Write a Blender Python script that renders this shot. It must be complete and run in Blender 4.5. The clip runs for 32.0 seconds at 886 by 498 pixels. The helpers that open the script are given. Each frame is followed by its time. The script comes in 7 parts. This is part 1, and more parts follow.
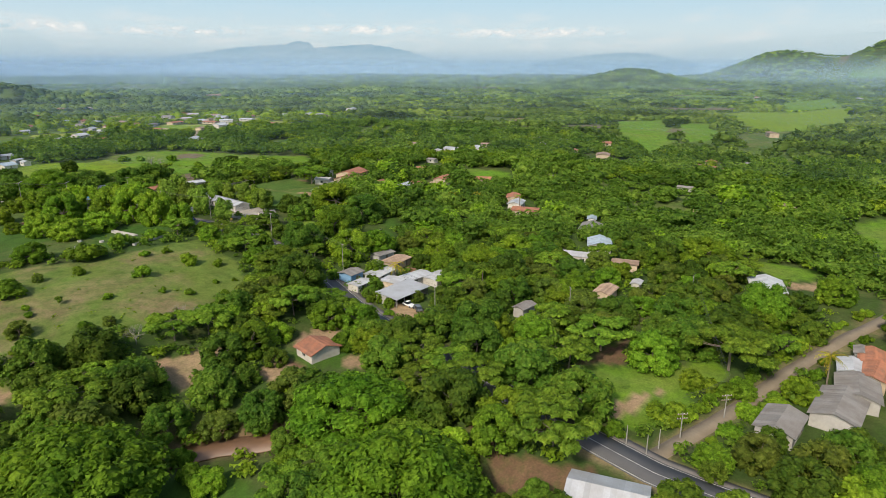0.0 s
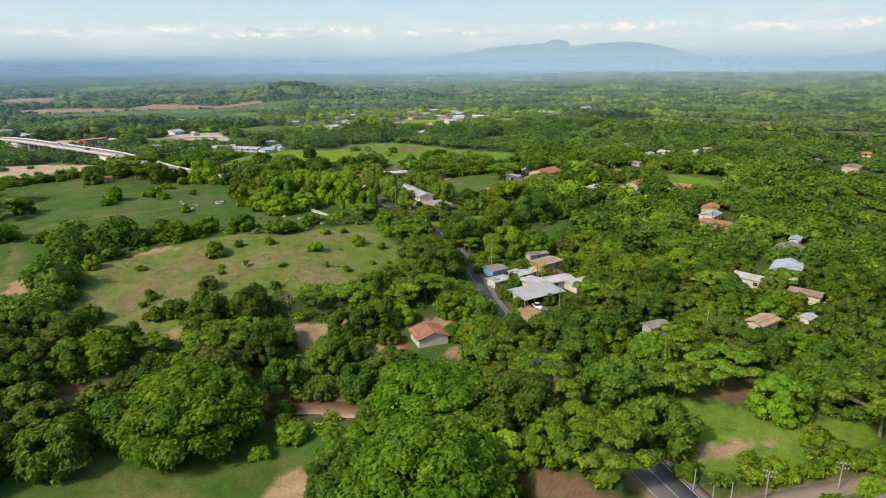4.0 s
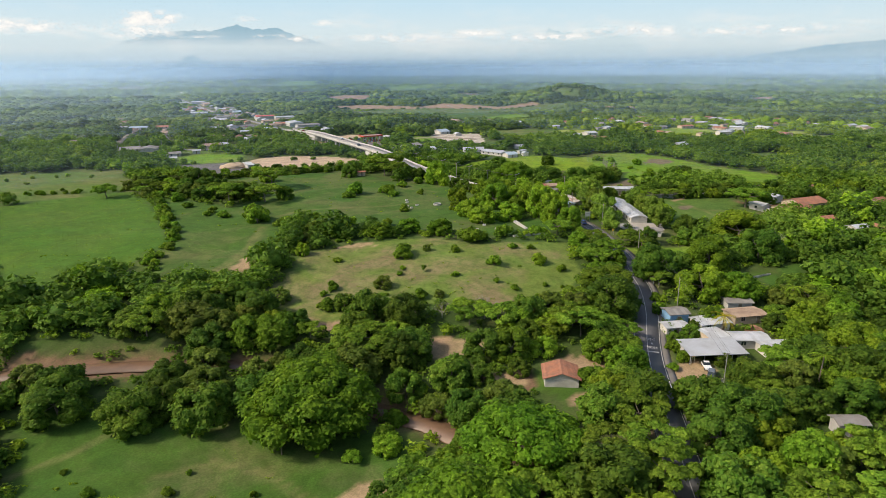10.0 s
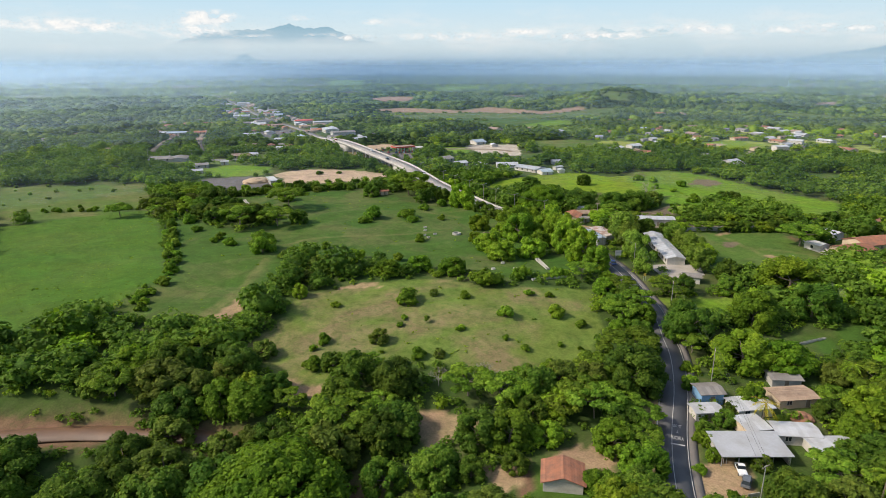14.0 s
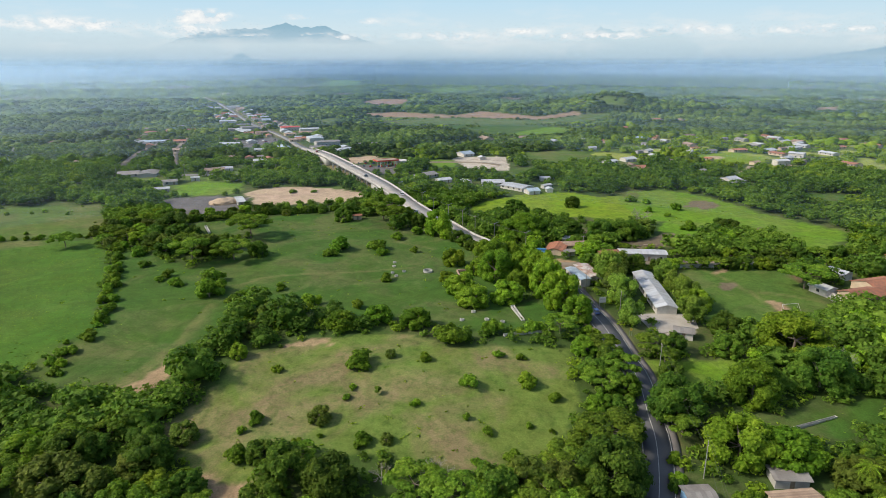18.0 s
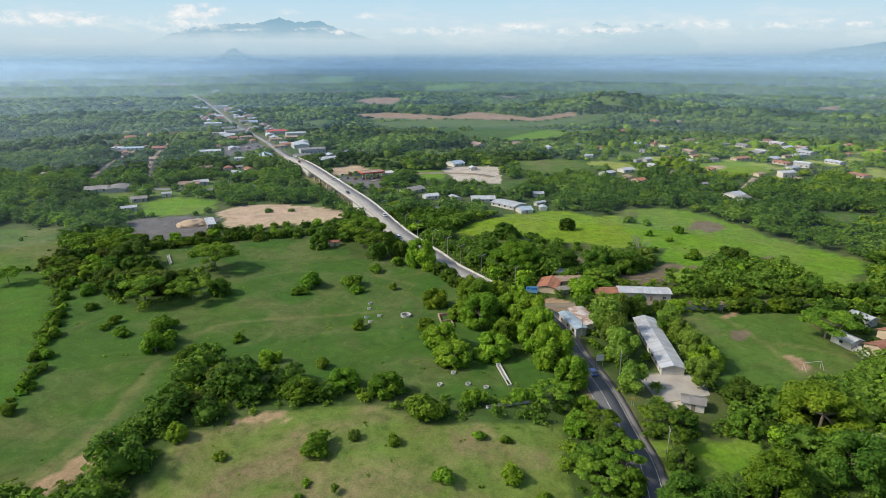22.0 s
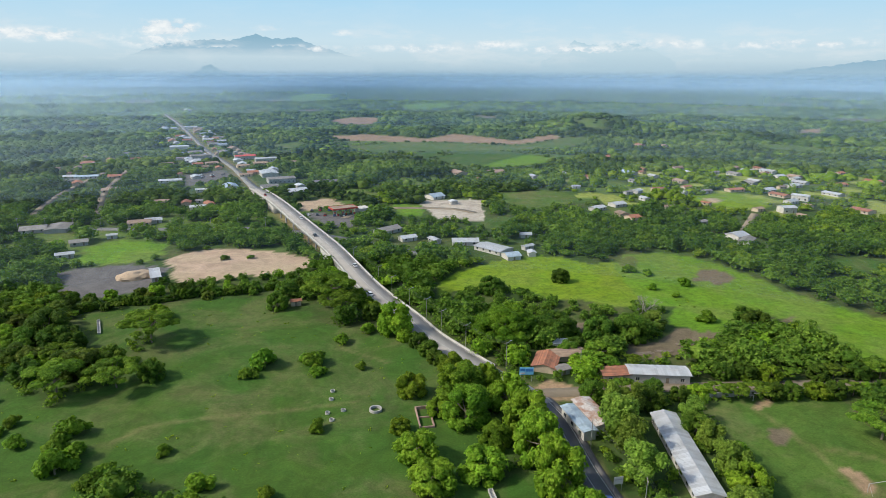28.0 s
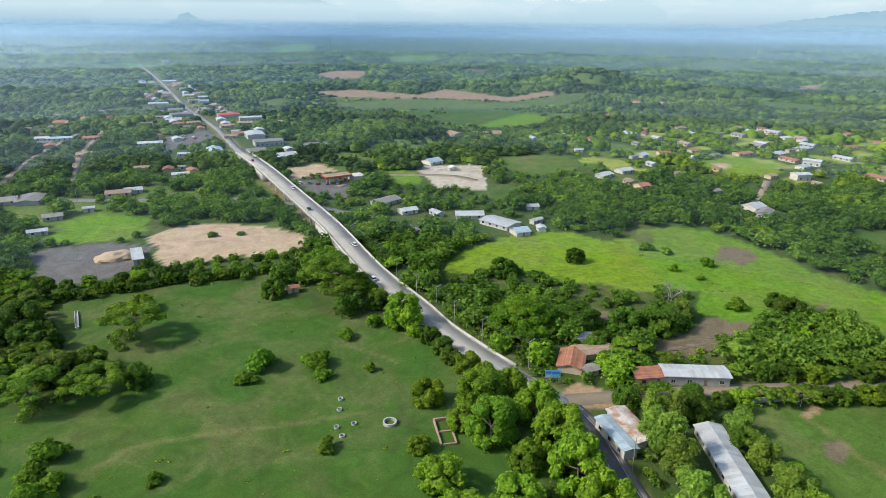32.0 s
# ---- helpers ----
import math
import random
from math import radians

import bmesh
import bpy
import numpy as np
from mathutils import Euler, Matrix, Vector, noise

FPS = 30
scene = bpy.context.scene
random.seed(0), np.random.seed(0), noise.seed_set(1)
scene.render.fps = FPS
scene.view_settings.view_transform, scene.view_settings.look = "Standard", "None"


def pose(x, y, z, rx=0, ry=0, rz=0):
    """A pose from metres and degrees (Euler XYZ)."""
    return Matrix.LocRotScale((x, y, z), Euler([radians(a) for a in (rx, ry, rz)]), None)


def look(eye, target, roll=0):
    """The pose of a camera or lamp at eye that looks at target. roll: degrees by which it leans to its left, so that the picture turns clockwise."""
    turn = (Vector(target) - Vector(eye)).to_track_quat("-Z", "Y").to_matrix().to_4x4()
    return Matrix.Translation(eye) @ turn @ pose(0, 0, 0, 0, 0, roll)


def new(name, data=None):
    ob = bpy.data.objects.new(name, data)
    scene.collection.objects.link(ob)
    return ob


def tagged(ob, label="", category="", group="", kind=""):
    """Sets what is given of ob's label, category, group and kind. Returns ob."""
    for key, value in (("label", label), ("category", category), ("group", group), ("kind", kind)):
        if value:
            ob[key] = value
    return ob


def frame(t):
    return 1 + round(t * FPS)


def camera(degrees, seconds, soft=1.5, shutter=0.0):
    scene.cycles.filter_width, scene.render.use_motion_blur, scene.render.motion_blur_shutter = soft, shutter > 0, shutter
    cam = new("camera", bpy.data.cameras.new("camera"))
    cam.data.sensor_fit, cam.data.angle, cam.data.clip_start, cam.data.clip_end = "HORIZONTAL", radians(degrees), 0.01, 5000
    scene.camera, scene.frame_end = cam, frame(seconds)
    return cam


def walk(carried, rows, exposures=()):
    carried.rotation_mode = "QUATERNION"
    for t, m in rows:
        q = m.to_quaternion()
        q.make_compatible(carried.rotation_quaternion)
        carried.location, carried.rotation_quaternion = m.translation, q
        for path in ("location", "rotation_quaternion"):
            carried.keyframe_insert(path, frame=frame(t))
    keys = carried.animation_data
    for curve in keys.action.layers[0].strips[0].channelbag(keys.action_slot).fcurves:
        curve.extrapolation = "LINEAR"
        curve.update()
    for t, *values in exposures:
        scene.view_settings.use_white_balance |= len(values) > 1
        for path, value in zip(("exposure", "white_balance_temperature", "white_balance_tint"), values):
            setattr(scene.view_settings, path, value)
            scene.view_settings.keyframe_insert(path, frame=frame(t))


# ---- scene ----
cam = camera(70.6, 32.0, soft=0.8)
PATH = [
    (0.0, (-63.07, 6.32, 66.61), (12.99, 64.81, 38.47), 0.15),
    (0.5, (-60.72, 3.38, 66.68), (12.70, 65.12, 38.46), 0.00),
    (1.0, (-58.27, 0.47, 66.71), (11.98, 65.79, 38.45), -0.13),
    (1.5, (-55.73, -2.28, 66.73), (11.23, 66.40, 38.46), -0.19),
    (2.0, (-53.14, -4.89, 66.79), (10.61, 66.77, 38.47), -0.26),
    (2.5, (-50.44, -7.35, 66.89), (9.51, 67.49, 38.52), -0.29),
    (3.0, (-47.60, -9.75, 67.02), (8.29, 68.14, 38.57), -0.33),
    (3.5, (-44.74, -12.07, 67.14), (6.99, 68.66, 38.71), -0.42),
    (5.5, (-34.74, -19.71, 67.06), (0.92, 69.35, 38.87), 0.00),
    (6.0, (-31.83, -20.98, 66.89), (-0.24, 69.64, 38.76), -0.16),
    (6.5, (-28.84, -22.06, 66.74), (-1.40, 69.93, 38.70), -0.27),
    (7.0, (-25.88, -22.82, 66.69), (-2.22, 70.21, 38.66), -0.32),
    (7.5, (-22.92, -23.18, 66.78), (-2.30, 70.56, 38.73), -0.36),
    (8.0, (-20.01, -22.99, 67.13), (-2.15, 71.30, 39.02), -0.45),
    (8.5, (-17.21, -22.20, 67.86), (-2.35, 72.62, 39.78), -0.41),
    (9.0, (-14.64, -20.86, 68.89), (-2.54, 74.37, 40.85), -0.42),
    (9.5, (-12.31, -19.03, 70.05), (-2.92, 76.51, 42.02), -0.40),
    (10.0, (-10.18, -16.83, 71.22), (-3.48, 78.92, 43.16), -0.38),
    (10.5, (-8.21, -14.36, 72.36), (-4.05, 81.52, 44.28), -0.33),
    (11.0, (-6.41, -11.70, 73.48), (-4.13, 84.25, 45.38), -0.30),
    (11.5, (-4.76, -8.89, 74.62), (-3.33, 87.05, 46.46), -0.25),
    (12.0, (-3.14, -6.02, 75.73), (-2.20, 89.93, 47.56), -0.20),
    (12.5, (-1.57, -3.05, 76.85), (-1.09, 92.87, 48.58), -0.18),
    (13.0, (0.00, 0.00, 78.00), (0.00, 95.92, 49.72), -0.21),
    (13.5, (1.57, 3.10, 79.17), (1.17, 99.00, 50.85), -0.23),
    (14.0, (3.16, 6.21, 80.32), (2.54, 102.10, 51.96), -0.22),
    (14.5, (4.74, 9.39, 81.50), (4.09, 105.27, 53.12), -0.25),
    (16.5, (10.81, 23.11, 85.96), (10.28, 118.96, 57.47), -0.08),
    (17.0, (12.17, 26.81, 86.98), (11.67, 122.65, 58.46), -0.08),
    (17.5, (13.50, 30.54, 87.95), (13.03, 126.37, 59.38), -0.09),
    (18.0, (14.83, 34.26, 88.89), (14.34, 130.09, 60.31), -0.09),
    (18.5, (16.16, 37.97, 89.84), (15.70, 133.78, 61.20), -0.10),
    (19.0, (17.35, 41.67, 90.89), (16.87, 137.47, 62.20), -0.11),
    (19.5, (18.33, 45.36, 92.05), (17.88, 141.14, 63.33), -0.07),
    (20.0, (19.08, 48.99, 93.30), (18.74, 144.76, 64.51), -0.05),
    (20.5, (19.70, 52.60, 94.54), (19.42, 148.18, 65.12), -0.06),
    (21.0, (20.18, 56.27, 95.70), (19.96, 151.74, 65.94), -0.08),
    (21.5, (20.58, 60.01, 96.81), (20.41, 155.47, 67.03), -0.09),
    (22.0, (20.83, 63.73, 97.93), (20.90, 159.30, 68.49), -0.10),
    (22.5, (21.00, 67.42, 98.99), (21.64, 163.46, 71.12), -0.01),
    (23.0, (21.13, 71.04, 99.83), (22.21, 167.40, 73.13), 0.04),
    (23.5, (21.24, 74.55, 100.37), (22.42, 170.90, 73.62), 0.06),
    (24.0, (21.34, 78.04, 100.72), (22.55, 174.37, 73.92), 0.05),
    (24.5, (21.44, 81.56, 101.09), (22.85, 177.90, 74.31), 0.06),
    (25.0, (21.57, 85.12, 101.51), (23.35, 181.45, 74.70), 0.09),
    (25.5, (21.71, 88.66, 101.96), (23.88, 184.97, 75.13), 0.13),
    (27.5, (21.62, 102.83, 104.27), (24.82, 199.05, 77.23), 0.20),
    (28.0, (21.44, 106.22, 104.93), (24.84, 202.41, 77.82), 0.25),
    (28.5, (21.12, 109.60, 105.63), (24.79, 205.75, 78.41), 0.27),
    (29.0, (20.58, 112.94, 106.31), (24.61, 209.03, 78.92), 0.29),
    (29.5, (19.88, 116.15, 106.87), (24.15, 211.89, 78.32), 0.32),
    (30.0, (18.95, 119.21, 107.37), (23.48, 214.22, 76.52), 0.37),
    (30.5, (17.73, 122.16, 107.84), (22.52, 216.40, 74.73), 0.44),
    (31.0, (16.22, 125.03, 108.33), (21.30, 218.88, 74.17), 0.46),
    (31.5, (14.55, 127.87, 108.89), (19.90, 221.72, 74.77), 0.52),
    (32.0, (12.80, 130.64, 109.47), (18.42, 224.47, 75.35), 0.54),
]
walk(cam, [(t, look(eye, target, roll)) for t, eye, target, roll in PATH],
     exposures=[(0, 0.19, 6700, 10), (7, 0.30, 6950, 12), (12, 0.30, 6800, 12), (20, 0.20, 6400, 9), (26, 0.16, 6250, 8), (29, 0.20, 6200, 7), (30.5, 0.32, 6150, 6), (32, 0.36, 6150, 6)])

# ---- light: hazy morning sun from the west-south-west, pale sky ----
SUN_EL, SUN_AZ = 40.0, 262.0          # degrees, azimuth clockwise from +y
world = bpy.data.worlds.new("sky")
scene.world = world
world.use_nodes = True
wn, wl = world.node_tree.nodes, world.node_tree.links
sky = wn.new("ShaderNodeTexSky")
sky.sky_type, sky.sun_disc = "NISHITA", False
sky.sun_elevation, sky.sun_rotation = radians(SUN_EL), radians(SUN_AZ)
sky.air_density, sky.dust_density, sky.ozone_density = 1.2, 2.5, 1.0
wn["Background"].inputs[1].default_value = 0.155
wl.new(sky.outputs[0], wn["Background"].inputs[0])
sun_data = bpy.data.lights.new("sun", "SUN")
sun_data.energy, sun_data.angle, sun_data.color = 3.2, radians(6.0), (1.0, 0.93, 0.80)
sun_lamp = new("sun", sun_data)
_a, _e = radians(SUN_AZ), radians(SUN_EL)
sun_lamp.matrix_world = look((300 * math.sin(_a) * math.cos(_e), 300 * math.cos(_a) * math.cos(_e), 300 * math.sin(_e)), (0, 0, 0))
scene.view_settings.exposure = 0.0


# ---- materials ----
def mat(name):
    m = bpy.data.materials.new(name)
    m.use_nodes = True
    nt = m.node_tree
    return m, nt.nodes, nt.links, nt.nodes["Principled BSDF"]


def mixcol(n, l, fac, a, b, blend="MIX"):
    x = n.new("ShaderNodeMix")
    x.data_type, x.blend_type = "RGBA", blend
    for key, v in ((0, fac), (6, a), (7, b)):
        if hasattr(v, "links"):
            l.new(v, x.inputs[key])
        elif key == 0:
            x.inputs[0].default_value = v
        else:
            x.inputs[key].default_value = (*v, 1) if len(v) == 3 else v
    return x.outputs[2]


def noise_tex(n, l, scale, detail=4.0, rough=0.6, space="pos", distort=0.0):
    t = n.new("ShaderNodeTexNoise")
    t.inputs["Scale"].default_value, t.inputs["Detail"].default_value = scale, detail
    t.inputs["Roughness"].default_value, t.inputs["Distortion"].default_value = rough, distort
    if space == "pos":
        g = n.new("ShaderNodeNewGeometry")
        l.new(g.outputs["Position"], t.inputs["Vector"])
    else:
        c = n.new("ShaderNodeTexCoord")
        l.new(c.outputs["Object"], t.inputs["Vector"])
    return t.outputs["Fac"]


def ramp(n, l, fac, a, b, lo=0.0, hi=1.0):
    r = n.new("ShaderNodeMapRange")
    r.inputs[1].default_value, r.inputs[2].default_value = a, b
    r.inputs[3].default_value, r.inputs[4].default_value = lo, hi
    l.new(fac, r.inputs[0])
    return r.outputs[0]


def bump(n, l, p, h, dist, strength=0.6):
    b = n.new("ShaderNodeBump")
    b.inputs["Strength"].default_value, b.inputs["Distance"].default_value = strength, dist
    l.new(h, b.inputs["Height"])
    l.new(b.outputs[0], p.inputs["Normal"])


def surface(name, base, dark, rough=0.8, fine=6.0, coarse=0.35, metal=0.0, amount=0.7, relief=0.01, space="pos", spread=0.0):
    """Two scales of variation between two colours, with fine relief."""
    m, n, l, p = mat(name)
    f1, f2 = noise_tex(n, l, fine, 6, 0.7, space), noise_tex(n, l, coarse, 4, 0.6, space)
    c = mixcol(n, l, ramp(n, l, f2, 0.38, 0.66, 0, amount), base, dark)
    c = mixcol(n, l, ramp(n, l, f1, 0.45, 0.75, 0, amount * 0.6), c, dark)
    if spread:
        o = n.new("ShaderNodeObjectInfo")
        hs = n.new("ShaderNodeHueSaturation")
        l.new(ramp(n, l, o.outputs["Random"], 0, 1, 1 - spread, 1 + spread), hs.inputs["Value"])
        l.new(c, hs.inputs["Color"])
        c = hs.outputs[0]
    l.new(c, p.inputs["Base Color"])
    p.inputs["Roughness"].default_value, p.inputs["Metallic"].default_value = rough, metal
    if relief:
        bump(n, l, p, f1, relief)
    return m


def leaf(name, a, b, patchy=0.12, grain=2.0, swing=0.2):
    """Foliage: colour differs from tree to tree and from leaf to leaf, light passes through."""
    m, n, l, p = mat(name)
    o, g = n.new("ShaderNodeObjectInfo"), n.new("ShaderNodeNewGeometry")
    c = mixcol(n, l, g.outputs["Random Per Island"], a, b)
    hs = n.new("ShaderNodeHueSaturation")
    w = noise_tex(n, l, patchy, 2, 0.5)
    s1 = n.new("ShaderNodeMath")
    s1.operation = "ADD"
    l.new(ramp(n, l, o.outputs["Random"], 0, 1, -0.012, 0.010), s1.inputs[0])
    l.new(ramp(n, l, w, 0.3, 0.7, 0.49, 0.512), s1.inputs[1])
    l.new(s1.outputs[0], hs.inputs["Hue"])
    v1 = n.new("ShaderNodeMath")
    v1.operation = "MULTIPLY"
    l.new(ramp(n, l, o.outputs["Random"], 0, 1, 0.78, 1.28), v1.inputs[0])
    l.new(ramp(n, l, w, 0.32, 0.68, 1 + swing, 1 - swing), v1.inputs[1])
    l.new(v1.outputs[0], hs.inputs["Value"])
    tone = ramp(n, l, noise_tex(n, l, grain * 0.55, 4, 0.7), 0.34, 0.66, 0.58, 1.45)
    l.new(mixcol(n, l, 1.0, c, tone, "MULTIPLY"), hs.inputs["Color"])
    l.new(hs.outputs[0], p.inputs["Base Color"])
    p.inputs["Roughness"].default_value = 0.55
    p.inputs["Specular IOR Level"].default_value = 0.08
    fine = noise_tex(n, l, grain, 3, 0.7)
    bump(n, l, p, fine, 0.5 / grain, 0.55)
    t = n.new("ShaderNodeBsdfTranslucent")
    l.new(mixcol(n, l, 1.0, hs.outputs[0], (0.95, 1.0, 0.45), "MULTIPLY"), t.inputs["Color"])
    x = n.new("ShaderNodeMixShader")
    x.inputs[0].default_value = 0.44
    l.new(p.outputs[0], x.inputs[1])
    l.new(t.outputs[0], x.inputs[2])
    l.new(x.outputs[0], n["Material Output"].inputs["Surface"])
    return m


LEAF = {
    "rain": leaf("rain_tree_leaves", (0.082, 0.170, 0.011), (0.142, 0.255, 0.018)),
    "mango": leaf("mango_leaves", (0.092, 0.180, 0.012), (0.168, 0.274, 0.022)),
    "acacia": leaf("feathery_leaves", (0.104, 0.188, 0.017), (0.182, 0.268, 0.027)),
    "broad": leaf("broad_leaves", (0.067, 0.138, 0.013), (0.144, 0.217, 0.025)),
    "dark": leaf("dark_leaves", (0.051, 0.109, 0.012), (0.101, 0.167, 0.019)),
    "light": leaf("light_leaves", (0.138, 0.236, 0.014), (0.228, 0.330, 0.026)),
    "olive": leaf("olive_leaves", (0.092, 0.138, 0.018), (0.150, 0.195, 0.030)),
    "willow": leaf("grey_green_leaves", (0.135, 0.215, 0.026), (0.225, 0.315, 0.044)),
    "palm": leaf("palm_fronds", (0.237, 0.246, 0.017), (0.422, 0.333, 0.034)),
    "woods": leaf("woodland_leaves", (0.066, 0.126, 0.014), (0.140, 0.208, 0.026), 0.030, 1.4, 0.34),
    # bluer than the nearer woods: haze put into the far leaf colour
    "distant": leaf("distant_leaves", (0.062, 0.114, 0.021), (0.136, 0.196, 0.034), 0.011, 0.35, 0.6),
}
BARK = surface("bark", (0.20, 0.16, 0.12), (0.10, 0.08, 0.06), 0.9, 8, 1.0, relief=0.02)
PALE_BARK = surface("pale_bark", (0.30, 0.27, 0.23), (0.18, 0.16, 0.13), 0.9, 8, 1.0)
ASPHALT = surface("asphalt", (0.115, 0.113, 0.115), (0.075, 0.075, 0.077), 0.85, 9, 0.12)
OLD_ROAD = surface("worn_grey_road", (0.36, 0.33, 0.29), (0.24, 0.22, 0.20), 0.9, 4, 0.08)
PAINT = surface("road_paint", (0.50, 0.49, 0.45), (0.24, 0.23, 0.22), 0.7, 5, 0.8)
YELLOW = surface("yellow_paint", (0.62, 0.42, 0.06), (0.45, 0.3, 0.06), 0.6, 5, 0.8)
GRAVEL = surface("pale_dirt", (0.27, 0.215, 0.150), (0.165, 0.13, 0.085), 0.95, 3, 0.15, relief=0.03)
CONCRETE = surface("concrete", (0.46, 0.44, 0.40), (0.30, 0.28, 0.26), 0.85, 3, 0.3)
PLASTER = {
    "white": surface("white_plaster", (0.56, 0.53, 0.48), (0.36, 0.33, 0.28), 0.8, 3, 0.4, spread=0.12),
    "tan": surface("tan_plaster", (0.50, 0.40, 0.28), (0.36, 0.28, 0.2), 0.85, 3, 0.4, spread=0.15),
    "grey": surface("grey_block", (0.42, 0.40, 0.37), (0.28, 0.27, 0.25), 0.9, 3, 0.4, spread=0.12),
    "pink": surface("pink_plaster", (0.62, 0.36, 0.28), (0.45, 0.25, 0.2), 0.8, 3, 0.4, spread=0.1),
    "blue": surface("blue_plaster", (0.18, 0.34, 0.52), (0.12, 0.22, 0.34), 0.8, 3, 0.4, spread=0.1),
}
ROOF = {
    "white": surface("pale_zinc_roof", (0.50, 0.51, 0.52), (0.37, 0.35, 0.33), 0.45, 2.5, 0.25, 0.1, spread=0.12),
    "grey": surface("grey_sheet_roof", (0.24, 0.225, 0.205), (0.165, 0.14, 0.12), 0.7, 2.5, 0.3, spread=0.15),
    "orange": surface("clay_tile_roof", (0.38, 0.15, 0.08), (0.20, 0.10, 0.065), 0.85, 5, 0.5, amount=0.9, spread=0.2),
    "tan": surface("weathered_roof", (0.33, 0.24, 0.17), (0.2, 0.13, 0.09), 0.85, 4, 0.4, spread=0.2),
    "blue": surface("bluish_zinc_roof", (0.40, 0.48, 0.54), (0.28, 0.32, 0.35), 0.5, 2.5, 0.3, 0.1, spread=0.12),
    "rust": surface("rusty_zinc_roof", (0.58, 0.54, 0.50), (0.30, 0.14, 0.07), 0.65, 1.2, 0.35, 0.1, amount=1.0),
    "red": surface("red_sheet_roof", (0.52, 0.06, 0.03), (0.36, 0.06, 0.04), 0.5, 2.5, 0.3, spread=0.1),
}
GLASS = surface("dark_pane", (0.035, 0.045, 0.05), (0.02, 0.025, 0.03), 0.12, 1, 0.3, relief=0)
WOOD = surface("weathered_wood", (0.24, 0.19, 0.14), (0.14, 0.11, 0.08), 0.85, 8, 0.8)
METAL = surface("galvanised_metal", (0.45, 0.46, 0.47), (0.32, 0.32, 0.33), 0.45, 5, 0.5, 0.6)
STONE = surface("rubble", (0.38, 0.25, 0.19), (0.22, 0.14, 0.11), 0.95, 3, 0.5, relief=0.05)
MUD_WATER = surface("muddy_water", (0.175, 0.100, 0.058), (0.105, 0.062, 0.038), 0.45, 0.6, 0.12, relief=0.004)


def ground_material():
    m, n, l, p = mat("ground_cover")
    a = n.new("ShaderNodeVertexColor")
    a.layer_name = "cover"
    f1 = noise_tex(n, l, 2.2, 7, 0.72)
    f2 = noise_tex(n, l, 0.036, 7, 0.62, distort=0.6)
    f3 = noise_tex(n, l, 0.45, 4, 0.65)
    dry = n.new("ShaderNodeMath")
    dry.operation = "MULTIPLY"
    l.new(ramp(n, l, f2, 0.46, 0.62, 0, 0.85), dry.inputs[0])
    l.new(a.outputs[1], dry.inputs[1])
    c = mixcol(n, l, dry.outputs[0], a.outputs[0], (0.195, 0.150, 0.078))
    lush = n.new("ShaderNodeMath")
    lush.operation = "MULTIPLY"
    l.new(ramp(n, l, f3, 0.47, 0.66, 0, 0.5), lush.inputs[0])
    l.new(ramp(n, l, a.outputs[1], 0.0, 0.1), lush.inputs[1])
    c = mixcol(n, l, lush.outputs[0], c, (0.046, 0.098, 0.012))
    hs = n.new("ShaderNodeHueSaturation")
    mid = n.new("ShaderNodeMath")
    mid.operation = "MULTIPLY"
    l.new(ramp(n, l, f1, 0.3, 0.7, 0.74, 1.26), mid.inputs[0])
    l.new(ramp(n, l, noise_tex(n, l, 0.11, 6, 0.7, distort=1.2), 0.34, 0.66, 0.80, 1.22), mid.inputs[1])
    l.new(mid.outputs[0], hs.inputs["Value"])
    l.new(ramp(n, l, noise_tex(n, l, 0.06, 5, 0.65), 0.35, 0.65, 0.488, 0.508), hs.inputs["Hue"])
    l.new(c, hs.inputs["Color"])
    l.new(hs.outputs[0], p.inputs["Base Color"])
    p.inputs["Roughness"].default_value = 0.95
    p.inputs["Specular IOR Level"].default_value = 0.15
    bump(n, l, p, f1, 0.12, 0.4)
    return m


GROUND = ground_material()


# ---- the lie of the land ----
def step(a, b, v):
    t = np.clip((v - a) / (b - a), 0, 1)
    return t * t * (3 - 2 * t)


RIVER = np.array([(-180, 130), (-106, 133), (-79, 135), (-52, 133), (-35, 125), (-19, 116), (-11, 111), (-4, 106), (1, 100), (9, 92), (14, 78), (10, 55)], float)
ROAD = np.array([(26, -30), (30, 5), (30, 29), (32, 42), (46, 103), (52, 125), (60, 147), (64, 162), (65, 171), (67, 188), (66, 201), (65, 220), (62, 242), (60.3, 262), (57.3, 275), (52.3, 284), (45.8, 293), (38.5, 304), (31, 316), (24, 328), (16, 345), (5, 364), (-7, 387), (-31, 441), (-65, 516), (-117, 632), (-187, 801), (-278, 992), (-419, 1308), (-662, 1834)], float)
LANE = np.array([(34, 35), (58, 28), (84, 22), (111, 14), (130, 7), (230, -26)], float)


def line_distance(pts, x, y):
    d = np.full(np.shape(x), 1e9)
    for (ax, ay), (bx, by) in zip(pts[:-1], pts[1:]):
        ux, uy = bx - ax, by - ay
        t = np.clip(((x - ax) * ux + (y - ay) * uy) / (ux * ux + uy * uy), 0, 1)
        d = np.minimum(d, np.hypot(x - ax - t * ux, y - ay - t * uy))
    return d


def hill(x, y, cx, cy, rx, ry, height):
    return height * np.exp(-(((x - cx) / rx) ** 2 + ((y - cy) / ry) ** 2))


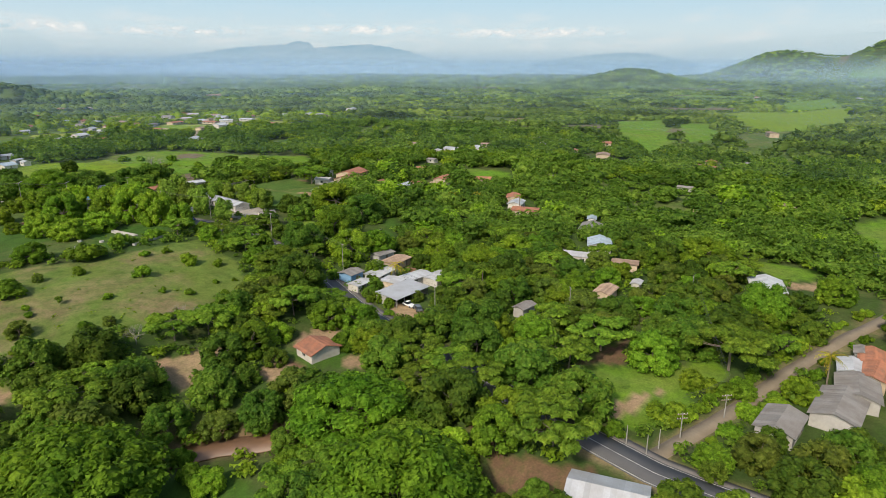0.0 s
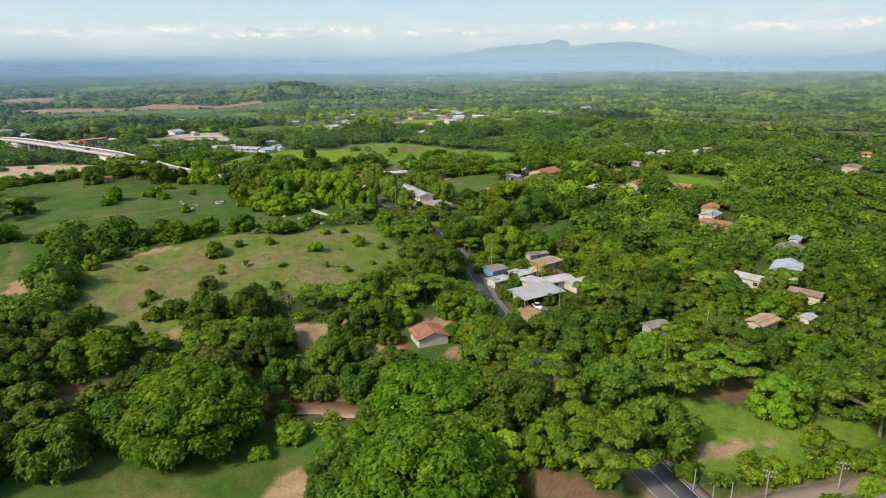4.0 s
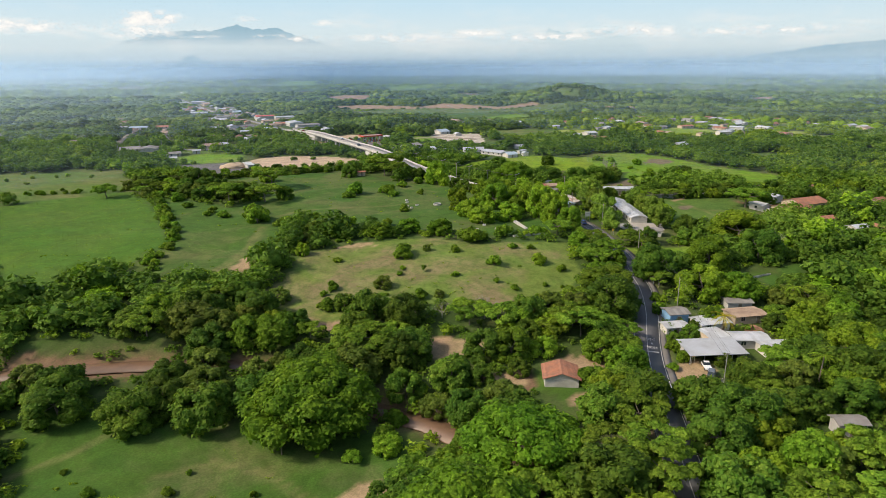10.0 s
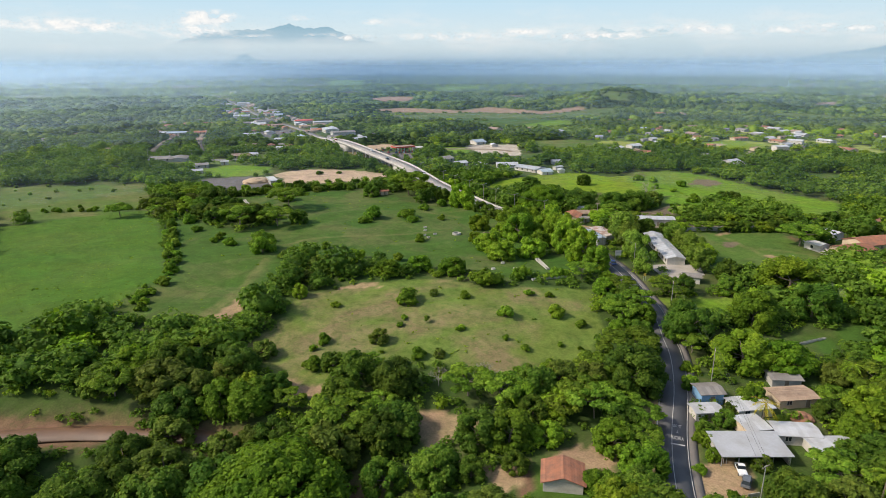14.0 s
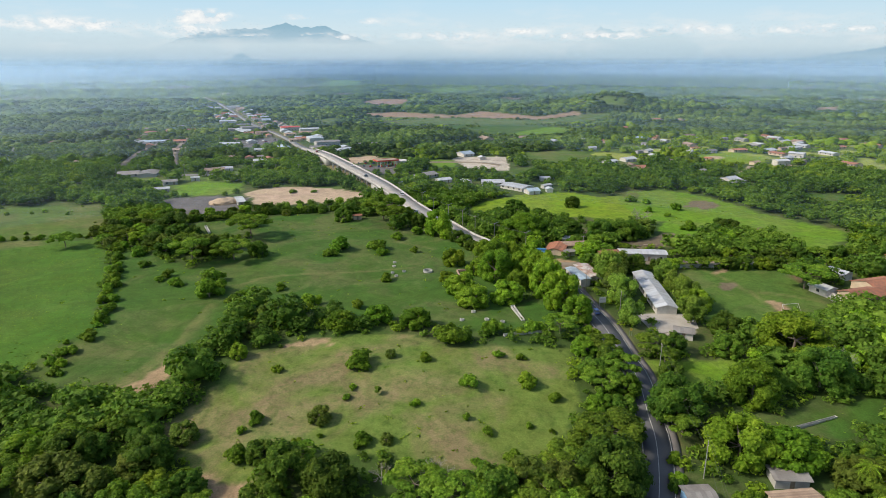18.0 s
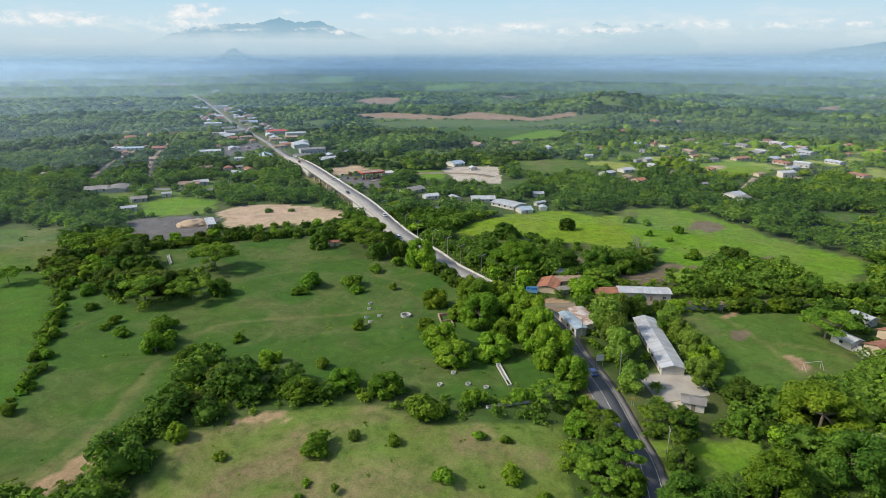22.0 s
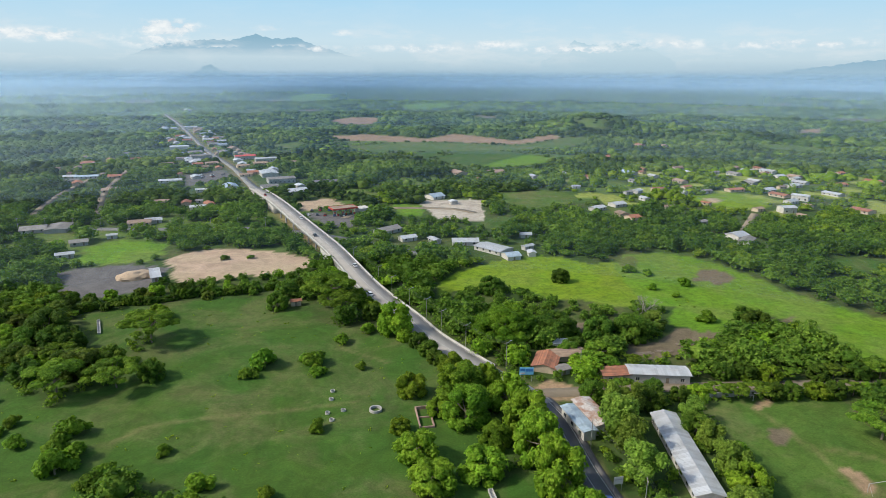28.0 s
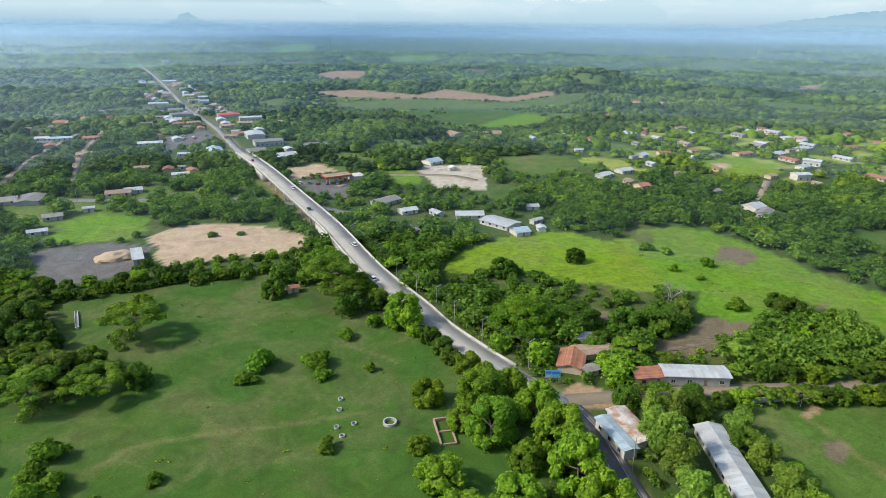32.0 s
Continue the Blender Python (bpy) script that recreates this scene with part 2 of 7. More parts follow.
def land(x, y):
    x, y = np.asarray(x, float), np.asarray(y, float)
    r = np.hypot(x, y - 100)
    z = 1 + 7 * step(115, 235, y) - 7 * step(25, -25, x) * step(150, 95, y)
    z = z + hill(x, y, 15, 195, 55, 36, 2) + 2 * step(70, 150, x) * step(140, 60, y) - 8 * step(480, 1000, r)
    z = z - 2.6 * np.exp(-(line_distance(RIVER, x, y) / 6.5) ** 2)
    z = z + hill(x, y, 320, 1230, 80, 65, 22) + hill(x, y, 420, 1290, 280, 140, 15)
    z = z + 0.45 * np.sin(x / 9.1 + 0.4) * np.sin(y / 12.7 + x / 31) * step(330, 260, y) * step(58, 44, x) * step(120, 150, y)
    far = step(900, 2000, r)
    z = z + far * (5 * np.sin(x / 310 + 1) * np.sin(y / 270) + 3 * np.sin(x / 140) * np.cos(y / 170))
    z = z + hill(x, y, 4180, 770, 330, 300, 150) + hill(x, y, 4300, 130, 340, 300, 255) + hill(x, y, 2360, 960, 200, 190, 58)
    return z


def land_at(x, y):
    return float(land(x, y))


COVER = {
    "pasture": (0.046, 0.100, 0.014), "knoll": (0.116, 0.162, 0.031), "crop": (0.064, 0.140, 0.015),
    "scrub": (0.080, 0.130, 0.024), "meadow": (0.112, 0.215, 0.014), "pitch": (0.070, 0.124, 0.020),
    "dirt": (0.31, 0.215, 0.125), "sand": (0.40, 0.30, 0.20), "pale": (0.40, 0.35, 0.28), "red": (0.150, 0.092, 0.054),
    "yellow": (0.150, 0.235, 0.012), "strip": (0.27, 0.185, 0.115),
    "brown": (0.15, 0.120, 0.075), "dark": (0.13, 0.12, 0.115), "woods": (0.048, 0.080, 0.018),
}
AREAS = []
TRAILS = ([(-63, 247), (-63, 258), (-57, 266), (-27, 273), (1, 278)], [(-65, 237), (-65, 211), (-68, 197), (-72, 183)], [(-67, 237), (-67, 211), (-70, 197), (-74, 184)], [(-13, 162), (-4, 174), (10, 188)],
          [(-15, 180), (-22, 166), (-27, 158)], [(-12, 179), (-18, 166), (-23, 157)], [(-66, 113), (-72, 110), (-80, 101), (-92, 92)], [(-60, 92), (-50, 96), (-38, 92), (-28, 82)], [(-10, 318), (0, 312), (10, 305)], [(130, 250), (140, 246), (147, 240)], [(120, 275), (124, 262), (128, 236)])


def open_area(kind, outline):
    AREAS.append((kind, np.array(outline, float)))


def inside(poly, x, y):
    hit = np.zeros(np.shape(x), bool)
    for (ax, ay), (bx, by) in zip(poly, np.roll(poly, -1, axis=0)):
        if ay == by:
            continue
        hit ^= ((ay > y) != (by > y)) & (x < (bx - ax) * (y - ay) / (by - ay) + ax)
    return hit


def waves(x, y, size, seed):
    """Smooth random field, about -1 to 1."""
    rng, v = np.random.RandomState(seed), 0
    for k in range(7):
        a, s = rng.uniform(0, 2 * math.pi), size * (0.6 + 0.25 * k) 
        v = v + np.sin((x * math.cos(a) + y * math.sin(a)) * 2 * math.pi / s + rng.uniform(0, 6.28))
    return v / 4.0


open_area('pasture', [(-88, 366), (-49, 374), (-22, 347), (4, 321), (17, 305), (14, 299), (7, 275), (18, 261), (15, 245), (-72, 249), (-93, 273), (-86, 286), (-63, 302), (-73, 309), (-80, 342)])
open_area('pasture', [(-120, 353), (-94, 362), (-88, 342), (-84, 309), (-96, 310)])
open_area('pasture', [(-83, 359), (-45, 372), (-24, 345), (8, 326), (18, 303), (14, 286), (7, 271), (15, 254), (34, 238), (48, 242), (57, 225), (48, 217), (26, 211), (9, 219), (-22, 226), (-53, 243), (-70, 243), (-100, 263), (-75, 281)])
open_area('pasture', [(-125, 282), (-90, 263), (-69, 240), (-61, 211), (-63, 197), (-81, 197), (-93, 217)])
open_area('pasture', [(-136, 311), (-85, 273), (-58, 239), (-55, 221), (-63, 207), (-71, 182), (-98, 185), (-103, 201), (-98, 225)])
open_area('knoll', [(-54, 166), (-48, 182), (-43, 200), (-21, 209), (3, 212), (22, 202), (52, 203), (44, 161), (32, 150), (14, 153), (-4, 158), (-13, 153), (-23, 162), (-40, 151)])
open_area('crop', [(-210, 288), (-141, 308), (-108, 240), (-98, 219), (-105, 193), (-131, 170)])
open_area('crop', [(-200, 312), (-151, 322), (-120, 269), (-104, 216), (-115, 188)])
open_area('scrub', [(-276, 385), (-190, 397), (-157, 340), (-168, 312), (-214, 294)])
open_area('pasture', [(-98, 117), (-76, 116), (-60, 111), (-42, 108), (-32, 100), (-11, 103), (-5, 97), (-17, 88), (-26, 78), (-83, 86)])
open_area('pasture', [(-80, 113), (-71, 116), (-44, 104), (-18, 104), (-8, 103), (-11, 87), (-26, 76), (-75, 94)])
open_area('pasture', [(9, 115), (25, 119), (41, 127), (42, 123), (34, 101), (27, 98), (23, 103), (18, 108)])
open_area('dirt', [(-6, 138), (10, 137), (14, 132), (5, 127), (1, 122)])
open_area('dirt', [(55, 114), (63, 114), (60, 105), (55, 104), (51, 106)])
open_area('meadow', [(51, 63), (63, 54), (80, 36), (77, 32), (62, 35), (51, 34), (41, 40), (42, 49)])
open_area('red', [(54, 63), (66, 59), (79, 57), (70, 51), (62, 55)])
open_area('dirt', [(42, 48), (47, 46), (58, 44), (59, 42), (47, 41), (42, 45)])
open_area('red', [(26, 67), (29, 62), (20, 56), (24, 42), (20, 39), (14, 46), (13, 54)])
open_area('pitch', [(109, 275), (151, 279), (146, 231), (132, 224), (100, 217)])
open_area('pale', [(78, 229), (98, 228), (92, 212), (84, 211), (81, 220)])
open_area('meadow', [(72, 197), (100, 199), (97, 187), (70, 184)])
open_area('pasture', [(87, 173), (98, 170), (128, 180), (120, 168), (94, 160)])
open_area('knoll', [(-41, 154), (-36, 156), (-26, 151), (-27, 143), (-35, 143)])
open_area('dirt', [(56, 119), (64, 119), (63, 110), (56, 102), (51, 103), (52, 111)])
open_area('pale', [(18, 589), (70, 598), (65, 519), (32, 527)])
open_area('yellow', [(31, 374), (27, 381), (35, 401), (45, 413), (60, 424), (85, 435), (99, 431), (110, 417), (124, 424), (132, 398), (120, 358), (102, 355), (95, 365), (81, 365), (73, 375), (59, 380), (46, 379)])
open_area('meadow', [(122, 420), (131, 435), (154, 441), (169, 432), (177, 418), (183, 407), (187, 389), (192, 371), (199, 358), (208, 348), (213, 333), (185, 299), (176, 305), (174, 313), (174, 324), (173, 337), (166, 345), (152, 340), (146, 332), (132, 326), (125, 333), (120, 336), (130, 357), (118, 358)])
open_area('brown', [(160, 406), (172, 409), (177, 399), (176, 393), (164, 385), (154, 390)])
open_area('brown', [(170, 343), (177, 344), (172, 338), (167, 338)])
open_area('scrub', [(124, 429), (136, 433), (137, 419), (125, 411)])
open_area('brown', [(92, 308), (102, 305), (116, 309), (137, 327), (122, 333), (111, 322), (98, 318)])
open_area('brown', [(78, 345), (88, 339), (85, 330), (79, 332)])
open_area('sand', [(-110, 445), (-96, 455), (-74, 451), (-51, 443), (-37, 429), (-37, 412), (-52, 404), (-69, 401), (-85, 394), (-94, 389), (-104, 409), (-115, 431)])
open_area('dark', [(-159, 407), (-156, 417), (-129, 423), (-109, 418), (-102, 387), (-115, 378), (-128, 372), (-141, 379)])
open_area('meadow', [(-160, 428), (-168, 451), (-161, 475), (-130, 466), (-119, 445), (-124, 429), (-143, 423)])
open_area('strip', [(-147, 1200), (-65, 1226), (30, 1144), (79, 1218), (130, 1158), (169, 1108), (242, 1166), (248, 1128), (161, 1056), (80, 1091), (12, 1099), (-92, 1115)])
open_area('scrub', [(-92, 1040), (12, 1092), (80, 1084), (159, 1042), (252, 1123), (310, 1139), (226, 1009), (126, 973), (58, 972), (-46, 957)])
open_area('strip', [(-185, 1544), (-147, 1641), (-75, 1638), (-81, 1448), (-137, 1442)])
open_area('scrub', [(-203, 1040), (-176, 1106), (-154, 1077), (-163, 998)])
open_area('meadow', [(-547, 2846), (-554, 3590), (-405, 3340), (-332, 2611), (-439, 2512)])
open_area('scrub', [(889, 2097), (1077, 2282), (1127, 2156), (949, 1884), (763, 1756)])
open_area('strip', [(727, 1274), (814, 1326), (739, 1225), (698, 1217)])
open_area('pasture', [(484, 1759), (667, 2044), (634, 1810), (485, 1619)])
open_area('yellow', [(234, 586), (250, 613), (286, 629), (299, 591), (281, 557), (244, 562)])
open_area('sand', [(251, 599), (269, 604), (256, 582), (245, 582)])
open_area('scrub', [(86, 620), (117, 637), (144, 632), (146, 587), (101, 554), (88, 572)])
open_area('meadow', [(1, 579), (22, 573), (23, 538), (3, 532)])
open_area('pasture', [(57, 512), (79, 537), (85, 526), (69, 491)])
open_area('sand', [(-75, 586), (-49, 604), (-39, 576), (-64, 553)])
open_area('dark', [(-66, 550), (-22, 539), (-24, 500), (-43, 513)])
open_area('pasture', [(240, 423), (267, 428), (274, 415), (248, 401), (239, 405)])
open_area('dark', [(-215, 727), (-186, 780), (-165, 725), (-185, 658)])
open_area('scrub', [(-492, 1966), (-439, 2145), (-385, 1973), (-428, 1835)])
open_area('meadow', [(-45, 2222), (105, 2374), (107, 1994), (-21, 1927)])
open_area('meadow', [(637, 295), (703, 262), (441, 163), (394, 167), (455, 216)])
open_area('meadow', [(644, 227), (711, 208), (543, 156), (492, 170)])
open_area('yellow', [(941, 259), (1057, 184), (1367, 139), (976, 92), (719, 111), (702, 164)])
open_area('scrub', [(614, 158), (735, 130), (523, 99), (486, 117)])
open_area('meadow', [(1304, 245), (1609, 197), (1358, 143), (1069, 186)])
open_area('meadow', [(237, 225), (252, 198), (221, 179), (215, 202)])
open_area('meadow', [(232, 252), (237, 235), (212, 216), (212, 232)])
open_area('meadow', [(211, 100), (235, 90), (240, 76), (227, 68), (207, 84)])
open_area('dirt', [(232, 90), (237, 86), (224, 83), (222, 86)])
open_area('meadow', [(164, 47), (163, 27), (149, 27), (147, 40)])
open_area('dirt', [(143, 46), (145, 35), (151, 19), (143, 19), (138, 34)])
open_area('meadow', [(247, 26), (259, 15), (225, 4), (196, 11), (213, 19)])
open_area('pasture', [(216, 132), (234, 123), (225, 107), (209, 115)])
open_area('strip', [(596, 410), (621, 401), (564, 368), (535, 372)])
open_area('dirt', [(-40, 151), (-34, 150), (-26, 146), (-29, 143), (-35, 144)])
open_area('pasture', [(2, 348), (14, 295), (9, 245), (41, 243), (50, 259), (47, 274), (44, 296), (33, 312), (20, 338)])
open_area('dark', [(-220, 743), (-181, 752), (-164, 700), (-195, 689)])
open_area('red', [(17, 118), (22, 120), (21, 108), (17, 106)])
open_area('dirt', [(-35, 79), (-25, 82), (-17, 88), (-14, 85), (-18, 76), (-22, 74)])
open_area('dirt', [(126, 242), (132, 241), (132, 233), (128, 231), (126, 236)])
open_area('dirt', [(121, 275), (129, 275), (127, 272), (121, 271)])
open_area('brown', [(119, 259), (127, 261), (123, 253), (118, 253)])
open_area('red', [(150, 269), (155, 265), (148, 256), (149, 263)])
open_area('dirt', [(-72, 182), (-68, 192), (-63, 202), (-60, 199), (-64, 186), (-67, 178)])
open_area('dirt', [(-35, 207), (-21, 210), (-20, 205), (-33, 204)])
open_area('dirt', [(56, 280), (60, 276), (68, 276), (75, 281), (70, 287), (62, 292), (57, 289)])
open_area('dirt', [(26, 120), (35, 125), (42, 127), (41, 119), (36, 114), (31, 116)])
open_area('dirt', [(8, 117), (19, 119), (19, 110), (15, 109)])
open_area('dirt', [(24, 104), (30, 105), (33, 101), (27, 98)])
open_area("red", [(-112, 126), (-76, 128), (-76, 138), (-112, 138)])


def cover_at(x, y):
    """Index of the open area at each place, or -1 under trees; -2: far clearings."""
    wx, wy = x + 1.6 * waves(x, y, 13, 1), y + 1.6 * waves(x, y, 13, 2)
    idx = np.full(np.shape(x), -1)
    for i, (kind, poly) in enumerate(AREAS):
        lo, hi = poly.min(0), poly.max(0)
        m = (wx > lo[0]) & (wx < hi[0]) & (wy > lo[1]) & (wy < hi[1])
        if m.any():
            sub = np.zeros_like(m)
            sub[m] = inside(poly, wx[m], wy[m])
            idx[sub] = i
    far = np.hypot(x, y - 100)
    clearing = (idx == -1) & (far > 560) & (waves(x, y * 0.45, 210, 5) > 0.78) & (waves(x, y * 0.5, 60, 7) < 0.7) & ((x > -60) | (far > 1500))
    idx[clearing] = -2
    lots = (idx == -1) & (np.hypot((x - 330) / 190, (y - 640) / 130) < 1) & (waves(x, y, 48, 6) > 0.38)
    idx[lots] = -3
    return idx


def thinness(x, y):
    """How open the far woods are: high where pasture shows between the trees."""
    return waves(x, y, 170, 61) + 0.6 * waves(x, y, 52, 62) - 0.15


def spaced(lo, a, b, hi, fine, growth, behind):
    out, s = list(np.arange(a, b + 0.01, fine)), fine
    v, left = b, []
    while v < hi:
        s *= growth
        v += s
        out.append(v)
    v, s = a, fine
    while v > lo:
        s *= behind
        v -= s
        left.append(v)
    return np.array(left[::-1] + out)


def build_ground():
    xs, ys = spaced(-5200, -120, 150, 5600, 1.7, 1.045, 1.06), spaced(-5200, 30, 330, 5600, 1.7, 1.02, 1.2)
    X, Y = np.meshgrid(xs, ys)
    Z = land(X, Y)
    idx = cover_at(X, Y)
    col = np.ones((*X.shape, 4)) * 0.3
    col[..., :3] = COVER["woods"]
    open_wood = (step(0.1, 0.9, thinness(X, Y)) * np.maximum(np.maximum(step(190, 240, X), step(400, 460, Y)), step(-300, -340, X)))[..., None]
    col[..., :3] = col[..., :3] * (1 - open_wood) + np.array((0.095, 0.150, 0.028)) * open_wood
    for i, (kind, poly) in enumerate(AREAS):
        col[idx == i, :3] = COVER[kind]
        col[idx == i, 3] = {"knoll": 1.0, "pasture": 0.4, "meadow": 0.3, "yellow": 0.22, "crop": 0.1, "pitch": 0.5, "scrub": 0.5, "dirt": 0.05, "red": 0.06}.get(kind, 0.0)
    tones = np.array([COVER["pasture"], COVER["meadow"], COVER["brown"], COVER["scrub"]])
    pick = np.clip(((waves(X, Y, 600, 9) + 1) * 2).astype(int), 0, 3)
    m = idx == -2
    col[m, :3] = tones[pick[m]]
    # village lots: sunlight put into a brighter yellow-green ground colour
    col[idx == -3, :3] = (0.26, 0.30, 0.06)
    for trail in TRAILS:
        tr = np.exp(-(line_distance(np.array(trail, float), X, Y) / 0.9) ** 2)[..., None] * 0.5
        col[..., :3] = col[..., :3] * (1 - tr) + np.array((0.19, 0.16, 0.07)) * tr
    bank = np.exp(-(line_distance(RIVER, X, Y) / 4.5) ** 2)[..., None]
    col[..., :3] = col[..., :3] * (1 - bank) + np.array(COVER["red"]) * 1.2 * bank
    verge = np.exp(-(np.maximum(line_distance(ROAD, X, Y) - 4.0, 0) / 1.2) ** 2)[..., None] * 0.7
    verge = np.maximum(verge, np.exp(-(np.maximum(line_distance(LANE, X, Y) - 1.6, 0) / 0.8) ** 2)[..., None] * 0.6)
    col[..., :3] = col[..., :3] * (1 - verge) + np.array(COVER["dirt"]) * verge
    ny, nx = X.shape
    q = np.arange(ny * nx).reshape(ny, nx)
    faces = np.stack([q[:-1, :-1], q[:-1, 1:], q[1:, 1:], q[1:, :-1]], -1).reshape(-1, 4)
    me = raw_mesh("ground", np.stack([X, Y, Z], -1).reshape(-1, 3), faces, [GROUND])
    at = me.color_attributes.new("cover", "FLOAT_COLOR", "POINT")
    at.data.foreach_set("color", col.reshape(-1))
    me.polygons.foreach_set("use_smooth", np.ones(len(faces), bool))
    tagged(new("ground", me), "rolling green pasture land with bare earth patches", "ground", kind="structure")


def raw_mesh(name, verts, faces, mats, index=None):
    """A mesh from arrays of triangles or of quads."""
    verts, faces = np.asarray(verts, np.float32), np.asarray(faces, np.int32)
    me = bpy.data.meshes.new(name)
    k = faces.shape[1]
    me.vertices.add(len(verts))
    me.vertices.foreach_set("co", verts.reshape(-1))
    me.loops.add(faces.size)
    me.loops.foreach_set("vertex_index", faces.reshape(-1))
    me.polygons.add(len(faces))
    me.polygons.foreach_set("loop_start", np.arange(0, faces.size, k, dtype=np.int32))
    for x in mats:
        me.materials.append(x)
    if index is not None:
        me.polygons.foreach_set("material_index", np.asarray(index, np.int32))
    me.update(calc_edges=True)
    me.validate()
    return me


build_ground()


# ---- helpers for parts ----
def link(name, bm, materials, parent=None, label=""):
    me = bpy.data.meshes.new(name)
    bm.to_mesh(me)
    bm.free()
    for x in (materials if isinstance(materials, (list, tuple)) else [materials]):
        me.materials.append(x)
    ob = new(name, me)
    ob.parent = parent
    if label:
        tagged(ob, label)
    return ob


def part(name, bm, material, parent, label=""):
    return link(name, bm, material, parent, label)


def boxes(*items):
    """A bmesh of boxes, each (x0, y0, z0, x1, y1, z1)."""
    bm = bmesh.new()
    for x0, y0, z0, x1, y1, z1 in items:
        v = [bm.verts.new(c) for c in ((x0, y0, z0), (x1, y0, z0), (x1, y1, z0), (x0, y1, z0), (x0, y0, z1), (x1, y0, z1), (x1, y1, z1), (x0, y1, z1))]
        for f in ((0, 3, 2, 1), (4, 5, 6, 7), (0, 1, 5, 4), (1, 2, 6, 5), (2, 3, 7, 6), (3, 0, 4, 7)):
            bm.faces.new([v[i] for i in f])
    return bm


def tube(bm, a, b, ra, rb, sides=7):
    a, b = Vector(a), Vector(b)
    q = (b - a).to_track_quat("Z", "Y")
    rings = []
    for c, r in ((a, ra), (b, rb)):
        rings.append([bm.verts.new(c + q @ Vector((r * math.cos(k * 2 * math.pi / sides), r * math.sin(k * 2 * math.pi / sides), 0))) for k in range(sides)])
    for k in range(sides):
        bm.faces.new((rings[0][k], rings[0][(k + 1) % sides], rings[1][(k + 1) % sides], rings[1][k]))
    bm.faces.new(rings[1])
    bm.faces.new(rings[0][::-1])


def empty(name, x, y, z, rz=0.0):
    e = new(name)
    e.matrix_basis = pose(x, y, z, 0, 0, rz)
    return e


# ---- roads ----
def dense(pts, gap):
    out = [pts[0]]
    for i in range(len(pts) - 1):
        p0, p1, p2, p3 = pts[max(i - 1, 0)], pts[i], pts[i + 1], pts[min(i + 2, len(pts) - 1)]
        k = max(1, int(np.linalg.norm(p2 - p1) / gap))
        for j in range(1, k + 1):
            t = j / k
            out.append(0.5 * ((2 * p1) + (-p0 + p2) * t + (2 * p0 - 5 * p1 + 4 * p2 - p3) * t * t + (-p0 + 3 * p1 - 3 * p2 + p3) * t ** 3))
    return np.array(out)


def deck_height(x, y):
    """How far the carriageway stands over the land: the overpass."""
    return 6.5 * step(325, 440, y) * step(700, 540, y)


def ribbon(name, line, left, right, lift, material, label, category, kind="structure", drop=0.25, dash=None, parent=None):
    """A strip along a line, between two offsets to its right, with sides going down."""
    tan = np.gradient(line, axis=0)
    tan /= np.linalg.norm(tan, axis=1)[:, None]
    nrm = np.stack([tan[:, 1], -tan[:, 0]], 1)
    z = land(line[:, 0], line[:, 1]) + deck_height(line[:, 0], line[:, 1]) + lift
    rows = []
    for off, dz in ((left, -drop), (left, 0), (right, 0), (right, -drop)):
        p = line + nrm * off
        rows.append(np.column_stack([p, z + dz]))
    n = len(line)
    verts = np.concatenate(rows)
    faces = []
    for i in range(n - 1):
        if dash and int(i / dash) % 2:
            continue
        for r in range(3):
            faces.append((r * n + i, (r + 1) * n + i, (r + 1) * n + i + 1, r * n + i + 1))
    me = raw_mesh(name, verts, np.array(faces)[:, ::-1], [material])
    ob = new(name, me)
    ob.parent = parent
    return tagged(ob, label, category, kind=kind) if parent is None else ob


ROAD_LINE = dense(ROAD, 3.0)
NEAR = ROAD_LINE[ROAD_LINE[:, 1] < 279]
FAR = ROAD_LINE[ROAD_LINE[:, 1] >= 275]
road = ribbon("road", NEAR, -3.5, 3.5, 0.10, ASPHALT, "dark asphalt two-lane country road with white lines", "road")
ribbon("shoulder", NEAR, 3.5, 5.2, 0.105, surface("paved_shoulder", (0.15, 0.135, 0.125), (0.105, 0.095, 0.085), 0.9, 6, 0.2), "grey-brown paved footway beside the road", "footway")
for off in (-3.2, 3.2):
    ribbon("edge_line", NEAR, off - 0.09, off + 0.09, 0.112, PAINT, "white edge line", "marking", drop=0.01, parent=road)
ribbon("centre_line", NEAR, -0.08, 0.08, 0.112, PAINT, "white centre line", "marking", drop=0.01, parent=road)
TOWN = FAR[FAR[:, 1] >= 630]
FAR = FAR[FAR[:, 1] < 640]
ribbon("road_town", TOWN, -3.2, 3.2, 0.125, surface("grey_street", (0.24, 0.23, 0.21), (0.17, 0.16, 0.15), 0.9, 4, 0.08), "grey main street running through the far town", "road", drop=0.6)
far_road = ribbon("road_pale", FAR, -4.6, 4.6, 0.12, OLD_ROAD, "pale worn concrete road over the overpass", "road", drop=0.6)
for off in (-4.2, 0.0, 4.2):
    ribbon("edge_line", FAR, off - 0.09, off + 0.09, 0.135, PAINT, "", "", drop=0.01, parent=far_road)
ribbon("river", dense(RIVER, 3.0), -4.2, 4.2, 0.55, MUD_WATER, "shallow muddy brown river in its bed", "water")
ribbon("lane", dense(LANE, 3.0), -1.7, 1.7, 0.08, GRAVEL, "pale dirt lane between trees", "lane")
SIDE = surface("side_road", (0.20, 0.19, 0.18), (0.14, 0.13, 0.12), 0.9, 4, 0.1)


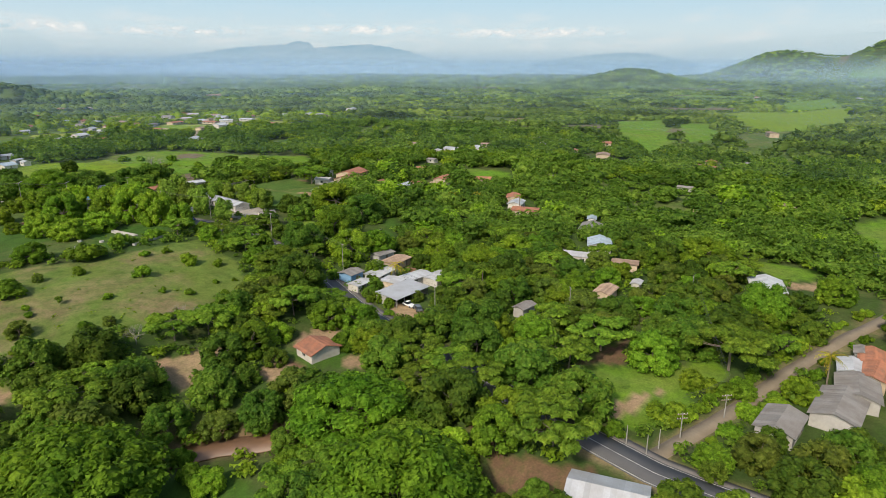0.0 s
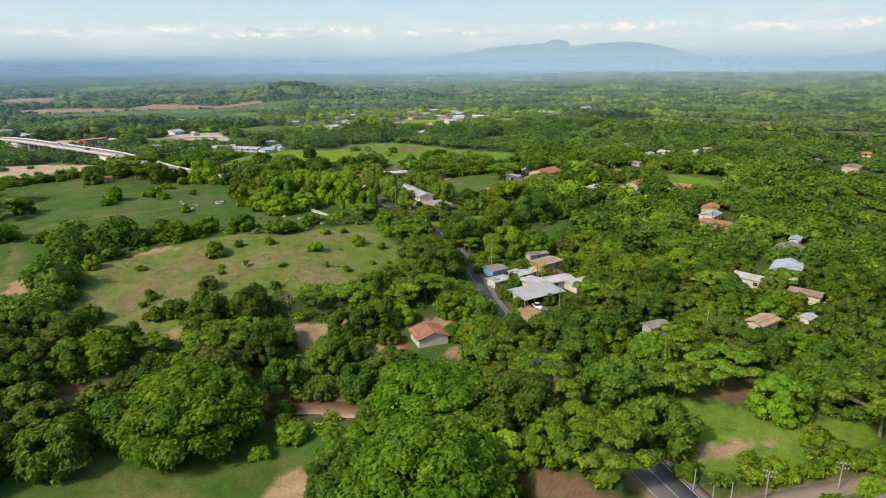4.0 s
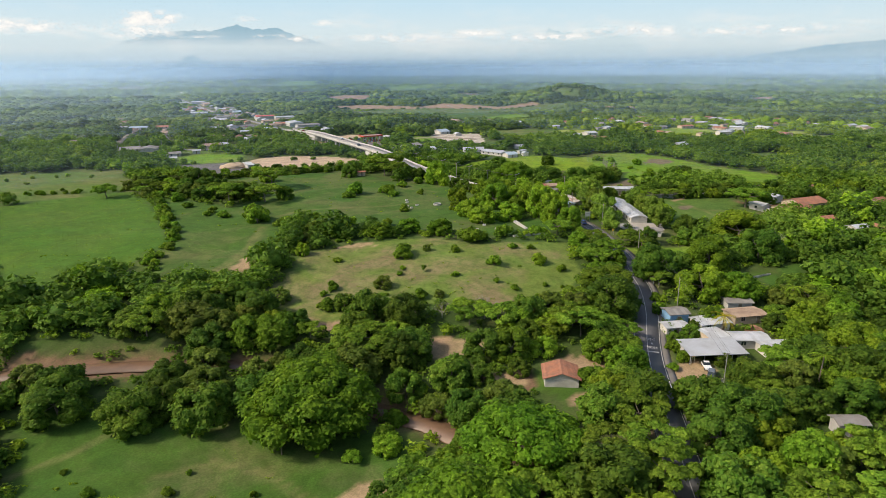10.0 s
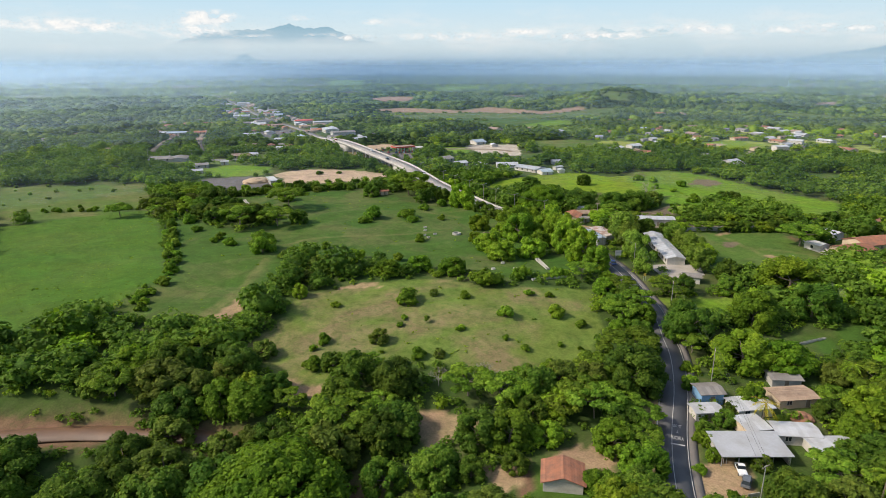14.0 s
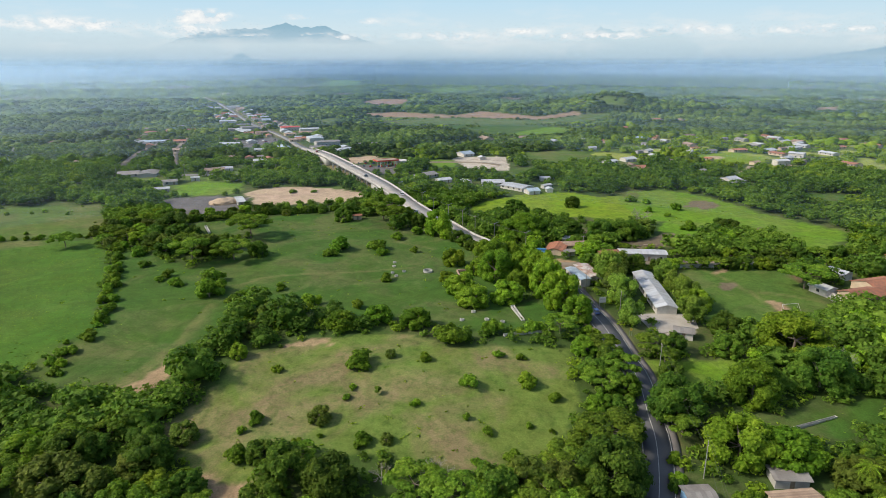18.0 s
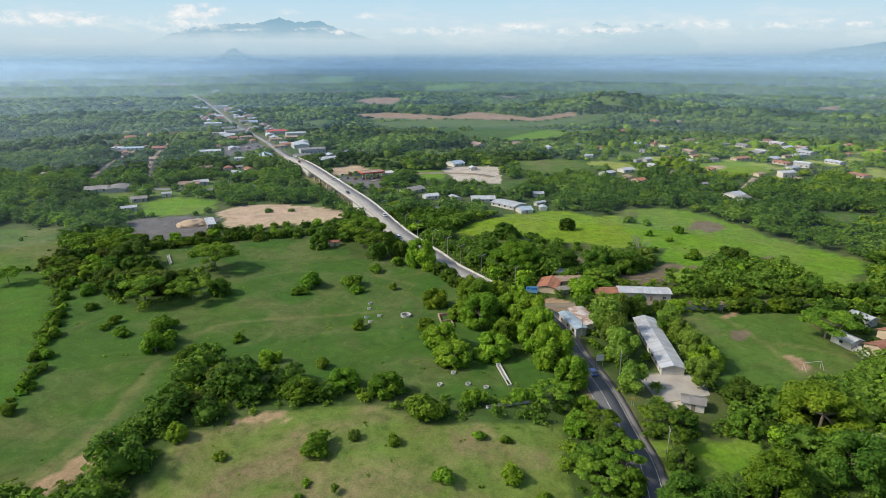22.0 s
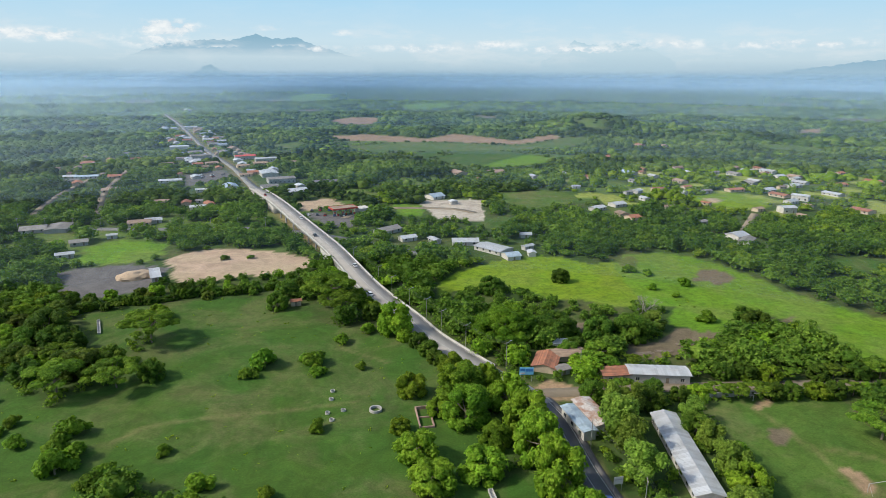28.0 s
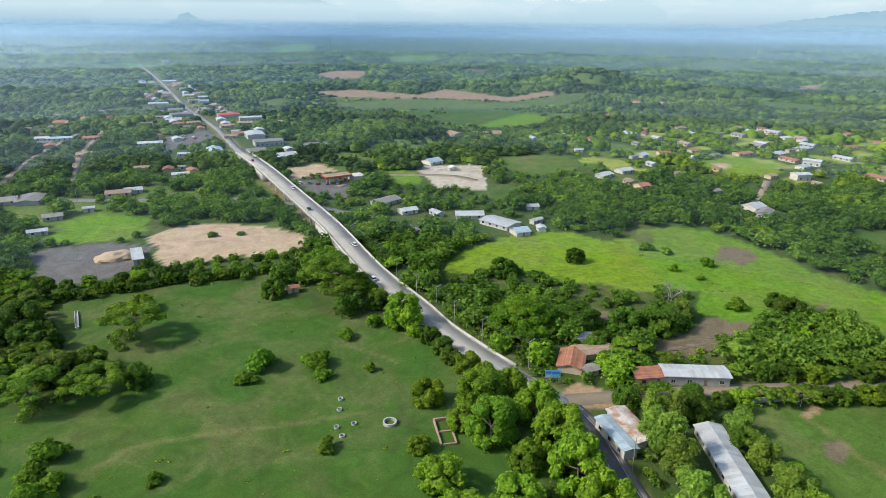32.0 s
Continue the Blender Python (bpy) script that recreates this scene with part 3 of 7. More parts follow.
def side_road(points, half, material, label):
    line = dense(np.array(points, float), 4.0)
    tan = np.gradient(line, axis=0)
    tan /= np.linalg.norm(tan, axis=1)[:, None]
    nrm = np.stack([tan[:, 1], -tan[:, 0]], 1)
    rows = []
    for off, dz in ((-half, -0.3), (-half, 0), (half, 0), (half, -0.3)):
        p = line + nrm * off
        rows.append(np.column_stack([p, land(line[:, 0], line[:, 1]) + 0.16 + dz]))
    n = len(line)
    f = [(r * n + i, r * n + i + 1, (r + 1) * n + i + 1, (r + 1) * n + i) for r in range(3) for i in range(n - 1)]
    tagged(new("side_road", raw_mesh("side_road", np.concatenate(rows), np.array(f), [material])), label, "road", kind="structure")
    SIDE_ROADS.append(line[::3])


SIDE_ROADS = []
side_road([(-250, 505), (-160, 500), (-80, 500), (-20, 470), (20, 440)], 3.5, SIDE, "grey cross road passing under the overpass")
side_road([(-251, 545), (-276, 625), (-305, 760)], 2.6, GRAVEL, "straight pale dirt street")
side_road([(-207, 545), (-246, 640), (-290, 780)], 2.6, GRAVEL, "straight pale dirt street")
side_road([(58, 282), (75, 283), (110, 285), (200, 283), (330, 262)], 2.8, GRAVEL, "pale dirt street behind the playing field")
side_road([(215, 470), (235, 500), (262, 540)], 2.5, GRAVEL, "pale curving village track")
side_road([(-32, 530), (-10, 560), (40, 560), (60, 545)], 3.0, GRAVEL, "pale yard track beside the fuel station")


# ---- trees ----
RNG = np.random.RandomState(11)


def ball(level):
    bm = bmesh.new()
    bmesh.ops.create_icosphere(bm, subdivisions=level, radius=1.0)
    v = np.array([x.co[:] for x in bm.verts])
    f = np.array([[q.index for q in p.verts] for p in bm.faces])
    bm.free()
    return v, f


BALL1, BALL2 = ball(1), ball(2)


def leaf_quads(rng, pos, out, size, tilt=0.8, slim=0.6):
    """Small rhombic leaf clumps at pos, facing about out."""
    n = len(pos)
    nrm = out + rng.normal(0, tilt * 0.6, (n, 3))
    nrm /= np.linalg.norm(nrm, axis=1)[:, None] + 1e-9
    u = np.cross(nrm, rng.normal(0, 1, (n, 3)))
    u /= np.linalg.norm(u, axis=1)[:, None] + 1e-9
    v = np.cross(nrm, u)
    s = size * rng.uniform(0.6, 1.35, (n, 1))
    droop = nrm * s * 0.25
    q = np.stack([pos - u * s - droop, pos + v * s * slim, pos + u * s - droop, pos - v * s * slim], 1)
    return q.reshape(-1, 3)


def leaf_sprays(rng, pos, out, size, tilt=0.8, slim=0.8):
    """Small three-cornered leaf sprays at pos, facing about out."""
    n = len(pos)
    nrm = out + rng.normal(0, tilt * 0.5, (n, 3))
    nrm /= np.linalg.norm(nrm, axis=1)[:, None] + 1e-9
    u = np.cross(nrm, rng.normal(0, 1, (n, 3)))
    u /= np.linalg.norm(u, axis=1)[:, None] + 1e-9
    v = np.cross(nrm, u)
    s = size * rng.uniform(0.55, 1.4, (n, 1))
    droop = nrm * s * 0.3
    return np.stack([pos - u * s - droop, pos + u * s * 0.55 + v * s * slim, pos + u * s * 0.55 - v * s * slim], 1).reshape(-1, 3)


def lobes_of(kind, rng):
    """Foliage masses of a crown of radius 1, with its base at z=0: centre, radii."""
    L = []
    if kind == "rain":
        for ring, n, r, z in ((0, 4, 0.14, 0.80), (1, 8, 0.38, 0.72), (2, 14, 0.66, 0.56), (3, 16, 0.86, 0.36)):
            for k in range(n):
                a = 2 * math.pi * (k + rng.uniform(-0.2, 0.2)) / n
                s = rng.uniform(0.15, 0.27)
                L.append((r * math.cos(a), r * math.sin(a), z + rng.uniform(-0.07, 0.07), s, s, s * 0.75))
        for k in range(7):
            a = 2 * math.pi * k / 7
            L.append((0.76 * math.cos(a), 0.76 * math.sin(a), 0.20, 0.24, 0.24, 0.24))
    elif kind in ("mango", "broad", "light", "dark", "olive"):
        top = {"mango": 1.05, "broad": 1.0, "light": 0.95, "dark": 1.1, "olive": 1.0}[kind]
        for k in range({"mango": 36, "broad": 30, "light": 30, "dark": 32, "olive": 26}[kind]):
            a, h = rng.uniform(0, 6.28), rng.uniform(0.18, 1)
            r = 0.72 * math.sqrt(max(0, 1 - (h * 0.93) ** 2)) * rng.uniform(0.75, 1.08)
            s = rng.uniform(0.14, 0.29)
            L.append((r * math.cos(a), r * math.sin(a), 0.18 + h * top * 0.78, s, s, s * 0.82))
        for k in range(9):
            a = 2 * math.pi * (k + rng.uniform(-0.3, 0.3)) / 9
            L.append((0.62 * math.cos(a), 0.62 * math.sin(a), rng.uniform(0.12, 0.24), 0.22, 0.22, 0.24))
    elif kind == "acacia":
        for k in range(32):
            a, r = rng.uniform(0, 6.28), math.sqrt(rng.uniform(0, 1)) * 0.86
            s = rng.uniform(0.12, 0.26)
            L.append((r * math.cos(a), r * math.sin(a), 0.78 - 0.28 * r * r + rng.uniform(-0.14, 0.06), s, s, s * 0.42))
    elif kind == "willow":
        for k in range(16):
            a, r = rng.uniform(0, 6.28), rng.uniform(0.0, 0.62)
            s = rng.uniform(0.22, 0.34)
            L.append((r * math.cos(a), r * math.sin(a), rng.uniform(0.35, 1.25) * (1 - 0.35 * r), s, s, s * 1.2))
    elif kind == "sapling":
        for k in range(9):
            a, r = rng.uniform(0, 6.28), rng.uniform(0.1, 0.6)
            s = rng.uniform(0.26, 0.4)
            L.append((r * math.cos(a), r * math.sin(a), rng.uniform(0.6, 1.25), s, s, s * 0.9))
    else:
        for k in range(13):
            a, r = rng.uniform(0, 6.28), rng.uniform(0, 0.68)
            s = rng.uniform(0.24, 0.38)
            L.append((r * math.cos(a), r * math.sin(a), 0.2 + rng.uniform(0, 0.55) * (1 - r * 0.7), s, s, s * 0.9))
    return L


def crown_arrays(kind, rng, leaves, size, core=True, slim=0.85):
    L = np.array(lobes_of(kind, rng))
    leaves = leaves * 2
    w = (L[:, 3] * L[:, 4]) ** 0.9
    pick = rng.choice(len(L), leaves, p=w / w.sum())
    d = rng.normal(0, 1, (leaves, 3))
    d[:, 2] = np.where(rng.uniform(0, 1, leaves) < 0.75, np.abs(d[:, 2]), d[:, 2])
    d /= np.linalg.norm(d, axis=1)[:, None]
    pos = L[pick, :3] + d * L[pick, 3:] * rng.uniform(0.84, 1.10, (leaves, 1))
    q = leaf_sprays(rng, pos, d * 0.75 + np.array((0, 0, 0.55)), size * 0.88, 0.6, slim)
    tri = np.arange(len(q)).reshape(-1, 3)
    verts = [q]
    if core:
        bv, bf = BALL1
        k = len(q)
        tris = [tri]
        for c in L:
            verts.append(bv * c[3:] * 0.88 * rng.uniform(0.85, 1.1, (len(bv), 1)) + c[:3])
            tris.append(bf + k)
            k += len(bv)
        tri = np.concatenate(tris)
    return np.concatenate(verts), tri, L


def trunk_mesh(rng, L, height, girth, limbs):
    bm = bmesh.new()
    bend = Vector((rng.uniform(-0.05, 0.05), rng.uniform(-0.05, 0.05), height))
    tube(bm, (0, 0, -0.12), bend * 0.5, girth, girth * 0.8)
    tube(bm, bend * 0.5, bend, girth * 0.8, girth * 0.65)
    for k in rng.choice(len(L), min(limbs, len(L)), replace=False):
        mid = bend.lerp(Vector(L[k][:3]), 0.5) + Vector((0, 0, -0.03))
        tube(bm, bend, mid, girth * 0.45, girth * 0.28, 4)
        tube(bm, mid, L[k][:3], girth * 0.28, girth * 0.1, 4)
    return bm


TREE_LABEL = {
    "rain": ("rain_tree", "huge spreading rain tree with a domed green crown", "tree"),
    "mango": ("mango_tree", "dense bright green mango tree in the grove", "tree"),
    "acacia": ("umbrella_tree", "flat-topped feathery umbrella tree with bare limbs", "tree"),
    "broad": ("broadleaf_tree", "mid-green broadleaf tree among other trees", "tree"),
    "dark": ("dark_tree", "dark green broadleaf tree in a hedgerow", "tree"),
    "light": ("roadside_tree", "yellow-green roadside tree with loose foliage", "tree"),
    "olive": ("dry_tree", "olive-brown half-dry tree in the thicket", "tree"),
    "willow": ("feathery_tree", "upright grey-green feathery tree beside the school", "tree"),
    "sapling": ("young_tree", "young slender tree standing in pasture", "tree"),
    "bush": ("bush", "low round green bush on open grass", "bush"),
    "bushlight": ("shrub", "low yellow-green shrub on open grass", "bush"),
}
SPEC = {  # leaves, leaf size, trunk height, girth, limbs, foot of the crown, leaf colour
    "rain": (1900, 0.052, 0.34, 0.045, 9, 0.0, "rain"), "mango": (1450, 0.060, 0.34, 0.045, 7, 0.03, "mango"),
    "acacia": (1250, 0.056, 0.42, 0.035, 10, 0.16, "acacia"), "broad": (1250, 0.063, 0.36, 0.04, 7, 0.03, "broad"),
    "dark": (1200, 0.064, 0.34, 0.04, 6, 0.03, "dark"), "light": (1150, 0.068, 0.34, 0.04, 7, 0.03, "light"),
    "olive": (900, 0.066, 0.36, 0.04, 8, 0.03, "olive"), "willow": (1100, 0.066, 0.4, 0.04, 6, 0.15, "willow"),
    "sapling": (500, 0.1, 0.75, 0.035, 5, 0.1, "broad"), "bush": (400, 0.100, 0.2, 0.05, 4, -0.02, "mango"),
    "bushlight": (400, 0.100, 0.2, 0.05, 4, -0.02, "light"),
}
PROTO = {}


def make_proto(kind, k, big):
    leaves, size, th, girth, limbs, foot, col = SPEC[kind]
    if big:
        leaves, size = int(leaves * 2.1), size * 0.68
    rng = np.random.RandomState(100 + 17 * k + sum(map(ord, kind)))
    v, f, L = crown_arrays("bush" if kind == "bushlight" else kind, rng, leaves, size)
    v[:, 2] += foot
    L = L.copy()
    L[:, 2] += foot
    if kind == "broad" and k == 2:
        col = "dark"
    bm = trunk_mesh(rng, L, th + foot, girth, limbs)
    tm = bpy.data.meshes.new("trunk")
    bm.to_mesh(tm)
    bm.free()
    tm.materials.append(BARK)
    return raw_mesh("crown", v, f, [LEAF[col]]), tm


PLANTED = []


def tree(x, y, r, kind="broad", tall=1.0):
    """One tree: an empty at its foot with trunk and crown."""
    k = int(RNG.randint(3))
    big = r > 8.4
    if (kind, k, big) not in PROTO:
        PROTO[kind, k, big] = make_proto(kind, k, big)
    crown, trunk = PROTO[kind, k, big]
    name, label, cat = TREE_LABEL[kind]
    e = new(name)
    e.matrix_basis = Matrix.LocRotScale((x, y, land_at(x, y) - 0.02 * r), Euler((0, 0, RNG.uniform(0, 6.28))), (r, r * RNG.uniform(0.9, 1.1), r * RNG.uniform(0.9, 1.1) * tall))
    for nm, me in (("trunk", trunk), ("crown", crown)):
        new(nm, me).parent = e
    tagged(e, label, cat, group="trees" if cat == "tree" else "bushes")
    PLANTED.append((x, y, r))


tree(13, 87, 12.1, 'rain')
tree(28, 81, 6.5, 'acacia')
tree(33, 72, 7.0, 'acacia')
tree(28, 61, 5.8, 'light')
tree(24, 49, 8.0, 'acacia')
tree(10, 56, 4.3, 'broad')
tree(13, 46, 3.5, 'broad')
tree(2, 94, 3.7, 'broad')
tree(8, 115, 3.8, 'broad')
tree(17, 116, 3.5, 'broad')
tree(35, 104, 5.5, 'light')
tree(-3, 109, 4.8, 'olive')
tree(-10, 116, 5.8, 'broad')
tree(68, 47, 6.9, 'mango')
tree(77, 33, 10.2, 'acacia')
tree(69, 60, 7.9, 'acacia')
tree(56, 62, 6.8, 'acacia')
tree(52, 73, 5.1, 'light')
tree(35, 25, 2.9, 'broad')
tree(-12, 108, 3.6, 'bush')
tree(-15, 100, 4.1, 'bush')
tree(-21, 94, 3.2, 'bush')
tree(-2, 88, 3.9, 'bush')
tree(48, 37, 4.5, 'bushlight')
tree(63, 36, 4.6, 'bushlight')
tree(64, 31, 3.4, 'bush')
tree(59, 25, 3.1, 'bushlight')
tree(49, 26, 3.0, 'bush')
tree(37, 43, 2.8, 'bush')
tree(68, 105, 6.7, 'broad')
tree(79, 110, 6.6, 'acacia')
tree(66, 132, 3.1, 'broad')
tree(58, 126, 2.0, 'bush')
tree(54, 115, 1.9, 'bush')
tree(79, 131, 2.4, 'broad')
tree(49, 146, 9.2, 'dark')
tree(45, 123, 5.3, 'acacia')
tree(40, 108, 5.3, 'broad')
tree(67, 116, 2.6, 'broad')
tree(18, 283, 6.0, 'light', 1.0)
tree(15, 261, 3.8, 'light')
tree(33, 280, 9.0, 'mango', 1.0)
tree(34, 266, 8.8, 'mango', 1.05)
tree(50.5, 260, 7.8, 'light', 1.45)
tree(51.5, 247, 7.8, 'light', 1.45)
tree(20, 248, 6.8, 'light', 1.0)
tree(11, 331, 8.3, 'light', 1.25)
tree(1, 346, 5.2, 'broad', 1.2)
tree(20, 318, 4.6, 'broad', 1.2)
tree(42, 275, 4.4, 'light')
tree(36, 241, 7.2, 'light', 1.0)
tree(-100, 452, 2.7, 'bush')
tree(-84, 431, 3.1, 'bush')
tree(-71, 434, 2.5, 'bush')
tree(-31, 109, 14.7, 'rain')
tree(-55, 110, 8.2, 'broad')
tree(-88, 114, 9.0, 'broad')
tree(-70, 110, 8.5, 'broad')
tree(-1, 63, 14.0, 'rain')
tree(21, 59, 6.2, 'mango')
tree(-36, 98, 4.8, 'sapling')
tree(-70, 88, 1.9, 'bush')
tree(-55, 87, 1.7, 'bush')
tree(-47, 81, 1.6, 'bush')
tree(-78, 95, 1.1, 'bush')
tree(-53, 93, 1.1, 'bush')
tree(-39, 85, 1.2, 'bush')
tree(21, 182, 3.9, 'bush')
tree(36, 183, 4.3, 'bushlight')
tree(-9, 193, 5.6, 'bush')
tree(9, 195, 2.6, 'bush')
tree(-5, 161, 3.2, 'bush')
tree(-16, 169, 3.6, 'olive', 0.85)
tree(-32, 169, 2.9, 'bush')
tree(-32, 156, 4.0, 'bush')
tree(25, 164, 2.0, 'bush')
tree(20, 169, 1.7, 'bush')
tree(43, 177, 2.6, 'bush')
tree(30, 155, 3.1, 'bush')
tree(-45, 198, 3.3, 'light', 1.3)
tree(-70, 244, 6.7, 'bush')
tree(-59, 238, 4.6, 'bush')
tree(-43, 225, 5.4, 'olive', 0.9)
tree(-33, 232, 3.5, 'bushlight')
tree(-18, 216, 6.3, 'mango', 0.8)
tree(-7, 221, 5.7, 'mango', 0.8)
tree(5, 218, 6.3, 'mango', 0.8)
tree(17, 207, 6.9, 'bush')
tree(29, 211, 5.0, 'bush')
tree(42, 213, 4.1, 'bush')
tree(-32, 303, 7.1, 'bush')
tree(-15, 303, 6.2, 'bush')
tree(-8, 263, 3.7, 'bush')
tree(-47, 253, 2.9, 'bush')
tree(-11, 178, 1.7, 'bush')
tree(-95, 268, 3.2, 'bush')
tree(-120, 296, 4.4, 'bush')
tree(-36, 295, 4.0, 'bush')
tree(-13, 296, 3.5, 'bush')
tree(-9, 322, 3.9, 'bush')
tree(0, 332, 4.4, 'bush')
tree(-75, 263, 5.6, 'bush')
tree(-74, 254, 5.4, 'bush')
tree(-87, 257, 4.1, 'bush')
tree(-57, 243, 4.2, 'bush')
tree(-32, 237, 4.3, 'bushlight')
tree(-15, 233, 3.7, 'bushlight')
tree(126, 405, 4.5, 'bush')
tree(134, 400, 3.6, 'bush')
tree(146, 384, 4.3, 'bush')
tree(137, 340, 5.0, 'bush')
tree(-19, 362, 12.4, 'acacia')
tree(-79, 324, 11.1, 'acacia')
tree(-76, 290, 9.2, 'acacia')
tree(-67, 296, 5.8, 'broad')
tree(-92, 285, 10.4, 'acacia')
tree(24, 236, 7.0, 'light', 1.05)
tree(54, 234, 7.6, 'light', 1.45)
tree(75, 253, 8.0, 'willow', 1.15)
tree(98, 264, 5.4, 'willow')
tree(98, 252, 5.1, 'willow')
tree(98, 239, 5.7, 'willow')
tree(100, 233, 6.3, 'light')
tree(-119, 300, 3.2, 'bush')
tree(-110, 280, 3.0, 'bush')
tree(-96, 263, 2.8, 'bush')
tree(-68, 251, 4.7, 'bush')
tree(-49, 215, 4.5, 'bush')
tree(-34, 212, 1.7, 'bush')
tree(-98, 196, 2.6, 'bush')
tree(-96, 202, 2.6, 'bush')
tree(-94, 210, 3.1, 'bush')
tree(-97, 221, 3.6, 'bush')
tree(-100, 232, 3.4, 'bush')
tree(-103, 241, 3.1, 'bush')
tree(-110, 257, 2.8, 'bush')
tree(-118, 273, 3.5, 'bush')
tree(-126, 291, 3.7, 'bush')
tree(-132, 307, 3.9, 'bush')
tree(-159, 308, 7.3, 'acacia')
tree(117, 203, 11.1, 'light')
tree(115, 185, 9.7, 'broad')
tree(94, 179, 9.0, 'mango')
tree(72, 171, 8.5, 'dark')
tree(81, 157, 9.0, 'light')
tree(94, 222, 5.9, 'willow')
tree(148, 254, 9.7, 'acacia')
tree(73, 220, 6.0, 'willow')
tree(97, 201, 5.1, 'broad')

tree(41, 282, 6.6, 'light', 1.25)
tree(47, 273, 7.2, 'light', 1.4)
tree(26, 271, 4.4, 'light')
tree(74, 279.5, 4.6, 'broad', 1.15)
tree(84, 279.5, 4.8, 'acacia', 1.2)
tree(93, 279.5, 4.6, 'broad', 1.1)
tree(85, 117, 4.6, 'broad', 1.1)
tree(92, 126, 5.0, 'mango', 1.1)
tree(91, 134, 4.2, 'broad')
tree(35, 292, 4.6, 'light', 1.2)
tree(57, 222, 6.0, 'mango', 1.2)
tree(41, 254, 5.4, 'mango', 1.15)
tree(75, 246, 6.5, 'willow', 1.2)
tree(75, 236, 6.6, 'willow', 1.2)
tree(84, 269, 5.4, 'willow', 1.25)
tree(77, 270, 5.0, 'willow', 1.25)
tree(75, 262, 6.6, 'willow')
tree(1, 301, 3, 'bush')
tree(-19, 306, 3.5, 'bush')
tree(-40, 358, 5.8, 'broad')
tree(-12, 351, 9.5, 'acacia')
tree(88, 391, 5.4, 'dark')
tree(136, 369, 2.6, 'bush')
tree(129, 379, 3.3, 'bush')
tree(153, 341, 5.1, 'dark')
tree(153, 331, 7, 'broad')
tree(53, 326, 12.5, 'rain')
tree(73, 327, 9, 'broad')
tree(53, 376, 7.1, 'dark')
tree(100, 323, 9, 'broad')
tree(112, 333, 6.5, 'olive')
tree(83, 304, 6.4, 'acacia')
tree(88, 322, 7.7, 'broad')
tree(53, 309, 4.6, 'dark')
tree(-10, 182, 1.6, 'bushlight')
tree(-15, 163, 1.1, 'bush')
tree(-20, 161, 1.4, 'bushlight')
tree(1, 161, 2, 'olive')
tree(7, 174, 1.8, 'bushlight')
tree(-1, 197, 2, 'olive')
tree(-3, 179, 1.5, 'sapling')
tree(-47, 163, 4.3, 'olive')
tree(-32, 191, 2, 'bushlight')
tree(35, 167, 1.4, 'bush')
tree(40, 165, 1.3, 'bush')
tree(30, 197, 2.3, 'bush')
tree(36, 195, 2.1, 'bush')
tree(-46, 212, 3.8, 'olive')
tree(1, 153, 1.6, 'olive')
tree(22, 154, 1.9, 'bush')
tree(52, 158, 9.6, 'acacia')
tree(47, 131, 5.4, 'acacia')
tree(36, 90, 6.6, 'acacia')
tree(33, 108, 4, 'mango')
tree(91, 156, 8.2, 'rain')
tree(76, 140, 4.2, 'mango')
tree(-34, 165, 1.7, 'bush')
tree(-56, 117, 7.4, 'olive')
tree(-65, 114, 7, 'broad')
tree(-90, 121, 7.2, 'dark')
tree(-14, 96, 3.8, 'light')
tree(72.5, 18, 4.4, 'light')
tree(64, 20.5, 3.0, 'light')
tree(43, 20, 5.5, 'olive', 0.9)
tree(45, 11, 5.6, 'olive')
tree(56, 7, 5.0, 'broad')
tree(38, 26, 4.2, 'mango', 0.9)
tree(58.4, 119, 2.1, 'mango', 1.1)
tree(59.4, 124, 2.3, 'mango', 1.15)
tree(60.4, 129, 2.3, 'broad', 1.15)
tree(70, 136, 2.6, 'broad', 1.1)
tree(61.8, 134.5, 2.3, 'mango', 1.1)
tree(63.4, 146.5, 2.2, 'broad', 1.1)
tree(64.6, 149, 2.4, 'bushlight')
tree(66, 155, 2.6, 'bush')
tree(57.8, 107, 1.8, 'bush')
tree(56, 101, 2.2, 'bushlight')
tree(31.5, 109.5, 3.4, 'mango')
tree(50, 19, 3.4, 'broad')
tree(66, 27.5, 3.2, 'mango')
tree(92, 25, 4.2, 'acacia', 1.1)
tree(104, 20.5, 4.4, 'broad')
tree(84, 16.5, 2.6, 'bush')


def bare_tree(x, y, high):
    """A leafless tree: forked limbs and twigs."""
    rng = np.random.RandomState(int(100 * x + y) % 9999)
    e = empty("bare_tree", x, y, land_at(x, y))

    def fork(bm, a, way, length, girth, depth):
        b = a + way * length
        tube(bm, a, b, girth, girth * 0.6, 5)
        if depth:
            for k in range(3):
                w = (way + Vector(rng.normal(0, 0.5, 3)) + Vector((0, 0, 0.12))).normalized()
                fork(bm, b, w, length * rng.uniform(0.6, 0.85), girth * 0.55, depth - 1)

    bm = bmesh.new()
    tube(bm, (0, 0, -0.3), (0, 0, high * 0.3), high * 0.035, high * 0.028, 7)
    part("trunk", bm, PALE_BARK, e)
    for k in range(4):
        bm = bmesh.new()
        a = 6.28 * k / 4 + rng.uniform(-0.4, 0.4)
        fork(bm, Vector((0, 0, high * 0.29)), Vector((math.cos(a) * 0.7, math.sin(a) * 0.7, 0.9)).normalized(), high * 0.27, high * 0.02, 4)
        part("limb", bm, PALE_BARK, e)
    tagged(e, "leafless grey tree with bare forked branches", "tree", group="bare trees")
    PLANTED.append((x, y, high * 0.3))


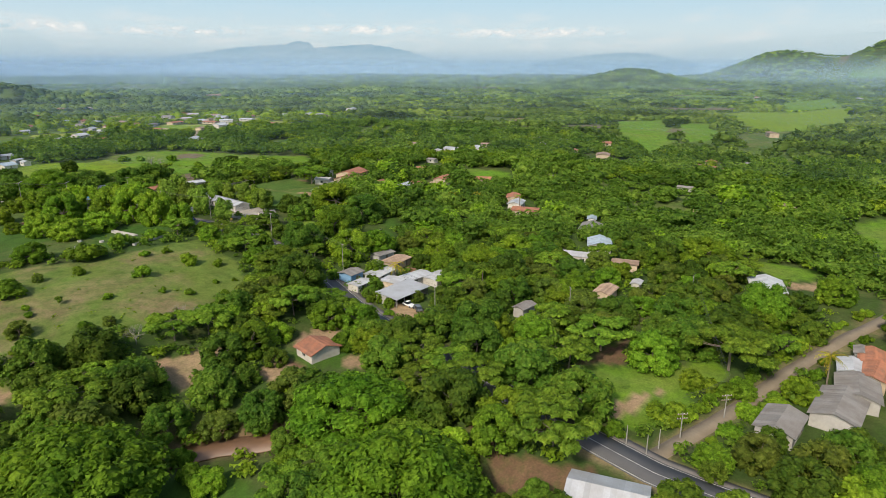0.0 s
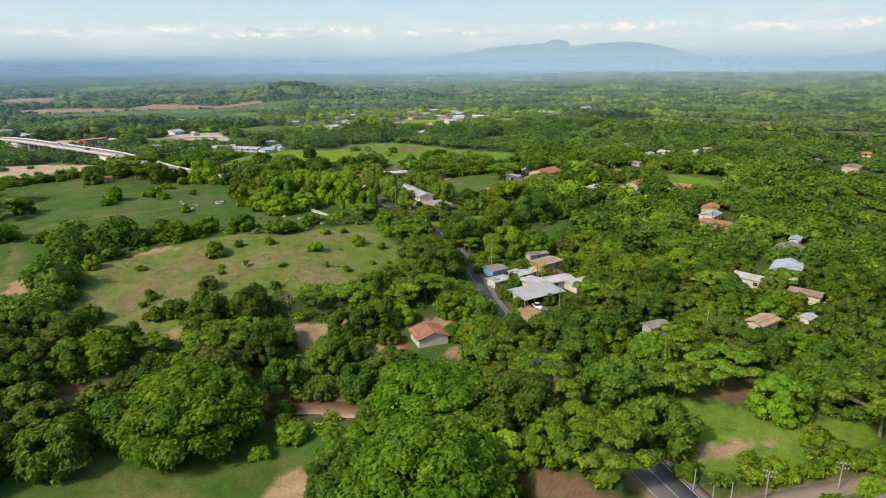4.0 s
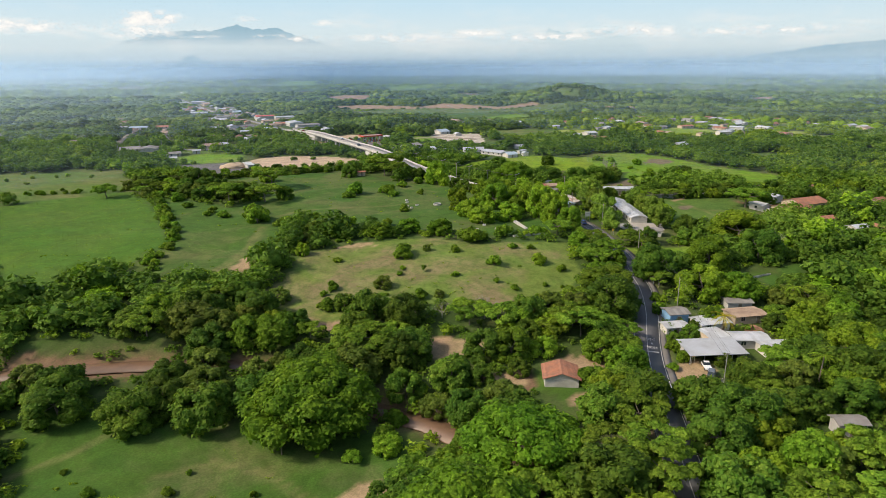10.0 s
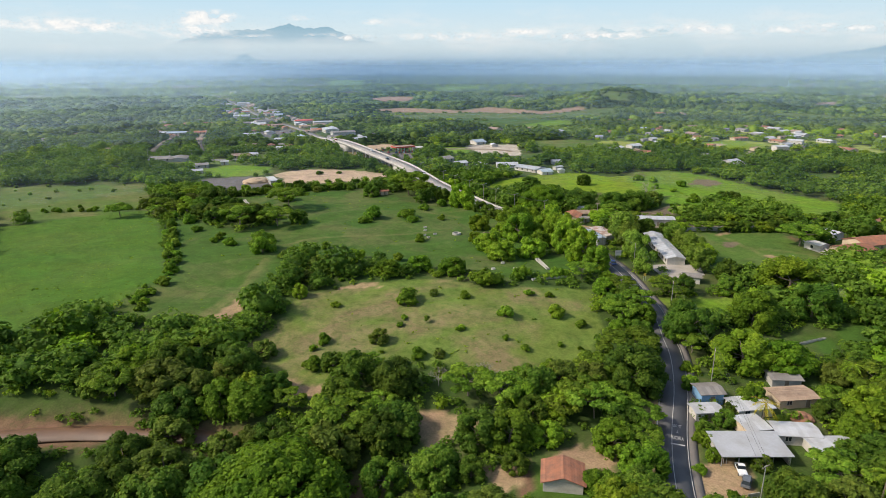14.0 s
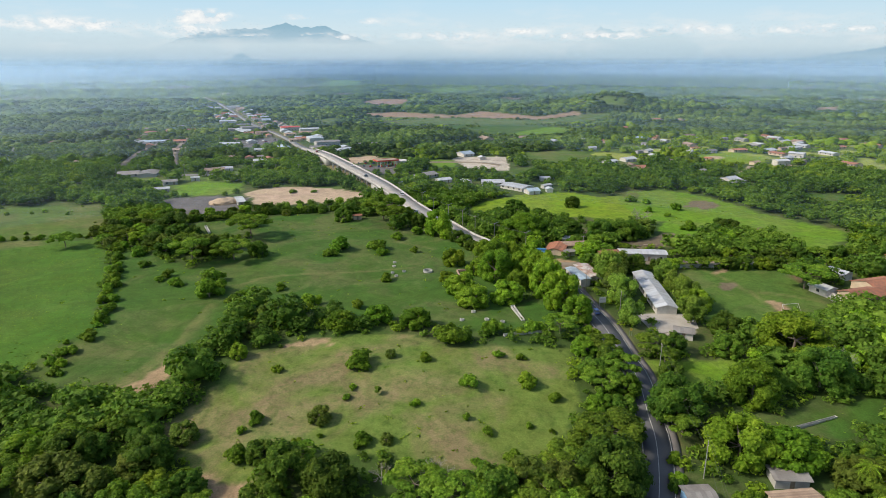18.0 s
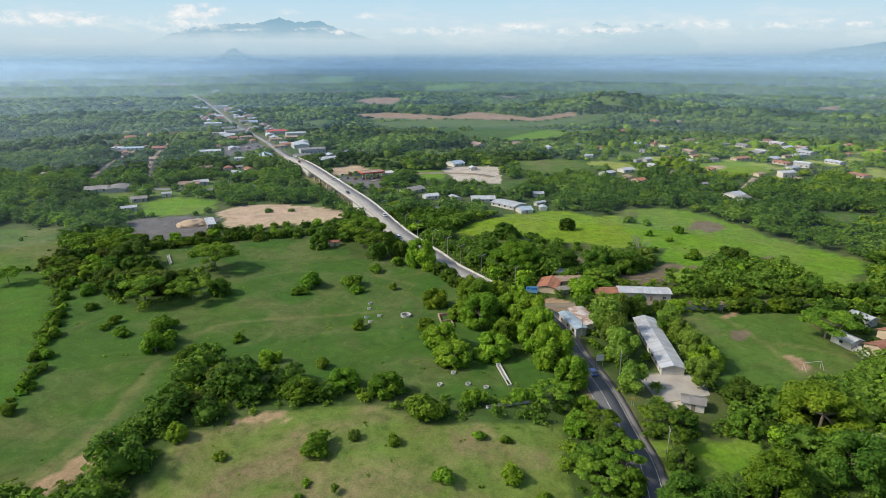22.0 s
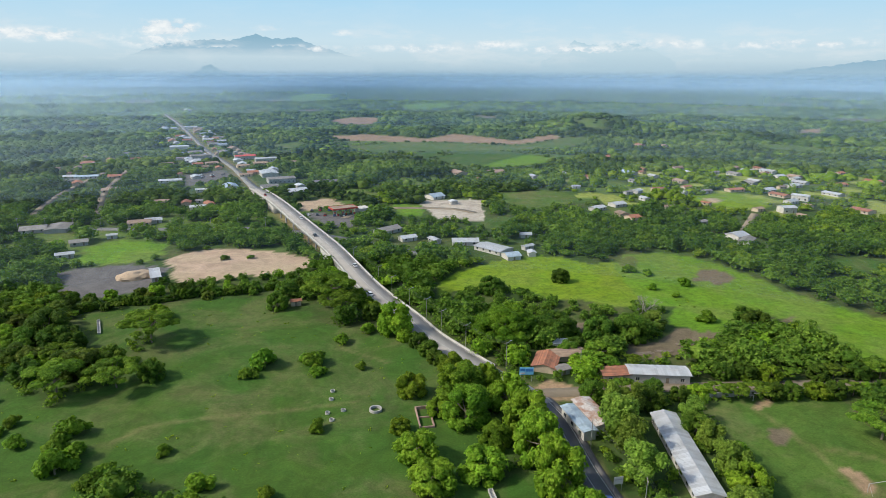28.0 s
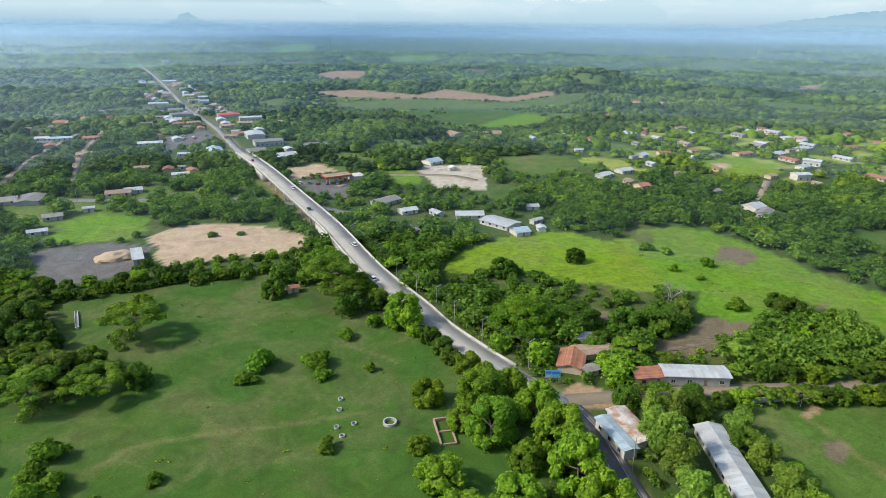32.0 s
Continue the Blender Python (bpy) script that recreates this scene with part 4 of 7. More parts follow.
bare_tree(13, 147, 6.5)
bare_tree(1, 148, 4.5)
bare_tree(121, 188, 9)
bare_tree(113, 343, 10)
bare_tree(-34, 104, 4)

# ---- buildings: footprints first, so that no tree stands in one ----
SITES = []


def block(x, y, size, roof="white"):
    SITES.append((x, y, size, roof))


block(-194, 881, 42.9, 'red')
block(-162, 852, 27.3, 'white')
block(-129, 726, 33.9, 'white')
block(-108, 684, 36.8, 'grey')
block(-83, 626, 16.4, 'white')
block(-210, 688, 19.5, 'white')
block(-195, 711, 11.4, 'white')
block(-318, 1004, 47.0, 'white')
block(-250, 889, 29.5, 'grey')
block(-416, 1329, 40.6, 'white')
block(-642, 1949, 61.4, 'white')
block(-360, 833, 21.9, 'orange')
block(-302, 720, 20.4, 'blue')
block(-289, 677, 11.6, 'orange')
block(-275, 719, 12.1, 'orange')
block(-347, 862, 16.5, 'orange')
block(-240, 636, 13.1, 'tan')
block(-66, 677, 20.5, 'grey')
block(32, 601, 17.6, 'blue')
block(-142, 561, 10.7, 'white')
block(-221, 495, 14.2, 'grey')
block(-208, 499, 18.2, 'grey')
block(-163, 512, 13.8, 'tan')
block(-157, 519, 10.0, 'white')
block(-177, 463, 9.1, 'grey')
block(-171, 437, 8.5, 'white')
block(-165, 478, 5.5, 'white')
block(0, 490, 17.1, 'grey')
block(13, 470, 13.0, 'white')
block(29, 465, 9.6, 'white')
block(46, 578, 8.4, 'white')
block(47, 461, 15.9, 'white')
block(62, 446, 19.9, 'white')
block(85, 476, 9.4, 'white')
block(82, 449, 8.7, 'white')
block(82, 436, 7.5, 'white')
block(70, 431, 11.8, 'blue')
block(151, 554, 24.9, 'white')
block(170, 568, 13.0, 'white')
block(167, 523, 12.6, 'orange')
block(163, 534, 12.1, 'tan')
block(199, 591, 11.5, 'white')
block(226, 635, 12.7, 'orange')
block(293, 634, 21.2, 'orange')
block(241, 619, 10.0, 'white')
block(209, 508, 9.9, 'grey')
block(215, 460, 20.0, 'grey')
block(215, 472, 14.9, 'white')
block(288, 545, 27.6, 'white')
block(345, 545, 22.1, 'orange')
block(319, 609, 20.9, 'orange')
block(327, 593, 25.8, 'white')
block(393, 762, 16.9, 'white')
block(360, 660, 20.4, 'white')
block(369, 616, 19.4, 'white')
block(408, 669, 18.4, 'orange')
block(457, 689, 16.3, 'orange')
block(131, 710, 10.9, 'white')
block(164, 733, 6.9, 'white')
block(234, 739, 14.9, 'blue')
block(76, 692, 6.3, 'orange')
block(59, 735, 16.8, 'tan')
block(96, 739, 17.0, 'tan')
block(349, 1041, 17.7, 'orange')
block(255, 893, 14.7, 'orange')
block(383, 1036, 10.7, 'tan')
block(3891, 5387, 118.2, 'white')
block(-33, 362, 5.9, 'orange')
block(88, 149, 7.0, 'grey')
block(86, 141, 9.5, 'tan')
block(74, 137, 8.5, 'white')
block(404, 205, 9.2, 'orange')
block(84, 121, 8.9, 'white')
block(63, 135, 6.0, 'white')
block(175, 252, 15.6, 'orange')
block(168, 266, 7.3, 'white')
block(69, 11, 13.2, 'grey')
block(56, 19, 9.2, 'grey')
block(79, 9, 10.5, 'grey')
block(89, 7, 8.9, 'orange')
block(97, 8, 7.8, 'orange')
block(89, 11, 6.7, 'white')
block(99, 10, 3.9, 'grey')
block(130, 36, 13.0, 'white')
block(128, 95, 8.9, 'white')
block(101, 73, 7.6, 'tan')
block(128, 78, 7.7, 'tan')
block(146, 95, 10.6, 'blue')
block(112, 68, 3.5, 'white')
block(77, 86, 5.5, 'grey')
block(17, 36, 11.5, 'white')
block(177, 144, 11.5, 'orange')
block(194, 161, 9.7, 'orange')
block(378, 194, 10.9, 'orange')
block(341, 180, 26.1, 'tan')
block(282, 258, 17.5, 'white')
block(430, 299, 18.2, 'white')
block(1448, 315, 27.9, 'orange')
block(626, 129, 38.1, 'tan')
block(253, 52, 8.8, 'tan')
block(281, 106, 8.2, 'grey')
block(183, 115, 6.2, 'blue')
block(1681, 148, 39.6, 'grey')
block(391, 54, 8.3, 'white')
block(178, 208, 5.2, 'orange')
block(183, 198, 8.6, 'tan')
block(169, 209, 7.1, 'white')
block(162, 242, 13.4, 'orange')
block(152, 249, 7.4, 'white')
block(280, 275, 7.9, 'white')
block(599, 686, 25.8, 'white')


FOOT = []   # further ground kept free: x, y, half width, half depth
for foot in ((26, 112, 5, 5), (27, 102, 10, 4), (46, 128, 3, 8), (-93, 128, 16, 2), (-10, 104, 6, 2), (65, 119, 9, 6), (70, 127, 4, 4), (78, 125, 6, 4), (89, 246, 5, 20), (64, 264, 6, 10), (88, 212, 8, 6), (65, 302, 6, 10),
             (96, 292, 14, 5), (55, 290, 3, 2), (68, 233, 1, 1), (-36, 545, 14, 10), (62, 114, 5, 5), (25, 40, 6, 5)):
    FOOT.append(foot)


def town():
    """More houses along the far main street and in the sunlit village, where the eye meets roofs among trees."""
    rng = np.random.RandomState(31)
    line = dense(ROAD[-8:], 20.0)
    for px, py in line:
        if py < 640 or py > 1350:
            continue
        for s in (-1, 1):
            for off in (16, 36):
                if rng.uniform() < (0.55 if s > 0 else 0.4):
                    block(px + s * (off + rng.uniform(-3, 5)), py + rng.uniform(-6, 6), rng.uniform(8, 18), ("white", "grey", "white", "orange", "blue", "tan")[int(rng.randint(6))])
    for k in range(58):
        a, q = rng.uniform(0, 6.28), math.sqrt(rng.uniform(0, 1))
        block(330 + 185 * q * math.cos(a), 660 + 140 * q * math.sin(a), rng.uniform(7, 14), ("white", "orange", "orange", "white", "tan", "grey")[int(rng.randint(6))])
    for k in range(34):
        block(rng.uniform(-420, -120), rng.uniform(540, 980), rng.uniform(6, 12), ("white", "grey", "orange", "tan")[int(rng.randint(4))])
    for k in range(26):
        block(rng.uniform(150, 420), rng.uniform(90, 330), rng.uniform(7, 13), ("white", "grey", "orange", "tan", "orange")[int(rng.randint(5))])


town()
SITES = [s for i, s in enumerate(SITES) if all(math.hypot(s[0] - q[0], s[1] - q[1]) > 0.6 * (s[2] + q[2]) * 0.75 for q in SITES[:i]) and cover_at(np.array([s[0]]), np.array([s[1]]))[0] < 0 or i < 100]


def blocked(x, y, r):
    """True where no tree may stand."""
    shade = np.where((y < 108) | ((y > 150) & (y < 200)), 0.05, 0.45)
    b = (line_distance(ROAD, x, y) < 4.8 + shade * r + 3.5 * step(600, 750, y)) | (line_distance(LANE, x, y) < 2.2 + 0.35 * r) | (line_distance(RIVER, x, y) < 1.2 + 0.2 * r)
    for line in SIDE_ROADS:
        b |= line_distance(line, x, y) < 2.5 + 0.4 * r
    for sx, sy, s, _ in SITES:
        yard = 0.5 * s + (2 + 0.008 * math.hypot(sx, sy) if sy > 250 or sx > 220 else 0)
        b |= (np.abs(x - sx) < 0.5 * s + 0.6 * r) & (y < sy + 0.5 * s + 0.5 * r) & (y > sy - yard - 0.6 * r)
    for fx, fy, hw, hd in FOOT:
        b |= (np.abs(x - fx) < hw + 0.6 * r) & (np.abs(y - fy) < hd + 0.6 * r)
    return b


def fronts(x, y, reach):
    """True on the near side of open ground and of straight streets."""
    d = np.hypot(x, y - 100)
    hit = np.zeros(np.shape(x), bool)
    for k in (0.3, 0.65, 1.0):
        q = 1 + k * reach
        fx, fy = x * q, 100 + (y - 100) * q
        hit |= (cover_at(fx, fy) != -1)
        for line in SIDE_ROADS[1:3]:
            hit |= line_distance(line, fx, fy) < 4.5
    return hit & (d > 190)


def in_view(x, y):
    """The fan of country that the flight looks over."""
    a = np.degrees(np.arctan2(x + 75, y + 25))
    c = np.degrees(np.arctan2(x - 35, y + 60))
    return (a < 96) & (c > -52) & ~((np.hypot(x + 63, y - 6) < 48) | (np.hypot(x + 20, y + 20) < 55) | ((x < -45) & (y < 70)))


def sunlit_village(x, y):
    """The village that stands in sun, painted with lighter leaf and ground colours."""
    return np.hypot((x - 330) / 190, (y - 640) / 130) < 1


def grove():
    """Fills all that is not open ground with trees, singly near the path and joined further off."""
    rng = np.random.RandomState(5)
    gx, gy = np.meshgrid(np.arange(-330, 420, 7.2), np.arange(-12, 560, 7.2))
    x = (gx + rng.uniform(-3.2, 3.2, gx.shape)).ravel()
    y = (gy + rng.uniform(-3.2, 3.2, gx.shape)).ravel()
    r = rng.uniform(4.0, 6.8, x.shape)
    big = rng.uniform(0, 1, x.shape) < 0.14
    r[big] *= 1.4
    r = np.where(fronts(x, y, 0.12) & (y > 330), r * 0.55, r)
    keep = (cover_at(x, y) == -1) & ~blocked(x, y, r)
    keep &= in_view(x, y)
    keep &= rng.uniform(0, 1, x.shape) > 0.75 * step(0.2, 0.9, thinness(x, y)) * np.maximum(step(190, 240, x), step(400, 460, y))
    keep &= ~(sunlit_village(x, y) & (rng.uniform(0, 1, x.shape) < 0.15))
    for k in range(8):
        a = 2 * math.pi * k / 8
        keep &= cover_at(x + 0.55 * r * math.cos(a), y + 0.55 * r * math.sin(a)) == -1
    for px, py, pr in PLANTED:
        keep &= np.hypot(x - px, y - py) > 0.55 * pr + 0.5 * r
    x, y, r = x[keep], y[keep], r[keep]
    near = np.minimum(np.minimum(np.hypot((x - 10) * 0.8, y - 60), np.hypot(x - 60, y - 240) + 70), np.hypot(x + 105, y - 330) + 65)
    order = np.argsort(near)
    singles, rest = order[:400], order[400:]
    kinds = ["broad", "mango", "broad", "acacia", "dark", "olive", "acacia", "light", "dark"]
    for i in singles:
        k = kinds[int(rng.randint(len(kinds)))]
        tree(float(x[i]), float(y[i]), float(r[i]), k)
    # joined woods, finer where they lie nearer
    for tier, leaves, size, part_of in (("", 170, 0.125, rest[:900]), ("_beyond", 88, 0.148, rest[900:])):
        protos = []
        for k in range(10):
            kind = ("broad", "acacia", "mango", "dark", "light")[k % 5]
            v, f, L = crown_arrays(kind, np.random.RandomState(300 + k), leaves, size, core=False, slim=0.85)
            bv, bf = BALL1
            v = np.concatenate([v, bv * np.array((0.6, 0.6, 0.36)) + np.array((0, 0, 0.48))])
            v[:, 2] += 0.06
            protos.append((v, np.concatenate([f, bf + len(v) - len(bv)])))
        tx, ty, tr = x[part_of], y[part_of], r[part_of]
        # village trees mostly take light leaves, painting in a patch of sun
        pale = (np.hypot((tx - 40) / 70, (ty - 270) / 45) < 1) | ((rng.uniform(0, 1, tx.shape) < 0.75) & sunlit_village(tx, ty)) | (rng.uniform(0, 1, tx.shape) < 0.07)
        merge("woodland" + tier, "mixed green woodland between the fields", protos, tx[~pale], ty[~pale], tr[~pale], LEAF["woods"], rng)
        merge("light_woodland" + tier, "yellow-green roadside trees, and village trees coloured as sunlit", protos, tx[pale], ty[pale], tr[pale], LEAF["light"], rng)


def undergrowth():
    """Scrub that closes the gaps between the trees."""
    rng = np.random.RandomState(15)
    gx, gy = np.meshgrid(np.arange(-150, 190, 4.6), np.arange(20, 330, 4.6))
    x = (gx + rng.uniform(-2, 2, gx.shape)).ravel()
    y = (gy + rng.uniform(-2, 2, gx.shape)).ravel()
    r = rng.uniform(1.5, 3.4, x.shape)
    keep = (cover_at(x, y) == -1) & ~blocked(x, y, r * 0.5) & in_view(x, y) & (rng.uniform(0, 1, x.shape) < 0.9)
    x, y, r = x[keep], y[keep], r[keep]
    protos = []
    for k in range(8):
        v, f, L = crown_arrays("bush", np.random.RandomState(800 + k), 38, 0.18, core=False)
        protos.append((v, f))
    pale = rng.uniform(0, 1, x.shape) < 0.3
    merge("undergrowth", "dark green scrub under the trees", protos, x[~pale], y[~pale], r[~pale], LEAF["broad"], rng)
    merge("light_undergrowth", "yellow-green scrub at the edges of thickets", protos, x[pale], y[pale], r[pale], LEAF["light"], rng)


def merge(name, label, protos, x, y, r, material, rng, flat=1.0):
    V, F, k = [], [], 0
    z = land(x, y)
    for i in range(len(x)):
        v, f = protos[int(rng.randint(len(protos)))]
        a = rng.uniform(0, 6.28)
        c, s = math.cos(a), math.sin(a)
        w = np.empty_like(v)
        w[:, 0], w[:, 1], w[:, 2] = v[:, 0] * c - v[:, 1] * s, v[:, 0] * s + v[:, 1] * c, v[:, 2] * rng.uniform(0.85, 1.15) * flat
        V.append(w * r[i] + np.array((x[i], y[i], z[i] - 0.05 * r[i])))
        F.append(f + k)
        k += len(v)
    me = raw_mesh(name, np.concatenate(V), np.concatenate(F), [material])
    tagged(new(name, me), label, "woodland", kind="stuff")


def far_woods():
    """Woods past the near groves: closed canopy, loose stands and hedgerows, coarser with distance."""
    rng = np.random.RandomState(8)
    protos, lumps, caps, tips = [], [], [], []
    bv, bf = BALL1
    top = np.array([t for t in bf if bv[t, 2].min() > -0.6])
    for k in range(10):
        q = np.random.RandomState(500 + k)
        kind = ("broad", "acacia", "mango", "acacia", "dark")[k % 5]
        v, f, L = crown_arrays(kind, q, 12, 0.25, core=False)
        v, f = [v], [f]
        for cx, cy, cz, cr in ((q.uniform(-0.3, 0.3), -0.28, 0.42, 0.62), (q.uniform(-0.35, 0.35), 0.38, 0.36, 0.5)):
            f.append(top + sum(map(len, v)))
            v.append(bv * np.array((cr, cr, cr * 0.7)) * q.uniform(0.75, 1.2, (len(bv), 1)) + np.array((cx, cy, cz)))
        protos.append((np.concatenate(v), np.concatenate(f)))
        v, f = [], []
        for j in range(2):
            a, cr = q.uniform(0, 6.28), q.uniform(0.45, 0.75)
            f.append(top + 12 * j)
            v.append(bv * np.array((cr, cr, cr * 0.8)) * q.uniform(0.65, 1.25, (12, 1)) + np.array((0.42 * math.cos(a), 0.42 * math.sin(a), 0.3)))
        lumps.append((np.concatenate(v), np.concatenate(f)))
        caps.append((bv * np.array((1.0, 1.0, 0.62)) * q.uniform(0.45, 1.3, (12, 1)) + np.array((0, 0, 0.28)), top))
        a = 2 * math.pi * np.arange(5) / 5
        ring = np.column_stack([np.cos(a), np.sin(a), np.zeros(5)]) * q.uniform(0.7, 1.3, (5, 1))
        tips.append((np.concatenate([ring, [(q.uniform(-0.3, 0.3), q.uniform(-0.3, 0.3), q.uniform(0.5, 0.95))]]), np.array([(i, (i + 1) % 5, 5) for i in range(5)])))
    for r0, r1, size, cover, shapes, tier in ((330, 700, 4.7, 1.75, protos, ""), (700, 1100, 5.3, 1.6, lumps, "_beyond"), (1100, 1700, 5.4, 1.25, caps, "_far"), (1700, 2600, 7.5, 1.15, tips, "_farther"), (2600, 4700, 11.0, 1.0, tips, "_farthest")):
        n = int(cover * 1.26 * (r1 * r1 - r0 * r0) / (math.pi * size * size))
        a = radians(-46) + 2.52 * rng.uniform(0, 1, n)
        q = np.sqrt(rng.uniform(r0 * r0, r1 * r1, n))
        x, y = q * np.sin(a), 100 + q * np.cos(a)
        r = size * np.clip(rng.lognormal(0, 0.36, n), 0.45, 2.1)
        dense_wood = (rng.uniform(0, 1, n) > 0.86 * step(0.1, 0.95, thinness(x, y))) & ~(sunlit_village(x, y) & (rng.uniform(0, 1, n) < 0.1))
        r = np.where(fronts(x, y, 0.10) & (q > 420), r * 0.5, r)
        keep = dense_wood & (cover_at(x, y) == -1) & ~((x > -330) & (x < 420) & (y > -12) & (y < 560)) & ~blocked(x, y, np.minimum(r, 6))
        x, y, r = x[keep], y[keep], r[keep]
        # lighter leaves paint sun on the village; the others are light woods
        pale = sunlit_village(x, y) & (rng.uniform(0, 1, x.shape) < 0.8) | (waves(x, y, 420, 21) + 0.5 * rng.normal(0, 1, x.shape) > 1.25)
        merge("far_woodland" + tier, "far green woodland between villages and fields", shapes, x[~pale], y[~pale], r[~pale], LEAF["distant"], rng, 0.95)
        merge("far_gardens" + tier, "light woods, and village trees coloured as sunlit", shapes, x[pale], y[pale], r[pale], LEAF["light"], rng, 0.95)


def road_trees():
    """Big trees whose crowns reach over the road."""
    line = dense(ROAD[:23], 6.5)
    rng = np.random.RandomState(40)
    tan = np.gradient(line, axis=0)
    tan /= np.linalg.norm(tan, axis=1)[:, None]
    for (px, py), (tx, ty) in zip(line, tan):
        if 51 < py < 108:
            sides = ((-1, 4.7), (1, 6.4), (-1, 13.0))
        elif 108 <= py < 150:
            sides = ((-1, 5.6), (-1, 11.0))
        elif 150 <= py < 208:
            sides = ((-1, 5.4), (1, 9.0), (-1, 10.5)) if py > 165 else ((-1, 5.4), (-1, 10.5))
        elif 208 <= py < 380:
            sides = ((-1, 7.2 if py < 290 else 9.0),)
        else:
            continue
        for s, off in sides:
            r = rng.uniform(6.2, 8.6) if py < 106 else rng.uniform(4.2, 6.0) if py < 208 else rng.uniform(3.8, 5.6)
            x, y = px + s * ty * (off + rng.uniform(-0.5, 1.5)), py - s * tx * off
            if any(math.hypot(x - a, y - b) < 0.5 * (r + c) for a, b, c in PLANTED):
                continue
            tree(float(x), float(y), float(r), (("acacia", "broad", "mango", "broad") if py < 208 else ("light", "broad", "light", "mango"))[int(rng.randint(4))])


def tufts():
    """Weeds and grass tussocks on the open ground."""
    rng = np.random.RandomState(77)
    n = 1500
    x, y = rng.uniform(-140, 180, n), rng.uniform(60, 400, n)
    idx = cover_at(x, y)
    ok = np.array([i >= 0 and AREAS[i][0] in ("pasture", "knoll", "meadow", "scrub", "crop") for i in idx])
    ok &= waves(x, y, 40, 3) > -0.5
    x, y = x[ok], y[ok]
    protos = []
    for k in range(6):
        q = np.random.RandomState(700 + k)
        pos = q.normal(0, 0.45, (9, 3))
        pos[:, 2] = np.abs(pos[:, 2]) * 0.6
        v = leaf_quads(q, pos, np.array((0, 0, 0.6)) + q.normal(0, 0.4, (9, 3)), 0.38)
        f = np.arange(len(v)).reshape(-1, 4)
        protos.append((v, np.concatenate([f[:, [0, 1, 2]], f[:, [0, 2, 3]]])))
    merge("grass_tufts", "scattered weeds and grass tussocks on pasture", protos, x, y, rng.uniform(0.2, 1.0, len(x)) ** 2 * 0.9 + 0.2, LEAF["light"], rng)


def crop_rows():
    """Low plants in rows on the tilled field, and the hedge along its edge."""
    rng = np.random.RandomState(91)
    u, v = np.meshgrid(np.arange(-90, 90, 1.6), np.arange(-110, 110, 1.9))
    a = radians(25)
    x = -140 + u * math.cos(a) - v * math.sin(a) + rng.uniform(-0.5, 0.5, u.shape)
    y = 245 + u * math.sin(a) + v * math.cos(a) + rng.uniform(-0.3, 0.3, u.shape)
    x, y = x.ravel(), y.ravel()
    ok = np.array([i >= 0 and AREAS[i][0] == "crop" for i in cover_at(x, y)]) & (waves(x, y, 30, 8) > -0.9)
    x, y = x[ok], y[ok]
    protos = []
    for k in range(6):
        q = np.random.RandomState(740 + k)
        w = leaf_quads(q, q.normal(0, 0.5, (4, 3)) * (1.4, 0.6, 0.06) + (0, 0, 0.2), np.array((0, 0, 0.9)) + q.normal(0, 0.2, (4, 3)), 0.40, 0.5, 0.7)
        f = np.arange(len(w)).reshape(-1, 4)
        protos.append((w, np.concatenate([f[:, [0, 1, 2]], f[:, [0, 2, 3]]])))
    merge("crop_rows", "low green crop plants in rows on a field", protos, x, y, rng.uniform(0.35, 0.75, len(x)), LEAF["broad"], rng)
    for px, py in dense(np.array([(-92, 190), (-100, 203), (-97, 215), (-104, 238), (-121, 278), (-136, 313)], float), 3.2):
        r = rng.uniform(1.3, 2.9) if rng.uniform() < 0.75 else rng.uniform(3.0, 4.2)
        tree(float(px + rng.uniform(-1.5, 1.5)), float(py + rng.uniform(-1.5, 1.5)), float(r), ("bush", "bush", "bushlight")[int(rng.randint(3))])
    for px, py in dense(np.array([(-215, 318), (-170, 322), (-142, 330), (-128, 338)], float), 3.6):
        if rng.uniform() < 0.8:
            tree(float(px + rng.uniform(-2, 2)), float(py + rng.uniform(-2, 2)), float(rng.uniform(1.2, 2.8)), "bush")
    count = 0
    while count < 60:
        px, py = rng.uniform(-320, -120), rng.uniform(320, 460)
        i = int(cover_at(np.array([px]), np.array([py]))[0])
        count += 1
        if i >= 0 and AREAS[i][0] == "scrub":
            tree(px, py, float(rng.uniform(0.8, 2.2)), ("bush", "bushlight")[int(rng.randint(2))])


def street_trees():
    """Trees lining the dirt street behind the playing field, on both sides."""
    rng = np.random.RandomState(52)
    for x0, y0, x1, y1, gap in ((100, 278.5, 205, 277.5, 6.0), (112, 291, 220, 288, 7.5), (84, 300, 70, 330, 7)):
        n = int(math.hypot(x1 - x0, y1 - y0) / gap)
        for k in range(n):
            t = (k + rng.uniform(-0.2, 0.2)) / n
            tree(x0 + (x1 - x0) * t, y0 + (y1 - y0) * t + rng.uniform(-1, 1), float(rng.uniform(3.6, 5.2)), ("broad", "acacia", "light", "dark")[int(rng.randint(4))])
    for x, y, r in ((57, 309, 4.2), (60, 318, 4.8), (76, 303, 3.8), (84, 301, 4.4), (93, 300, 4.0), (74, 311, 4.6), (80, 284, 3.0)):
        tree(x, y, r, ("broad", "acacia")[int(rng.randint(2))])


HEDGE = [(-121, 355), (-112, 363), (-94, 367), (-79, 375), (-63, 377), (-50, 382), (-36, 387)]


